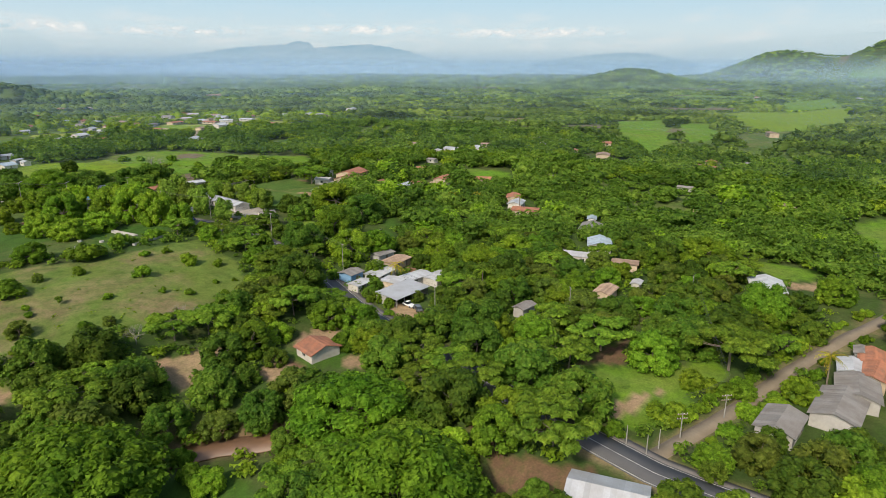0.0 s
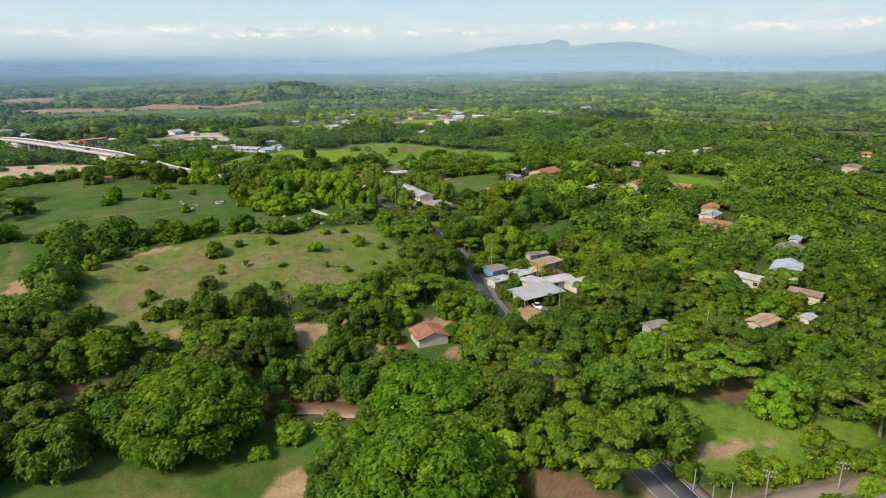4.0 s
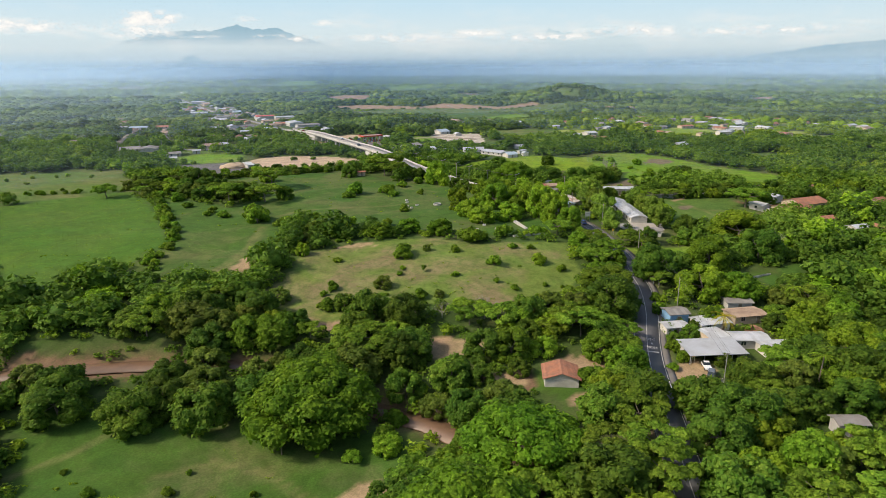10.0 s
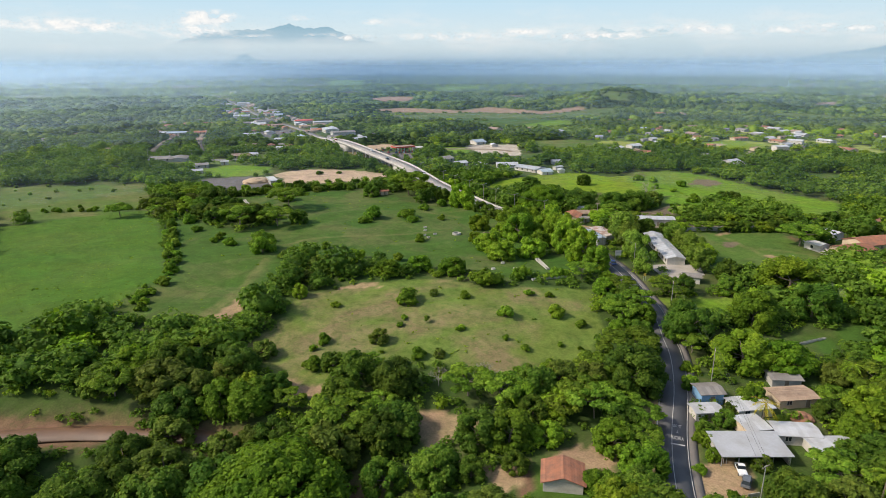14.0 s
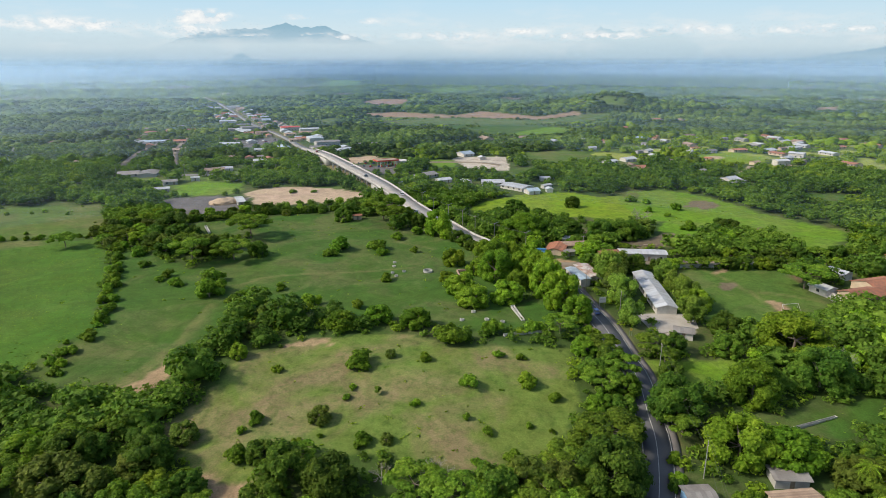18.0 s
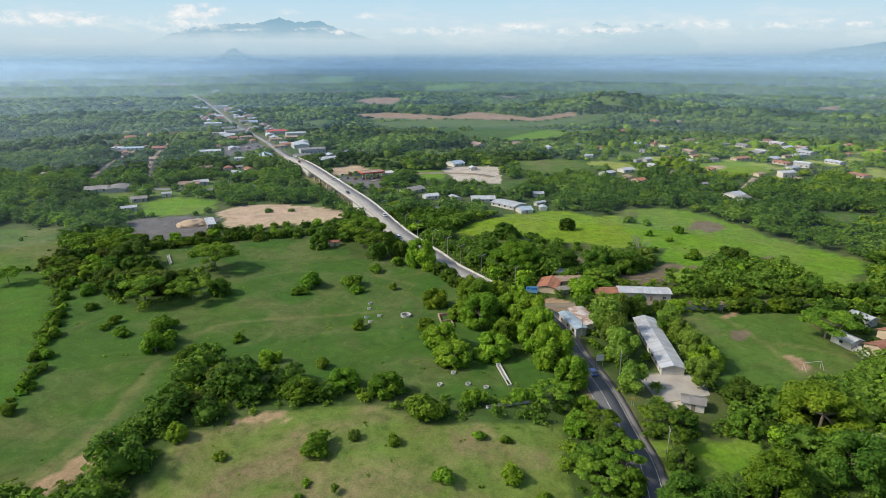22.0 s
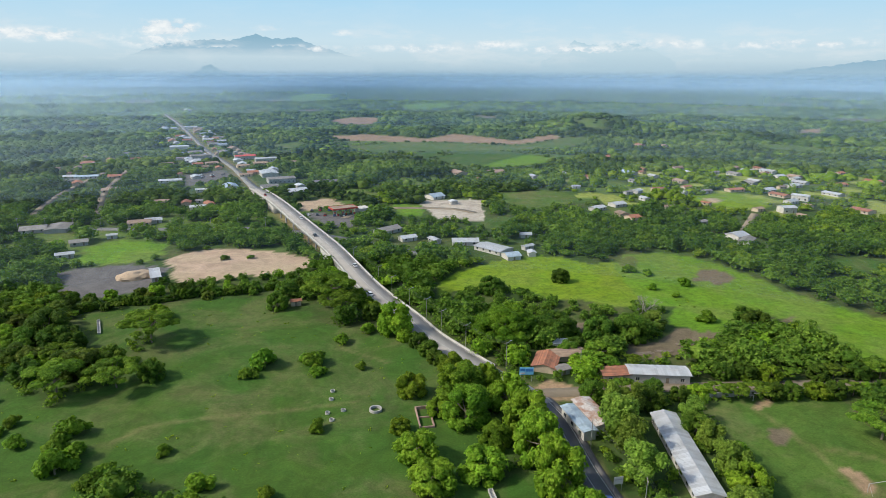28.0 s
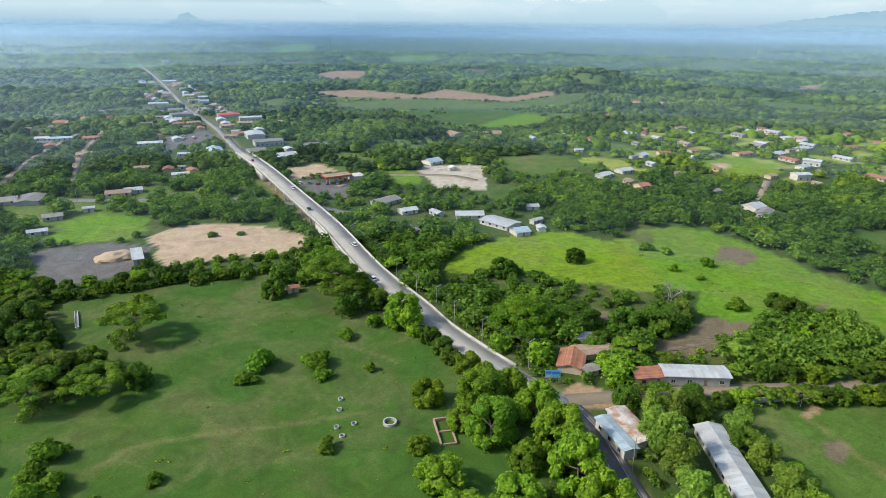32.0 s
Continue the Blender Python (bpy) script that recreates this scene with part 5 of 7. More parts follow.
def lane_hedge():
    """Bushes along both sides of the dirt lane."""
    rng = np.random.RandomState(63)
    for side, gap, odds in ((3.6, 2.6, 0.92), (-3.8, 4.2, 0.6)):
        for px, py in dense(np.array([(46, 31.6), (58, 28), (84, 22), (111, 14), (130, 7)], float), gap):
            if rng.uniform() < odds:
                tree(float(px + 0.28 * side + rng.uniform(-0.4, 0.4)), float(py + side + rng.uniform(-0.3, 0.8)), float(rng.uniform(1.3, 2.4)), ("bush", "bushlight", "bush")[int(rng.randint(3))])


def pasture_hedge():
    """The thick hedge along the far edge of the pasture."""
    rng = np.random.RandomState(64)
    for px, py in dense(np.array(HEDGE, float), 3.3):
        tree(float(px + rng.uniform(-0.8, 0.8)), float(py + rng.uniform(-1, 1)), float(rng.uniform(2.4, 3.9)), ("broad", "dark", "mango")[int(rng.randint(3))], 0.95)


crop_rows()
lane_hedge()
pasture_hedge()
street_trees()
road_trees()
grove()
undergrowth()
far_woods()
tufts()


# ---- buildings ----
def gable(w, d, z, rise, over, thick=0.12):
    """Two roof slopes, ridge along x."""
    bm = bmesh.new()
    for s in (-1, 1):
        y1 = s * (d / 2 + over)
        ze = z - rise * over / (d / 2)
        a = [(-w / 2 - over, 0, z + rise), (w / 2 + over, 0, z + rise), (w / 2 + over, y1, ze), (-w / 2 - over, y1, ze)]
        top = [bm.verts.new((px, py, pz + thick)) for px, py, pz in a]
        bot = [bm.verts.new(p) for p in a]
        bm.faces.new(top if s < 0 else top[::-1])
        bm.faces.new(bot[::-1] if s < 0 else bot)
        for i in range(4):
            j = (i + 1) % 4
            bm.faces.new((top[i], bot[i], bot[j], top[j]))
    bmesh.ops.recalc_face_normals(bm, faces=bm.faces)
    return bm


def gable_walls(w, d, z, rise):
    bm = boxes((-w / 2, -d / 2, -1.5, w / 2, d / 2, z))
    for s in (-1, 1):
        x = s * (w / 2 - 0.12)
        tri = [[bm.verts.new((x + t, py, pz)) for py, pz in ((-d / 2, z), (d / 2, z), (0, z + rise - 0.02))] for t in (-0.1, 0.1)]
        bm.faces.new(tri[0][::-1])
        bm.faces.new(tri[1])
        for i in range(3):
            j = (i + 1) % 3
            bm.faces.new((tri[0][i], tri[0][j], tri[1][j], tri[1][i]))
    bmesh.ops.recalc_face_normals(bm, faces=bm.faces)
    return bm


WALL_OF = {"white": "white", "grey": "grey", "orange": "tan", "tan": "tan", "blue": "white", "rust": "grey", "red": "white"}
ROOF_WORDS = {"white": "pale zinc roof", "grey": "grey sheet roof", "orange": "orange clay tile roof", "tan": "weathered brown roof", "blue": "bluish zinc roof", "rust": "rusty zinc roof", "red": "red sheet roof"}


def sheets(w, d, z, rise, over, roof, parent):
    """Roof covering piece by piece: zinc sheets side by side, or courses of clay tile."""
    slope = math.hypot(d / 2 + over, rise * (d / 2 + over) / (d / 2))
    tilt = math.degrees(math.atan2(rise, d / 2))
    tiles = roof in ("orange", "tan")
    n = max(3, int(slope / 0.42)) if tiles else max(3, int((w + 2 * over) / 0.95))
    if tiles:
        bm = bmesh.new()
        half, dep, k = w / 2 + over + 0.04, slope / n, int((w + 2 * over) / 0.3)
        for i in range(k):
            x0, x1 = -half + 2 * half * i / k, -half + 2 * half * (i + 1) / k
            rows = [[bm.verts.new((x, y, hz + s)) for x, hz in ((x0, 0.0), ((x0 + x1) / 2, 0.055), (x1, 0.0))] for y, s in ((0.0, 0.03), (-dep * 1.1, 0.055))]
            for j in range(2):
                bm.faces.new((rows[0][j], rows[1][j], rows[1][j + 1], rows[0][j + 1]))
    else:
        wide = (w + 2 * over) / n
        bm = boxes((-wide / 2 + 0.012, -slope, 0.0, wide / 2 - 0.012, 0.0, 0.02), (wide / 2 - 0.05, -slope, 0.02, wide / 2 - 0.012, 0.0, 0.05), (-0.03, -slope, 0.02, 0.03, 0.0, 0.04))
    me = bpy.data.meshes.new("tile_course" if tiles else "sheet")
    bm.to_mesh(me)
    bm.free()
    me.materials.append(ROOF[roof])
    for side in (0, 180):
        for k in range(n):
            ob = new("tile_course" if tiles else "sheet", me)
            m = pose(0, 0, z + rise + 0.13, 0, 0, side) @ pose(0, 0, 0, tilt)
            ob.matrix_basis = m @ (pose(0, -slope * k / n, 0) if tiles else pose(-w / 2 - over + (w + 2 * over) * (k + 0.5) / n, 0, 0))
            ob.parent = parent


def house(x, y, w, d, rz, roof, high=2.8, rise=None, wall=None, windows=True, fine=True):
    e = empty("house", x, y, land_at(x, y), rz)
    wall = wall or WALL_OF[roof]
    rise = rise if rise is not None else d * 0.16
    part("wall", gable_walls(w, d, high, rise), PLASTER[wall], e)
    cover = part("roof", gable(w, d, high, rise, 0.5), ROOF[roof], e)
    if fine:
        sheets(w, d, high, rise, 0.5, roof, cover)
    if windows:
        n = max(1, int(w / 4))
        for s in (-1, 1):
            for k in range(n):
                cx, y0 = -w / 2 + w * (k + 0.5) / n, s * d / 2
                if s < 0 and k == n // 2:
                    door = part("door", boxes((cx - 0.5, y0 - 0.05, 0, cx + 0.5, y0 + 0.05, 2.05)), WOOD, e)
                    if fine:
                        part("door_frame", boxes((cx - 0.6, y0 - 0.07, 0, cx - 0.5, y0 + 0.07, 2.15), (cx + 0.5, y0 - 0.07, 0, cx + 0.6, y0 + 0.07, 2.15), (cx - 0.5, y0 - 0.07, 2.05, cx + 0.5, y0 + 0.07, 2.15)), PLASTER["grey"], door)
                else:
                    win = part("window", boxes((cx - 0.6, y0 - 0.05, 0.95, cx + 0.6, y0 + 0.05, 2.0)), GLASS, e)
                    if fine:
                        part("window_frame", boxes((cx - 0.68, y0 - 0.08, 0.9, cx - 0.6, y0 + 0.08, 2.08), (cx + 0.6, y0 - 0.08, 0.9, cx + 0.68, y0 + 0.08, 2.08), (cx - 0.6, y0 - 0.08, 2.0, cx + 0.6, y0 + 0.08, 2.08), (cx - 0.03, y0 - 0.07, 0.95, cx + 0.03, y0 + 0.07, 2.0)), PLASTER["white"], win)
                        part("window_sill", boxes((cx - 0.72, y0 - 0.14, 0.82, cx + 0.72, y0 + 0.14, 0.9)), CONCRETE, win)
    tagged(e, "small %s house with %s" % (wall, ROOF_WORDS[roof]), "house", group="village houses")
    return e


for i, (bx, by, size, roof) in enumerate(SITES):
    rr = np.random.RandomState(i)
    dist = math.hypot(bx, by - 100)
    rz = 22 + rr.uniform(-8, 8) + (90 if rr.uniform() < 0.4 else 0)
    w = min(size, 34 if dist < 250 else 24 if bx < 150 else 15)
    d = min(w * rr.uniform(0.5, 0.75), 16)
    flat = 0.9 if size > 18 else None
    if by < 200 and bx < 125 and bx > 55:
        rz = rr.uniform(-6, 10)
    high = 2.8 if size < 25 else 4.2
    if 55 < bx < 95 and 100 < by < 150:
        high, flat = 2.2, 0.35
    if 250 < dist < 600 and bx > -60:
        w, d, rz = w * rr.uniform(0.6, 0.95), d * rr.uniform(0.7, 1.0), rz + rr.uniform(-25, 25)
    if dist > 250 and size < 25:
        high = 2.3
    house(bx, by, w, d, rz, roof, high, flat, windows=dist < 900, fine=dist < 150)


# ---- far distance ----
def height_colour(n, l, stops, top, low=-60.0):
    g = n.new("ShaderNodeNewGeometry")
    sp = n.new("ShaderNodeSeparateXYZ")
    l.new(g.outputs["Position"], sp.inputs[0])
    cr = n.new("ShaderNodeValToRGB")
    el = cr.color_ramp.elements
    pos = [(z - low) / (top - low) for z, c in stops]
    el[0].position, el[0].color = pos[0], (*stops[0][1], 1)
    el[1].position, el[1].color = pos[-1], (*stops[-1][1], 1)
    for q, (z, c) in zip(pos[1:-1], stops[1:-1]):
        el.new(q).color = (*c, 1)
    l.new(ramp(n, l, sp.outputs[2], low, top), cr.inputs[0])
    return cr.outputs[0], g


# backdrop colours by height: haze over the plain painted into the glow
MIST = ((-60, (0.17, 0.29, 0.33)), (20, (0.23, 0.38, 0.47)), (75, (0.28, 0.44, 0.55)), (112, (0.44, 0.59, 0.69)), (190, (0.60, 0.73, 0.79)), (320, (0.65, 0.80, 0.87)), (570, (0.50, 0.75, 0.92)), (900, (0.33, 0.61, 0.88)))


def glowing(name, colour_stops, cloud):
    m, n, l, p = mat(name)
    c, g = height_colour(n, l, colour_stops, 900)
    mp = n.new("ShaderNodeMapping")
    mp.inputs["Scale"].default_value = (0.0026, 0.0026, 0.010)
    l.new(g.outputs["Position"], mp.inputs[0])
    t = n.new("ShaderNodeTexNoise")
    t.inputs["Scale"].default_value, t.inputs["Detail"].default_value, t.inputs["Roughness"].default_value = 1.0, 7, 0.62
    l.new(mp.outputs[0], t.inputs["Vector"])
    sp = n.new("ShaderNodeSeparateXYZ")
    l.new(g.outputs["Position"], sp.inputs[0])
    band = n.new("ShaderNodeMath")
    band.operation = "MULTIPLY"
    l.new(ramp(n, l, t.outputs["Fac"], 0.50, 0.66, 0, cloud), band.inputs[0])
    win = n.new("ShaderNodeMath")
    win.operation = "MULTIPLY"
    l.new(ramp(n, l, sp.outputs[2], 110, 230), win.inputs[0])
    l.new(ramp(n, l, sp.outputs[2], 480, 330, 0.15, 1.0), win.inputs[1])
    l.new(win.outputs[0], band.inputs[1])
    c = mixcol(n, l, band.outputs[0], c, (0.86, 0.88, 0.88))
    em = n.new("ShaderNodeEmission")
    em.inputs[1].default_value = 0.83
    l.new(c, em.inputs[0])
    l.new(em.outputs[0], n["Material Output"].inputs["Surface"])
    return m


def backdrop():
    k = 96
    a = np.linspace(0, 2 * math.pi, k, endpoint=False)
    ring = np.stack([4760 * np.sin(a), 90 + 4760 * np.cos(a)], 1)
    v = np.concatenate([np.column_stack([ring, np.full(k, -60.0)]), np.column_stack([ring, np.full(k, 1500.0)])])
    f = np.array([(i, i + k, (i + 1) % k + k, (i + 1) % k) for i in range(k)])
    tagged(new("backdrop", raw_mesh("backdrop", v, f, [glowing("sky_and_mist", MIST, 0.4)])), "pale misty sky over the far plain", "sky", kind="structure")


def mountain(profile, dist, material, label):
    """A far range: its skyline as (azimuth, elevation) in degrees, with a rough crest and spurs towards the plain."""
    p = np.array(profile, float)
    n = 160
    az = np.linspace(p[0, 0], p[-1, 0], n)
    e = np.interp(az, p[:, 0], p[:, 1])
    e = e + 0.035 * np.sin(az * 7.3) + 0.025 * np.sin(az * 17.1 + 1) + 0.015 * np.sin(az * 41)
    crest = 82 + dist * np.tan(np.radians(e))
    a = np.radians(az)
    rows = []
    for back, k in ((240, 0.0), (170, 0.35), (90, 0.7), (0, 1.0), (-40, 0.0)):
        spur = 1 + 0.10 * np.sin(az * 11 + back) * (1 - k)
        rows.append(np.column_stack([10 + (dist - back) * np.sin(a), 50 + (dist - back) * np.cos(a), 20 + (crest - 20) * k * spur]))
    f = [(r * n + i, r * n + i + 1, (r + 1) * n + i + 1, (r + 1) * n + i) for r in range(4) for i in range(n - 1)]
    tagged(new("mountain", raw_mesh("mountain", np.concatenate(rows), np.array(f), [material])), label, "mountain", kind="structure")


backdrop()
# range colours glow with the haze painted in, tinted by height
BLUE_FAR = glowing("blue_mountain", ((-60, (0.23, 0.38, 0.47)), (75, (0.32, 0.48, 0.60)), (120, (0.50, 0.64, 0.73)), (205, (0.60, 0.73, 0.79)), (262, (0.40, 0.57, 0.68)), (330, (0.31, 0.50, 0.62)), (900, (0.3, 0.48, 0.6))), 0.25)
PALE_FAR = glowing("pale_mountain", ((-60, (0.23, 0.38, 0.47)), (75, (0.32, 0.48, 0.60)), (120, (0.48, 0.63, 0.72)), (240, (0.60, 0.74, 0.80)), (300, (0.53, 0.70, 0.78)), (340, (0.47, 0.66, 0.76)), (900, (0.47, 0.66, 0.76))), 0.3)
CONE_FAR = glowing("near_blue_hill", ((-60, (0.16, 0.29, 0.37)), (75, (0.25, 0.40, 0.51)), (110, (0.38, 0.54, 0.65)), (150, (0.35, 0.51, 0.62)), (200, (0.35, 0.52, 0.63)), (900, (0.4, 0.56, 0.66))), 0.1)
mountain([(-24, 1.2), (-21.9, 2.03), (-20.4, 2.45), (-18.4, 2.72), (-16.6, 2.82), (-15.6, 2.76), (-13.6, 3.3), (-12.5, 2.98), (-11.4, 2.95), (-10.4, 3.12), (-9.2, 2.6), (-8.1, 2.3), (-7, 1.95), (-4, 1.0)], 4700, BLUE_FAR, "hazy blue volcanic range, haze painted into its colour")
mountain([(10.5, 1.2), (12.2, 2.1), (13.2, 2.94), (14.4, 2.58), (16, 2.6), (17.4, 2.75), (18.4, 2.6), (19.7, 2.1), (21.5, 1.2)], 4710, PALE_FAR, "faint blue mountain with haze painted in")
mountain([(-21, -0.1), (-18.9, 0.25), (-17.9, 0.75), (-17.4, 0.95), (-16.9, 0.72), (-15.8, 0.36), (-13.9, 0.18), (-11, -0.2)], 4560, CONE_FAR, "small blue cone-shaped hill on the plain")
# the table mountain emits its painted haze tint too
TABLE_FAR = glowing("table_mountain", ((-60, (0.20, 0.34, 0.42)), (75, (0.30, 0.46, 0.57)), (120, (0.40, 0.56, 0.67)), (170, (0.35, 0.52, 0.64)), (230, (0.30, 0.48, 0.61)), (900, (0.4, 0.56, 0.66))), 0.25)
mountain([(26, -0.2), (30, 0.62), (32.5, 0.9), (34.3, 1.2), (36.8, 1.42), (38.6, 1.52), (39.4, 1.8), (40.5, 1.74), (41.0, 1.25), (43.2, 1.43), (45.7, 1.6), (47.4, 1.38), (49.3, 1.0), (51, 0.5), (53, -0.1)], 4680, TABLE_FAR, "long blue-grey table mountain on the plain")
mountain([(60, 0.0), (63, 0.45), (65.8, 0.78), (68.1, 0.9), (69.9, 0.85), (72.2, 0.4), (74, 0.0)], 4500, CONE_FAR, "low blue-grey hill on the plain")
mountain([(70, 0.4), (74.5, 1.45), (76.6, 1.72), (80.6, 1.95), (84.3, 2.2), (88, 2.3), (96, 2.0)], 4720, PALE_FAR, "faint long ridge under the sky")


def cumulus():
    """White cloud heads over and in front of the range, on a thin sheet before the sky."""
    k, h = 140, 40
    A, E = np.meshgrid(np.linspace(-48, 80, k), np.linspace(0.6, 6.5, h))
    d = np.zeros_like(A)
    for ca, ce, wa, we, s in ((-20.3, 3.6, 1.9, 0.55, 1.5), (-15.8, 2.1, 2.4, 0.3, 0.6), (-21, 2.6, 2.5, 0.5, 0.8), (-10.5, 2.2, 4.0, 0.3, 0.7), (-12.6, 3.75, 1.3, 0.2, 0.5), (-6.5, 3.5, 1.0, 0.25, 0.5), (0, 2.3, 5, 0.4, 0.5), (6.5, 2.6, 2.5, 0.4, 0.6), (13, 2.2, 4, 0.35, 0.8), (20, 2.6, 5, 0.4, 0.6), (-30, 2.9, 6, 0.5, 0.7), (30, 2.5, 6, 0.4, 0.6), (45, 2.8, 6, 0.4, 0.6), (60, 2.6, 8, 0.4, 0.6)):
        d = np.maximum(d, s * np.exp(-((A - ca) / wa) ** 2 - ((E - ce) / we) ** 2))
    a = np.radians(A)
    v = np.stack([10 + 4650 * np.sin(a), 50 + 4650 * np.cos(a), 82 + 4650 * np.tan(np.radians(E))], -1).reshape(-1, 3)
    f = [(r * k + i, r * k + i + 1, (r + 1) * k + i + 1, (r + 1) * k + i) for r in range(h - 1) for i in range(k - 1)]
    m, n, l, p = mat("cloud_white")
    at = n.new("ShaderNodeVertexColor")
    at.layer_name = "thickness"
    mp = n.new("ShaderNodeMapping")
    mp.inputs["Scale"].default_value = (0.011, 0.011, 0.019)
    g = n.new("ShaderNodeNewGeometry")
    l.new(g.outputs["Position"], mp.inputs[0])
    t = n.new("ShaderNodeTexNoise")
    t.inputs["Scale"].default_value, t.inputs["Detail"].default_value, t.inputs["Roughness"].default_value = 1.0, 8, 0.6
    l.new(mp.outputs[0], t.inputs["Vector"])
    s = n.new("ShaderNodeMath")
    s.operation = "MULTIPLY"
    l.new(at.outputs[0], s.inputs[0])
    l.new(ramp(n, l, t.outputs["Fac"], 0.32, 0.60), s.inputs[1])
    # sunlit cloud white is put in as emission on the sheet
    em, tr, x = n.new("ShaderNodeEmission"), n.new("ShaderNodeBsdfTransparent"), n.new("ShaderNodeMixShader")
    l.new(mixcol(n, l, ramp(n, l, t.outputs["Fac"], 0.4, 0.7), (0.61, 0.67, 0.71), (0.86, 0.85, 0.82)), em.inputs[0])
    l.new(ramp(n, l, s.outputs[0], 0.10, 0.52, 0, 0.95), x.inputs[0])
    l.new(tr.outputs[0], x.inputs[1])
    l.new(em.outputs[0], x.inputs[2])
    l.new(x.outputs[0], n["Material Output"].inputs["Surface"])
    me = raw_mesh("cloud", v, np.array(f), [m])
    c = np.repeat(d.reshape(-1, 1), 4, 1)
    me.color_attributes.new("thickness", "FLOAT_COLOR", "POINT").data.foreach_set("color", c.reshape(-1))
    tagged(new("cloud", me), "white cumulus clouds low over the far range", "cloud", kind="structure")


cumulus()


def haze_sheets():
    """Standing see-through sheets that imitate distance haze, thicker with distance and thinning upwards."""
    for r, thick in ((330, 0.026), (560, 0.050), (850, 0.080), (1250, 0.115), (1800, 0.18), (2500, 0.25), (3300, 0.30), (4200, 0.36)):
        m, n, l, p = mat("haze_sheet")
        g = n.new("ShaderNodeNewGeometry")
        sp = n.new("ShaderNodeSeparateXYZ")
        l.new(g.outputs["Position"], sp.inputs[0])
        # haze blue as the sheet colour, normals turned for even brightness
        d = n.new("ShaderNodeBsdfDiffuse")
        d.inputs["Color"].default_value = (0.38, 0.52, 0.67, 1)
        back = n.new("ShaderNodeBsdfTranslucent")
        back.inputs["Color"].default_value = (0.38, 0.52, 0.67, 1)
        down = n.new("ShaderNodeCombineXYZ")
        down.inputs[2].default_value = -1.0
        l.new(down.outputs[0], back.inputs["Normal"])
        both = n.new("ShaderNodeAddShader")
        l.new(d.outputs[0], both.inputs[0])
        l.new(back.outputs[0], both.inputs[1])
        up = n.new("ShaderNodeCombineXYZ")
        up.inputs[2].default_value = 1.0
        l.new(up.outputs[0], d.inputs["Normal"])
        t = n.new("ShaderNodeBsdfTransparent")
        x = n.new("ShaderNodeMixShader")
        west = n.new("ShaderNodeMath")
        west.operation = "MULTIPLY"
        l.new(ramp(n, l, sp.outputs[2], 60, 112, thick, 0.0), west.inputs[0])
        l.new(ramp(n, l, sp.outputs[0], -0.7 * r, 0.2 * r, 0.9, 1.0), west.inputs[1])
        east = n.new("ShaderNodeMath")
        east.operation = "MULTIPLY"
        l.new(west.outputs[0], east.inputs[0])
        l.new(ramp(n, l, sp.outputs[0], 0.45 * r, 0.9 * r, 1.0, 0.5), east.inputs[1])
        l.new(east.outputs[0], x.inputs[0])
        l.new(t.outputs[0], x.inputs[1])
        l.new(both.outputs[0], x.inputs[2])
        l.new(x.outputs[0], n["Material Output"].inputs["Surface"])
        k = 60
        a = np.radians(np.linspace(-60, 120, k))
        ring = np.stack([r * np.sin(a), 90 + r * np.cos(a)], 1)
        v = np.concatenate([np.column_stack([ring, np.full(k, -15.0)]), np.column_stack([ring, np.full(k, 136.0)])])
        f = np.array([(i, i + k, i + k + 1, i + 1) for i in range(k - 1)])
        tagged(new("mist", raw_mesh("mist", v, f, [m])), "see-through bluish sheet imitating haze over the plain", "mist", kind="structure")


haze_sheets()


# ---- farmhouse, sheds, school ----
house(25.9, 111.8, 6.6, 7.6, 90 - 9, "orange", 2.2, 1.3, "white")


def open_shed(x, y, w, d, rz, high):
    e = empty("open_shed", x, y, land_at(x, y), rz)
    bm = boxes((-w / 2, -d / 2, 0, w / 2, d / 2, 0.1))
    for v in bm.verts:
        v.co.z += high + 0.07 * (v.co.y + d / 2)
    part("roof", bm, ROOF["white"], e)
    for k in range(5):
        px = -w / 2 + 0.4 + (w - 0.8) * k / 4
        part("post", boxes((px - 0.08, -d / 2 + 0.5, -0.5, px + 0.08, -d / 2 + 0.66, high)), METAL, e)
    part("back_wall", boxes((-w / 2 + 0.3, d / 2 - 0.5, -0.5, w / 2 - 0.3, d / 2 - 0.3, high + 0.45)), PLASTER["grey"], e)
    part("side_wall", boxes((-w / 2 + 0.3, 0.0, -0.5, -w / 2 + 0.5, d / 2 - 0.5, high)), PLASTER["grey"], e)
    part("side_wall", boxes((w / 2 - 0.5, -d / 2 + 1.0, -0.5, w / 2 - 0.3, d / 2 - 0.5, high)), PLASTER["white"], e)
    part("gutter", boxes((-w / 2, -d / 2 - 0.12, high - 0.02, w / 2, -d / 2, high + 0.1)), METAL, e)
    tagged(e, "open-fronted shed with a pale zinc roof", "shed")


open_shed(66.3, 120.6, 14.8, 8.4, 0, 2.5)
e = house(70.6, 128.6, 5.0, 5.6, 8, "white", 2.6, 0.2, "tan")
e = house(79.0, 126.4, 8.6, 5.0, -6, "white", 2.4, 0.4, "grey")
e = house(66.3, 142.0, 5.4, 5.0, 4, "grey", 2.8, 0.5, "blue")
e = house(89.6, 246.6, 36.4, 6.6, 86, "white", 2.6, 0.9, "white")
tagged(e, "long low school building with a pale zinc roof", "school")
e = house(88.0, 212.0, 5.5, 4.2, -20, "grey", 2.3, 0.6, "white")
pad = bmesh.new()
corners = [(78.0, 228.3), (97.3, 229.1), (95.0, 217.6), (79.6, 213.3)]
top = [pad.verts.new((x, y, land_at(x, y) + 0.16)) for x, y in corners]
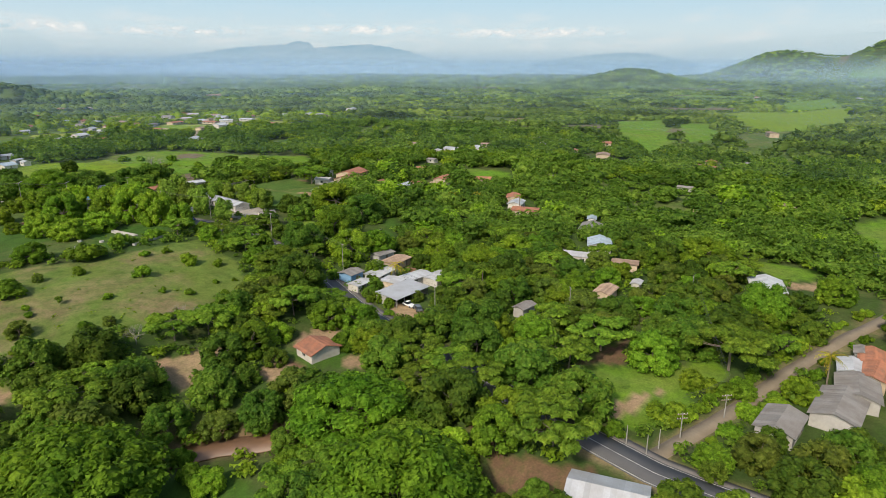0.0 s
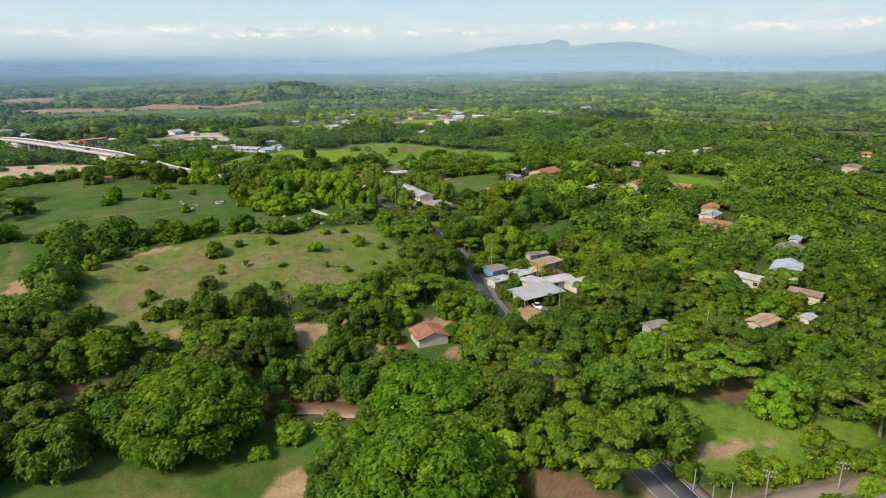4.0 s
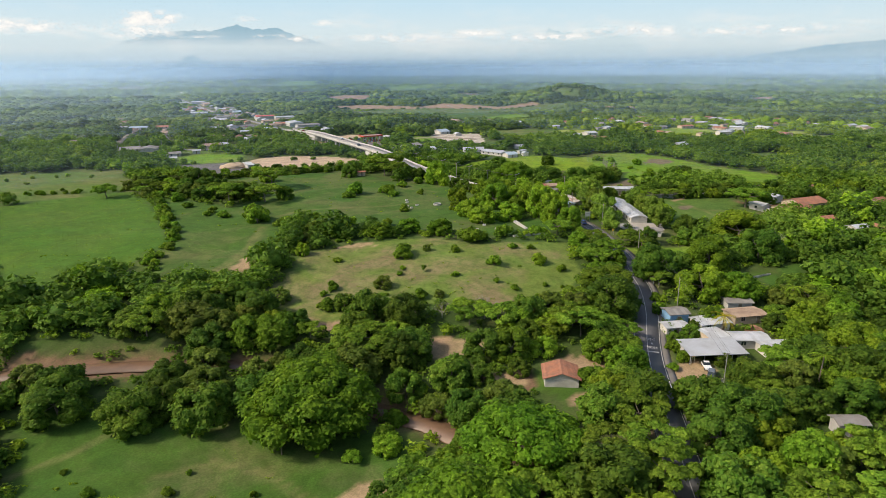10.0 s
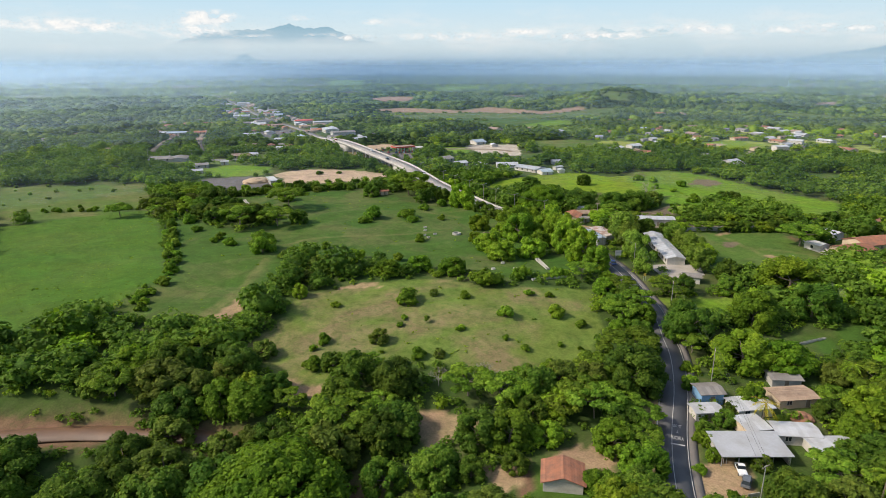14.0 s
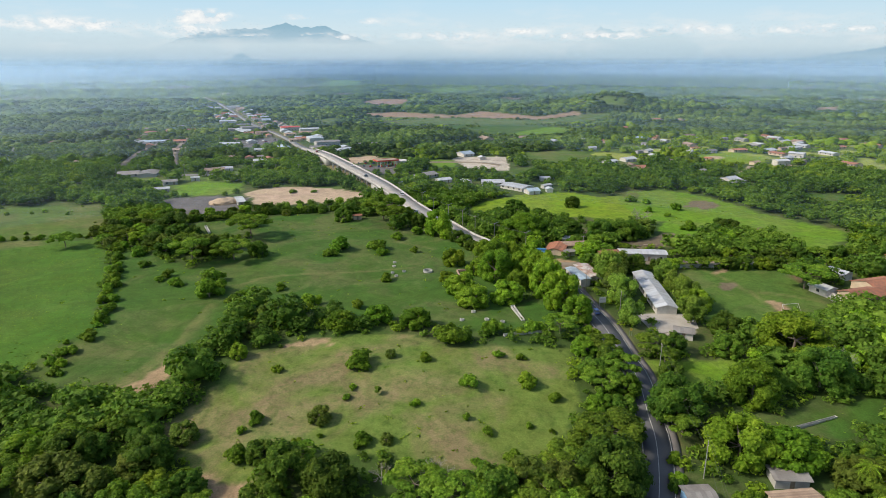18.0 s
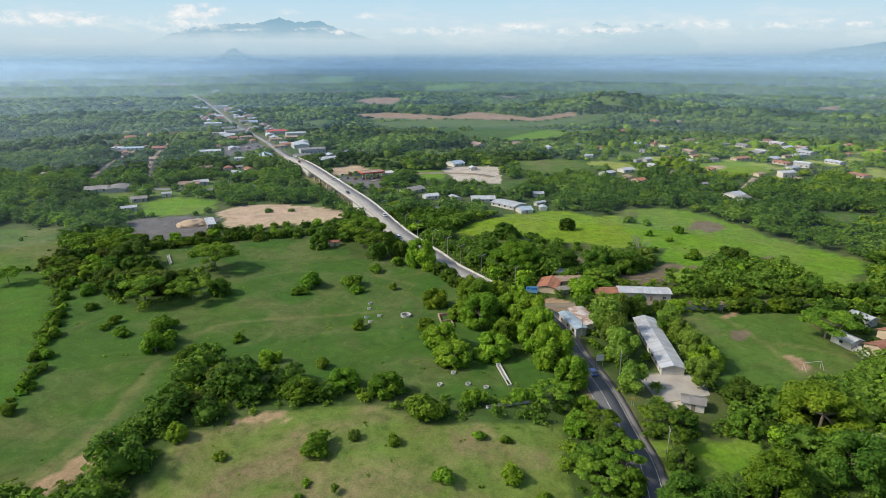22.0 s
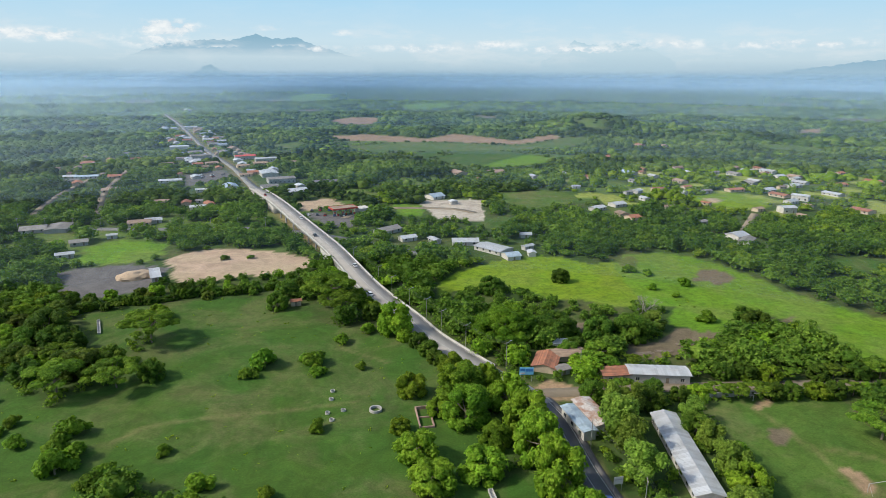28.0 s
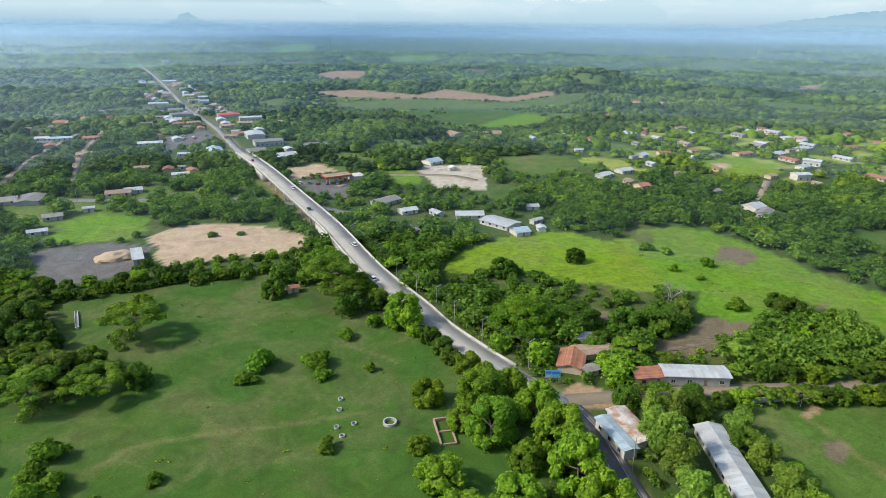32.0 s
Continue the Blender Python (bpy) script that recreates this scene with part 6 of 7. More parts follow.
low = [pad.verts.new((x, y, land_at(x, y) - 0.6)) for x, y in corners]
pad.faces.new(top)
for i in range(4):
    pad.faces.new((top[i], low[i], low[(i + 1) % 4], top[(i + 1) % 4]))
bmesh.ops.recalc_face_normals(pad, faces=pad.faces)
tagged(link("court", pad, surface("court_concrete", (0.40, 0.36, 0.31), (0.27, 0.24, 0.2), 0.9, 3, 0.15)), "bare concrete sports court beside the school", "court", kind="structure")
e = house(65.6, 262.5, 14.0, 3.6, 103, "blue", 3.0, 0.3, "white")
e = house(70.4, 265.5, 14.6, 5.2, 103, "rust", 3.3, 0.4, "white")
e = house(64.0, 301.5, 11.5, 7.5, 70, "orange", 2.1, 1.1, "tan")
e = house(72.5, 307.5, 12.0, 6.0, 8, "tan", 2.1, 0.9, "tan")
e = house(68.2, 296.0, 4.4, 3.6, 20, "grey", 2.0, 0.3, "grey")
e = house(72.0, 316.0, 7, 4.5, -10, "white", 2.6, 0.5, "white")
e = house(84.5, 291.5, 9.0, 6, 4, "orange", 2.8, 0.8, "tan")
e = house(98.8, 290.8, 19, 6.5, -6, "white", 3.2, 0.5, "grey")


# ---- overpass ----
def overpass():
    line = FAR[(FAR[:, 1] > 296) & (FAR[:, 1] < 690)]
    e = empty("overpass", 0, 0, 0)
    tan = np.gradient(line, axis=0)
    tan /= np.linalg.norm(tan, axis=1)[:, None]
    nrm = np.stack([tan[:, 1], -tan[:, 0]], 1)
    ground = land(line[:, 0], line[:, 1])
    up = ground + deck_height(line[:, 0], line[:, 1])
    n = len(line)

    def wall(a, b, top, bottom, lo=0, hi=9999):
        s = (line[:, 1] >= lo) & (line[:, 1] < hi)
        k = int(s.sum())
        rows = [np.column_stack([(line + nrm * o)[s], z[s]]) for o, z in ((a, bottom), (a, top), (b, top), (b, bottom))]
        f = [(r * k + i, r * k + i + 1, ((r + 1) % 4) * k + i + 1, ((r + 1) % 4) * k + i) for r in range(4) for i in range(k - 1)]
        f += [(0, k, 2 * k, 3 * k), (k - 1, 4 * k - 1, 3 * k - 1, 2 * k - 1)]
        return raw_mesh("part", np.concatenate(rows), np.array(f), [CONCRETE])

    for a, b in ((-5.0, -4.65), (4.65, 5.0)):
        new("parapet", wall(a, b, up + 0.95, up - 0.9)).parent = e
    for lo, hi in ((296, 440), (545, 690)):
        new("retaining_wall", wall(-4.7, 4.7, up - 0.1, ground - 1.0, lo, hi)).parent = e
    new("deck", wall(-4.7, 4.7, up + 0.1, up - 0.9, 436, 550)).parent = e
    for k in range(n):
        if 445 < line[k, 1] < 545 and k % 6 == 0:
            for o in (-3.2, 0, 3.2):
                c = line[k] + nrm[k] * o
                bm = bmesh.new()
                tube(bm, (c[0], c[1], ground[k] - 0.5), (c[0], c[1], up[k] - 0.8), 0.5, 0.5, 10)
                part("pier", bm, CONCRETE, e)
    tagged(e, "pale concrete road overpass with parapets and piers", "overpass")


overpass()


# ---- street furniture ----
POLE = surface("grey_pole", (0.30, 0.28, 0.25), (0.2, 0.19, 0.17), 0.9, 4, 0.6)


def utility_pole(x, y, high=9.0, arms=1, rz=0.0, deck=0.0, lamp=False):
    e = empty("utility_pole", x, y, land_at(x, y) + deck, rz)
    bm = bmesh.new()
    tube(bm, (0, 0, -0.3), (0, 0, high), 0.13, 0.08, 8)
    part("pole", bm, POLE, e)
    for k in range(arms):
        z = high - 0.4 - 0.9 * k
        part("crossarm", boxes((-1.0, -0.06, z, 1.0, 0.06, z + 0.13)), WOOD, e)
        for s in (-0.9, -0.35, 0.35, 0.9):
            bm = bmesh.new()
            tube(bm, (s, 0, z + 0.12), (s, 0, z + 0.34), 0.06, 0.04, 6)
            part("insulator", bm, PLASTER["white"], e)
    if lamp:
        bm = bmesh.new()
        tube(bm, (0, 0, high - 0.3), (1.6, 0, high + 0.2), 0.05, 0.04, 6)
        part("lamp_arm", bm, METAL, e)
        part("lamp_head", boxes((1.4, -0.15, high + 0.1, 2.1, 0.15, high + 0.26)), METAL, e)
    tagged(e, "grey concrete utility pole with crossarm" if not lamp else "grey street lamp pole beside the road", "pole", group="poles")


for px, py, hh, arms, rz in ((43.4, 33.1, 5.2, 2, -45), (55.4, 28.5, 5.2, 2, -45), (34.4, 36.1, 4.0, 0, 0), (37.4, 35.0, 4.0, 0, 0), (35.2, 40.1, 4.0, 0, 0), (61.2, 104.6, 9, 1, 30), (47, 149.8, 9, 1, 0),
                             (70.5, 150, 9, 1, 70), (73.5, 190, 9, 1, 80), (72, 226, 9, 1, 80), (66.5, 252, 9, 1, 75), (74.3, 295.5, 9, 1, 0), (82, 75, 9, 1, 40), (112, 52, 8, 1, 10)):
    utility_pole(px, py, hh, arms, rz)
for px, py in ((50, 300), (37.3, 315.9), (29, 330), (23.2, 343.3), (16.1, 355.4), (8, 372), (1.1, 387.5), (-14, 420), (-32, 458), (-50, 500)):
    utility_pole(px, py, 9.5, 1, 30, 0, True)
for px in range(-230, -60, 17):
    utility_pole(px, 494, 9, 1, 0)

CABLE = surface("cable", (0.05, 0.05, 0.05), (0.03, 0.03, 0.03), 0.6, 2, 0.5, relief=0)


def wires(points, high):
    bm = bmesh.new()
    for (ax, ay), (bx, by) in zip(points[:-1], points[1:]):
        for off in (-0.9, 0.35, 0.9):
            last = None
            for k in range(7):
                t = k / 6
                x, y = ax + (bx - ax) * t + off, ay + (by - ay) * t
                z = (land_at(ax, ay) * (1 - t) + land_at(bx, by) * t) + high - 4 * 0.6 * t * (1 - t)
                if last:
                    tube(bm, last, (x, y, z), 0.02, 0.02, 4)
                last = (x, y, z)
    tagged(link("power_line", bm, CABLE), "thin black power cables between poles", "cable")


wires([(61.2, 104.6), (70.5, 150), (73.5, 190), (72, 226), (66.5, 252)], 8.7)
wires([(43.4, 33.1), (55.4, 28.5), (112, 52)], 8.7)
wires([(50, 300), (37.3, 315.9), (29, 330), (23.2, 343.3), (16.1, 355.4), (8, 372), (1.1, 387.5), (-14, 420)], 9.2)


def board(name, x, y, w, h, foot, rz, face, label, bars=()):
    e = empty(name, x, y, land_at(x, y), rz)
    for s in (-0.4, 0.4):
        bm = bmesh.new()
        tube(bm, (s * w, 0.08, -0.3), (s * w, 0.08, foot + h), 0.06, 0.06, 6)
        part("post", bm, METAL, e)
    part("panel", boxes((-w / 2, -0.06, foot, w / 2, 0.02, foot + h)), face, e)
    for x0, z0, x1, z1, m in bars:
        part("bar", boxes((x0 * w, -0.075, foot + z0 * h, x1 * w, -0.062, foot + z1 * h)), m, e)
    tagged(e, label, "sign")


SIGN_BLUE = surface("blue_sign", (0.05, 0.22, 0.55), (0.04, 0.16, 0.4), 0.5, 3, 0.5, relief=0)
SIGN_CYAN = surface("cyan_sign", (0.20, 0.52, 0.72), (0.15, 0.4, 0.6), 0.5, 3, 0.5, relief=0)
board("billboard", 55.3, 290.2, 4.6, 2.6, 2.4, 0, SIGN_CYAN, "blue and white roadside billboard on steel posts", ((-0.45, 0.1, -0.1, 0.3, PLASTER["white"]), (-0.05, 0.45, 0.45, 0.8, SIGN_BLUE), (-0.45, 0.55, -0.1, 0.85, SIGN_BLUE)))
board("sign_board", 68.1, 233.5, 2.4, 2.0, 2.2, 10, PLASTER["white"], "white roadside sign board on two posts", ((-0.4, 0.55, 0.4, 0.7, PLASTER["grey"]),))
board("sign_board", 61.0, 106.6, 2.6, 0.9, 0.6, 12, PLASTER["white"], "low white sign board at a yard entrance", ((-0.4, 0.35, 0.4, 0.6, PLASTER["grey"]),))
board("warning_sign", 60.3, 117.5, 0.8, 0.8, 1.8, 0, YELLOW, "yellow diamond warning sign beside the road")
board("warning_sign", 71.8, 212.0, 0.8, 0.8, 1.8, 0, YELLOW, "yellow diamond warning sign beside the road")


def bus_shelter(x, y, rz):
    e = empty("bus_shelter", x, y, land_at(x, y), rz)
    for sx in (-1.4, 1.4):
        for sy in (-0.8, 0.8):
            part("post", boxes((sx - 0.07, sy - 0.07, -0.3, sx + 0.07, sy + 0.07, 2.4)), METAL, e)
    part("roof", boxes((-1.8, -1.2, 2.4, 1.8, 1.2, 2.52)), ROOF["white"], e)
    part("bench", boxes((-1.2, 0.3, 0.4, 1.2, 0.7, 0.48)), WOOD, e)
    tagged(e, "small open roadside shelter with a pale flat roof", "shelter")


bus_shelter(70.4, 167, 85)


def car(x, y, rz, paint, lift=0.0, pickup=False, label="small white car"):
    e = empty("car", x, y, land_at(x, y) + lift + 0.02, rz)
    bm = boxes((-2.1, -0.85, 0.35, 2.1, 0.85, 0.85))
    bmesh.ops.bevel(bm, geom=bm.edges[:], offset=0.12, segments=2, affect="EDGES")
    part("body", bm, paint, e)
    bm = bmesh.new()
    x0, x1 = (-0.3, 1.0) if pickup else (-1.6, 1.0)
    v = [bm.verts.new(c) for c in ((x0, -0.8, 0.84), (x1 + 0.5, -0.8, 0.84), (x1 + 0.5, 0.8, 0.84), (x0, 0.8, 0.84), (x0 + 0.3, -0.65, 1.45), (x1 - 0.2, -0.65, 1.45), (x1 - 0.2, 0.65, 1.45), (x0 + 0.3, 0.65, 1.45))]
    for f in ((0, 3, 2, 1), (0, 1, 5, 4), (1, 2, 6, 5), (2, 3, 7, 6), (3, 0, 4, 7), (4, 5, 6, 7)):
        bm.faces.new([v[i] for i in f])
    part("cabin", bm, GLASS, e, "dark glass cabin")
    part("cabin_roof", boxes((x0 + 0.28, -0.66, 1.452, x1 - 0.18, 0.66, 1.50)), paint, e)
    for sx in (-1.3, 1.3):
        for sy in (-0.8, 0.8):
            bm = bmesh.new()
            tube(bm, (sx, sy - 0.1, 0.32), (sx, sy + 0.1, 0.32), 0.32, 0.32, 10)
            part("wheel", bm, CABLE, e)
    tagged(e, label, "car", group="cars")
    return e


CAR_WHITE = surface("white_car_paint", (0.78, 0.78, 0.77), (0.68, 0.68, 0.67), 0.25, 2, 0.5, relief=0)
CAR_GREY = surface("grey_car_paint", (0.18, 0.19, 0.20), (0.12, 0.13, 0.14), 0.25, 2, 0.5, 0.3, relief=0)
CAR_BLUE = surface("blue_car_paint", (0.06, 0.10, 0.25), (0.04, 0.07, 0.18), 0.25, 2, 0.5, relief=0)
CAR_RED = surface("red_car_paint", (0.4, 0.04, 0.03), (0.3, 0.03, 0.03), 0.25, 2, 0.5, relief=0)
car(62.5, 115.0, 80, CAR_WHITE, 0, True, "white pickup parked in the dirt yard")
car(61.8, 111.2, 60, CAR_GREY, 0, False, "dark grey car parked in the dirt yard")
car(-1.5, 368, 116, CAR_WHITE, deck_height(0, 368) + 0.12, False, "white car on the overpass")
car(6.3, 349, 116, CAR_WHITE, deck_height(0, 349) + 0.12, False, "white car on the overpass")
car(65.0, 229.0, 95, CAR_BLUE, 0.1, False, "dark blue car on the asphalt road")
for ty, side, paint, words in ((402, 2.2, CAR_WHITE, "white"), (455, -2.2, CAR_GREY, "dark grey"), (500, 2.2, CAR_WHITE, "white"), (585, -2.2, CAR_RED, "red")):
    tx = float(np.interp(ty, FAR[:, 1], FAR[:, 0])) + side
    car(tx, ty, 114, paint, float(deck_height(0, ty)) + 0.12, False, words + " car driving along the pale overpass road")
for tx, ty in ((-192, 722), (-186, 730), (-181, 718), (-176, 735), (-198, 735)):
    car(tx, ty, 60, (CAR_WHITE, CAR_GREY, CAR_RED)[int(tx) % 3], 0, tx % 2 == 0, "car parked on the dark yard in town")
rr = np.random.RandomState(3)
for k in range(10):
    car(-58 + 6.2 * (k % 5) + rr.uniform(-0.5, 0.5), 538 + 16 * (k // 5) + rr.uniform(-1, 1), 90 + rr.uniform(-8, 8), (CAR_WHITE, CAR_GREY, CAR_RED, CAR_BLUE)[k % 4], 0, k % 3 == 0, "car parked at the fuel station")


def fuel_station():
    e = empty("fuel_station", -34, 542, land_at(-34, 542), 28)
    part("canopy", boxes((-9, -5, 4.6, 9, 5, 5.4)), ROOF["tan"], e)
    part("fascia", boxes((-9.15, -5.15, 4.5, 9.15, -5.0, 5.6), (-9.15, 5.0, 4.5, 9.15, 5.15, 5.6), (-9.15, -5, 4.5, -9.0, 5, 5.6), (9.0, -5, 4.5, 9.15, 5, 5.6)), ROOF["red"], e, "red fascia band")
    for sx in (-6, 0, 6):
        for sy in (-3, 3):
            part("post", boxes((sx - 0.2, sy - 0.2, -0.5, sx + 0.2, sy + 0.2, 4.6)), CONCRETE, e)
            part("fuel_pump", boxes((sx + 0.6, sy - 0.4, 0, sx + 1.4, sy + 0.4, 1.6)), ROOF["red"], e)
    part("shop", boxes((10.5, -5, -0.5, 19, 5, 3.8)), PLASTER["white"], e)
    tagged(e, "fuel station with a red-edged canopy and shop", "fuel station")


fuel_station()


# ---- pasture things ----
def trough(x, y, length, rz, label, k=1.0):
    e = empty("concrete_trough", x, y, land_at(x, y), rz)
    part("side", boxes((-length / 2, -0.6 * k, -0.2, length / 2, -0.45 * k, 0.7)), CONCRETE, e)
    part("side", boxes((-length / 2, 0.45 * k, -0.2, length / 2, 0.6 * k, 0.7)), CONCRETE, e)
    part("end", boxes((-length / 2, -0.44 * k, -0.2, -length / 2 + 0.15, 0.44 * k, 0.7)), CONCRETE, e)
    part("end", boxes((length / 2 - 0.15, -0.44 * k, -0.2, length / 2, 0.44 * k, 0.7)), CONCRETE, e)
    part("floor", boxes((-length / 2 + 0.15, -0.44 * k, -0.1, length / 2 - 0.15, 0.44 * k, 0.12)), PLASTER["grey"], e)
    tagged(e, label, "trough")


trough(38.7, 228, 13, 100, "long pale concrete cattle trough on grass")
trough(39.5, 211.4, 15, 18, "long pale concrete cattle trough on grass")
trough(100.5, 167.4, 24, 21, "long pale concrete channel across the clearing", 0.55)
trough(-105.5, 339, 15, 117, "weathered concrete trough on the pasture")


def ring(x, y, r, h, label, name="concrete_ring"):
    bm = bmesh.new()
    n = 18
    rows = [[bm.verts.new((rr * math.cos(2 * math.pi * k / n), rr * math.sin(2 * math.pi * k / n), z)) for k in range(n)] for rr, z in ((r, -0.2), (r, h), (r * 0.78, h), (r * 0.78, -0.2))]
    for a in range(3):
        for k in range(n):
            bm.faces.new((rows[a][k], rows[a][(k + 1) % n], rows[a + 1][(k + 1) % n], rows[a + 1][k]))
    ob = link(name, bm, CONCRETE)
    ob.matrix_basis = pose(x, y, land_at(x, y))
    tagged(ob, label, "ring", group="concrete rings")


for px, py in ((-6.8, 285), (-6.6, 279.9), (-6.6, 271.9), (-2.1, 273.1), (-4.8, 267.9), (-7.8, 264.8), (20, 222), (28, 222), (33, 220), (24, 229)):
    ring(px, py, 0.75, 0.55, "pale concrete feeding ring on the pasture")
ring(7.5, 272.9, 1.9, 0.8, "round stone well rim in the pasture", "well")


def foundation():
    e = empty("ruin", 22, 268.5, land_at(22, 268.5), 8)
    for b in ((-2.2, -5.5, -0.3, -1.8, 5.5, 0.8), (1.8, -5.5, -0.3, 2.2, 5.5, 0.6), (-1.8, -5.5, -0.3, 1.8, -5.1, 0.5), (-1.8, 5.1, -0.3, 1.8, 5.5, 0.9), (-1.8, 0, -0.3, 1.8, 0.4, 0.4)):
        part("wall_stub", boxes(b), STONE, e)
    tagged(e, "low reddish ruined foundation walls under trees", "ruin")


foundation()


def heap(name, x, y, rx, ry, h, material, label):
    bm = bmesh.new()
    bmesh.ops.create_icosphere(bm, subdivisions=3, radius=1.0)
    for v in bm.verts:
        q = noise.noise(v.co * 2.3) * 0.16 + noise.noise(v.co * 6) * 0.05
        v.co = Vector((v.co.x * rx * (1 + q), v.co.y * ry * (1 + q), max(-0.2, v.co.z * h * (1 + 2 * q))))
    ob = link(name, bm, material)
    ob.matrix_basis = pose(x, y, land_at(x, y), 0, 0, 30)
    tagged(ob, label, "heap")


heap("earth_mound", -118.5, 402, 9, 6, 3.2, surface("tan_earth", (0.46, 0.34, 0.22), (0.36, 0.26, 0.17), 0.95, 3, 0.3, relief=0.05), "tan earth heap on a dark gravel lot")
heap("earth_mound", 84.5, 133.5, 3.4, 2.6, 1.5, surface("red_earth", (0.34, 0.16, 0.09), (0.22, 0.11, 0.065), 0.95, 3, 0.4, relief=0.05), "red earth mound in the yard between roofs")
e = house(-108.5, 401, 4, 16, 25, "white", 2.6, 0.3, "grey")


def log_pile(x, y, length, count, rz):
    e = empty("log_pile", x, y, land_at(x, y), rz)
    rng = np.random.RandomState(int(x + y))
    for k in range(count):
        bm = bmesh.new()
        off = rng.uniform(-0.6, 0.6)
        tube(bm, (-length / 2 + off, k * 0.42, 0.16), (length / 2 + off, k * 0.42 + rng.uniform(-0.2, 0.2), 0.16), 0.19, 0.15, 7)
        part("log", bm, WOOD, e)
    tagged(e, "row of weathered logs lying on bare earth", "logs", group="log piles")


log_pile(101, 309, 7, 5, 8)
log_pile(109, 311, 6, 4, -4)
log_pile(118, 317, 5, 4, 12)


# ---- playing field ----
def goal(x, y, rz):
    e = empty("goal", x, y, land_at(x, y), rz)
    for s in (-3, 3):
        bm = bmesh.new()
        tube(bm, (s, 0, -0.2), (s, 0, 2.4), 0.07, 0.07, 6)
        part("post", bm, PLASTER["white"], e)
        bm = bmesh.new()
        tube(bm, (s, 0, 2.4), (s, 1.6, 0), 0.05, 0.05, 5)
        part("stay", bm, PLASTER["white"], e)
    bm = bmesh.new()
    tube(bm, (-3, 0, 2.4), (3, 0, 2.4), 0.07, 0.07, 6)
    part("crossbar", bm, PLASTER["white"], e)
    tagged(e, "white metal football goal frame", "goal", group="goals")


goal(126.3, 276.4, 8)
goal(131.4, 232.4, 190)


def bleachers():
    e = empty("bleachers", 151, 247, land_at(151, 247), 88)
    for k in range(4):
        part("step", boxes((-11, -k * 0.7 - 0.7, -0.3, 11, -k * 0.7, 0.4 + 0.4 * k)), PLASTER["white"] if k % 2 else CONCRETE, e)
    tagged(e, "long pale concrete spectator steps beside the playing field", "bleachers")


bleachers()


def boundary(points, h, material, label):
    line = dense(np.array(points, float), 4.0)
    bm = bmesh.new()
    for a, b in zip(line[:-1], line[1:]):
        za, zb = land_at(*a), land_at(*b)
        u = Vector((*(b - a), 0)).normalized()
        w = Vector((-u.y, u.x, 0)) * 0.1
        c = [Vector((*p, z)) + s * w for p, z in ((a, za), (b, zb)) for s in (-1, 1)]
        low, top = [bm.verts.new(q - Vector((0, 0, 0.3))) for q in c], [bm.verts.new(q + Vector((0, 0, h))) for q in c]
        for i, j in ((0, 2), (2, 3), (3, 1), (1, 0)):
            bm.faces.new((low[i], low[j], top[j], top[i]))
        bm.faces.new((top[0], top[2], top[3], top[1]))
    bmesh.ops.recalc_face_normals(bm, faces=bm.faces)
    tagged(link("boundary_wall", bm, material), label, "wall", kind="structure")


boundary([(110, 278), (125, 279), (141, 280.4), (155, 281)], 1.8, CONCRETE, "low grey block wall behind the playing field")


# ---- road lettering ----
def lettering(text, x, y, rz, size):
    c = bpy.data.curves.new("road_lettering", "FONT")
    c.body, c.size, c.align_x, c.extrude = text, 1.0, "CENTER", 0.004
    c.materials.append(PAINT)
    ob = new("road_lettering", c)
    ob.matrix_basis = pose(x, y, land_at(x, y) + 0.125, math.degrees(math.atan(0.06)), 0, rz) @ Matrix.Diagonal((size[0], size[1], 1, 1))
    tagged(ob, "white painted road lettering", "marking", kind="structure")


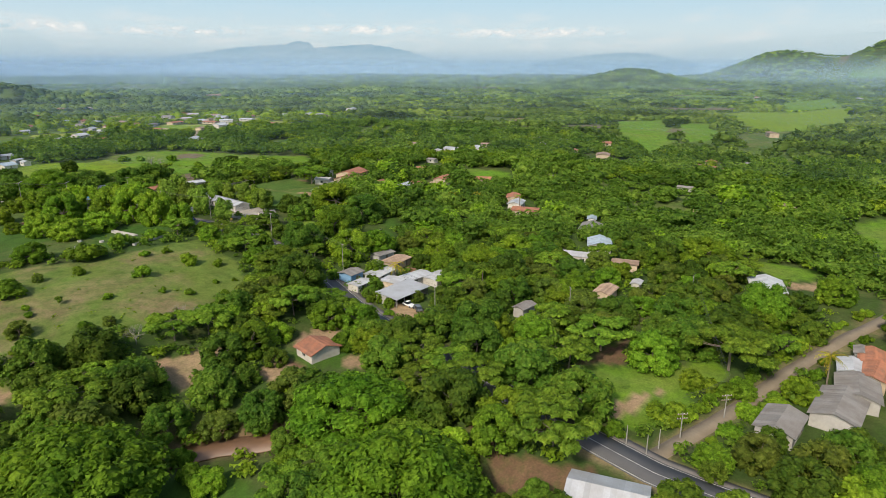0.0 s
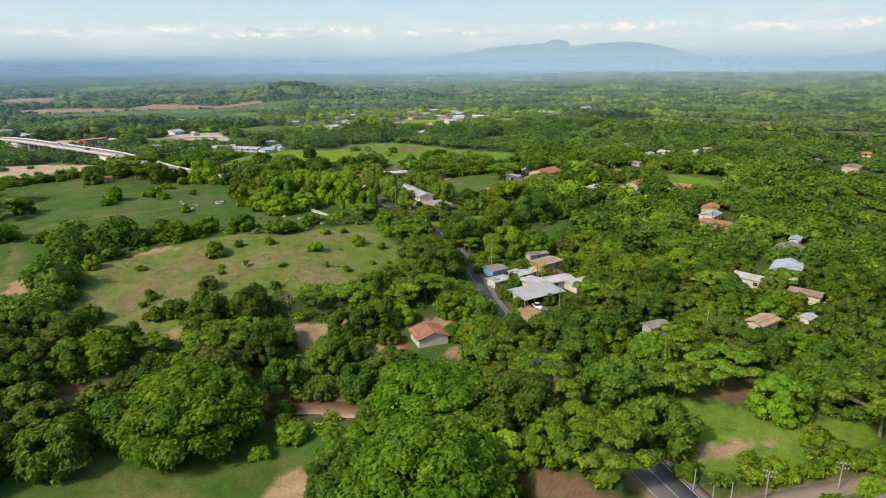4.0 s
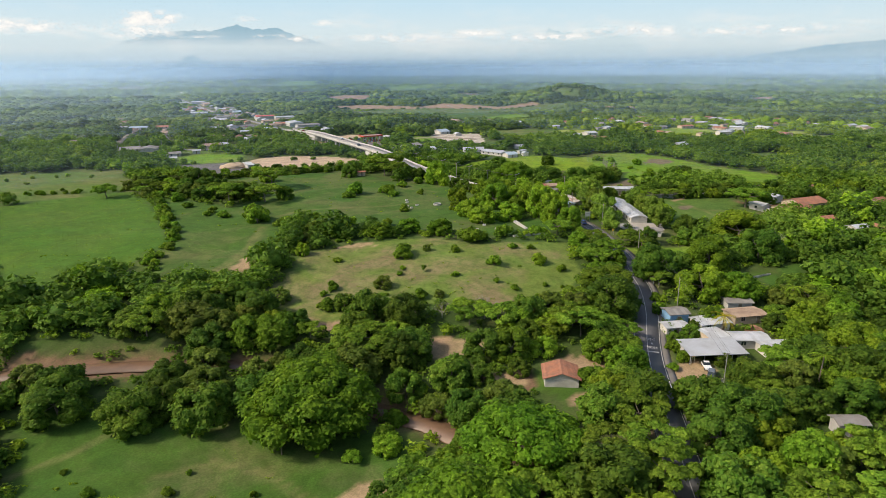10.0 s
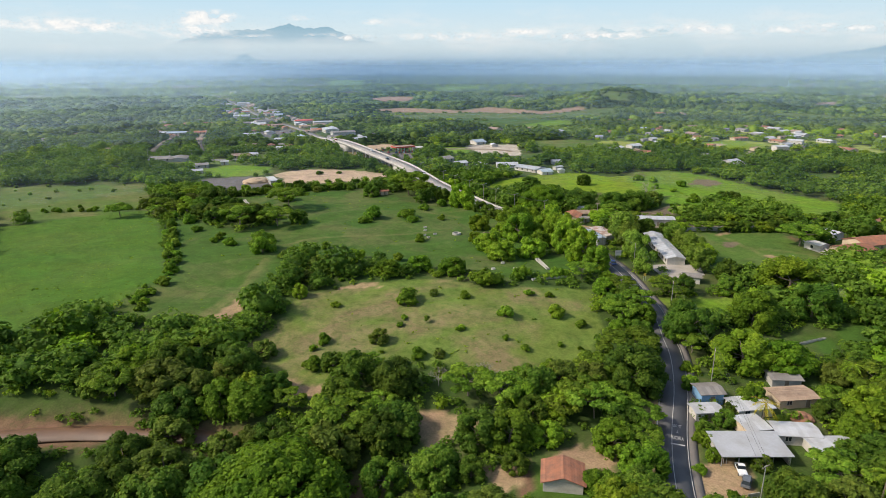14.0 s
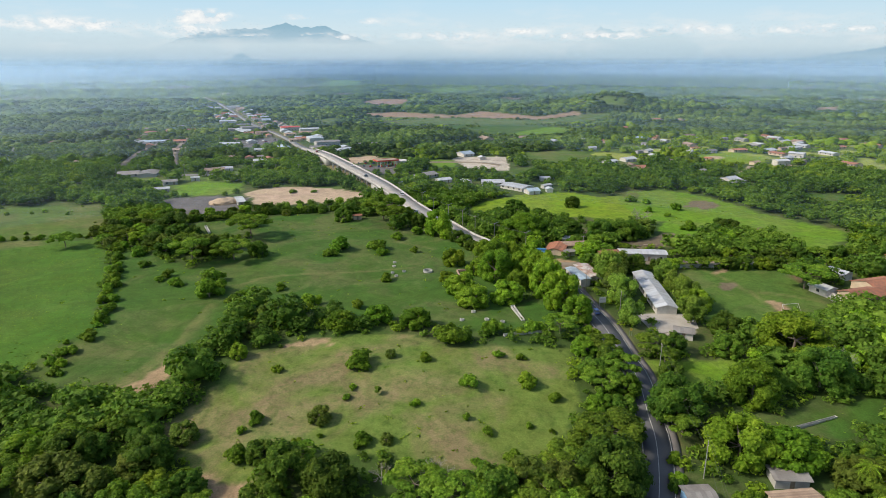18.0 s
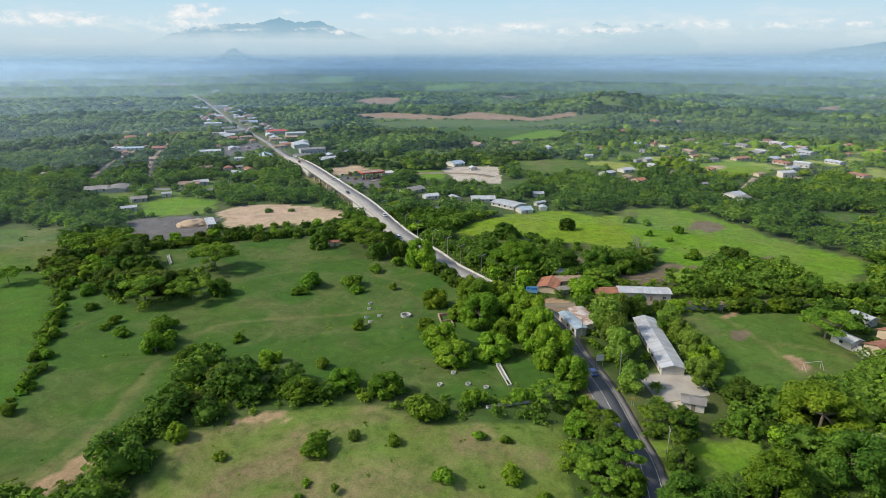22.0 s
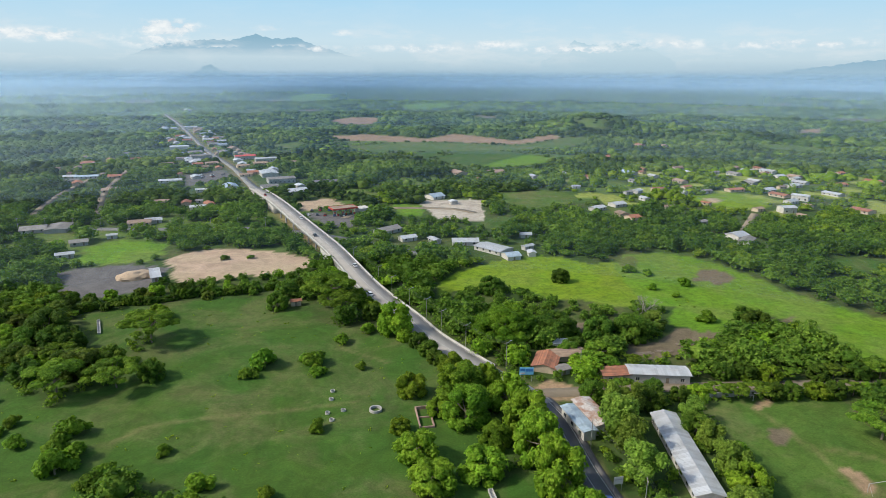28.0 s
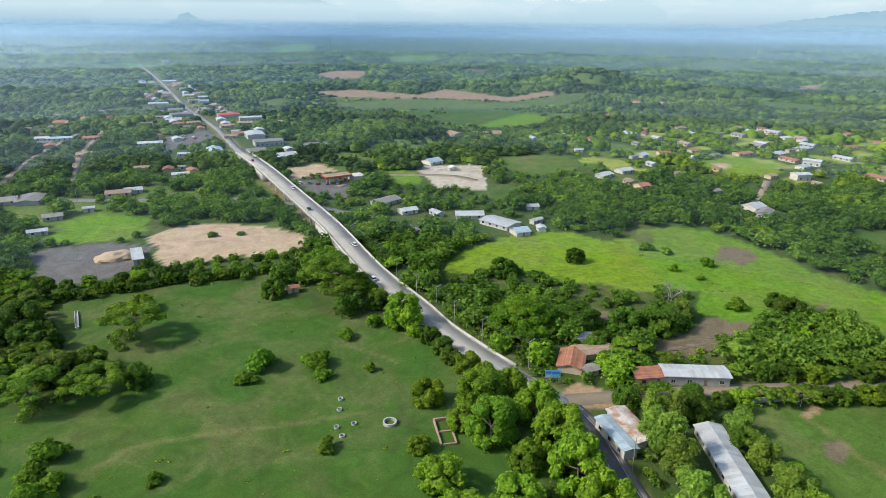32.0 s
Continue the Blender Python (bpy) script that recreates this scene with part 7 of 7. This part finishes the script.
lettering("200 MT", 55.0, 130.4, -20, (0.60, 1.7))
lettering("A", 54.3, 128.2, -20, (0.7, 1.7))
lettering("ESCUELA", 53.6, 125.9, -20, (0.58, 1.7))
stop = boxes((-1.45, -0.2, -0.02, 1.45, 0.2, 0.004))
stop_line = link("stop_line", stop, PAINT)
stop_line.matrix_basis = pose(53.0, 124.2, land_at(53.0, 124.2) + 0.125, math.degrees(math.atan(0.06)), 0, -20)
tagged(stop_line, "white painted bar across a lane", "marking", kind="structure")



# ---- palms ----
def palm(x, y, high, kind="palm"):
    e = empty("palm_tree", x, y, land_at(x, y))
    rng = np.random.RandomState(int(x * 3 + y))
    bm = bmesh.new()
    tube(bm, (0, 0, -0.3), (0.3, 0.1, high * 0.5), 0.20, 0.16)
    tube(bm, (0.3, 0.1, high * 0.5), (0.5, 0.2, high), 0.16, 0.13)
    part("trunk", bm, BARK, e)
    for k in range(18):
        a, tilt = 2 * math.pi * k / 18 + rng.uniform(-0.15, 0.15), rng.uniform(-0.2, 0.9)
        bm = bmesh.new()
        pts, length = [], rng.uniform(2.6, 3.4)
        for j in range(8):
            t = j / 7
            r = length * t
            pts.append(Vector((0.5 + math.cos(a) * r * math.cos(tilt * (1 - t)), 0.2 + math.sin(a) * r * math.cos(tilt * (1 - t)), high + math.sin(tilt) * r - 1.1 * t * t * length * 0.6)))
        side = Vector((-math.sin(a), math.cos(a), 0))
        for j in range(7):
            w = 0.55 * math.sin(math.pi * min(1, (j + 0.7) / 7.5))
            for s in (-1, 1):
                for q in range(2):
                    p0, p1 = pts[j].lerp(pts[j + 1], q * 0.5), pts[j].lerp(pts[j + 1], q * 0.5 + 0.36)
                    tip = (p0 + p1) / 2 + side * s * w + (pts[j + 1] - pts[j]) * 0.5 - Vector((0, 0, 0.22))
                    bm.faces.new([bm.verts.new(c) for c in (p0, p1, tip)])
        part("frond", bm, LEAF[kind], e)
    tagged(e, "coconut palm with arching %s fronds" % ("yellowed" if kind == "palm" else "green"), "palm", group="palms")


palm(73.5, 130, 6.5)
palm(83, 104, 7.5, "light")
palm(101, 144, 8, "light")
palm(81.5, 14.5, 7.0)
palm(170, 165, 7)
palm(160, 172, 7)
palm(181, 150, 7, "light")
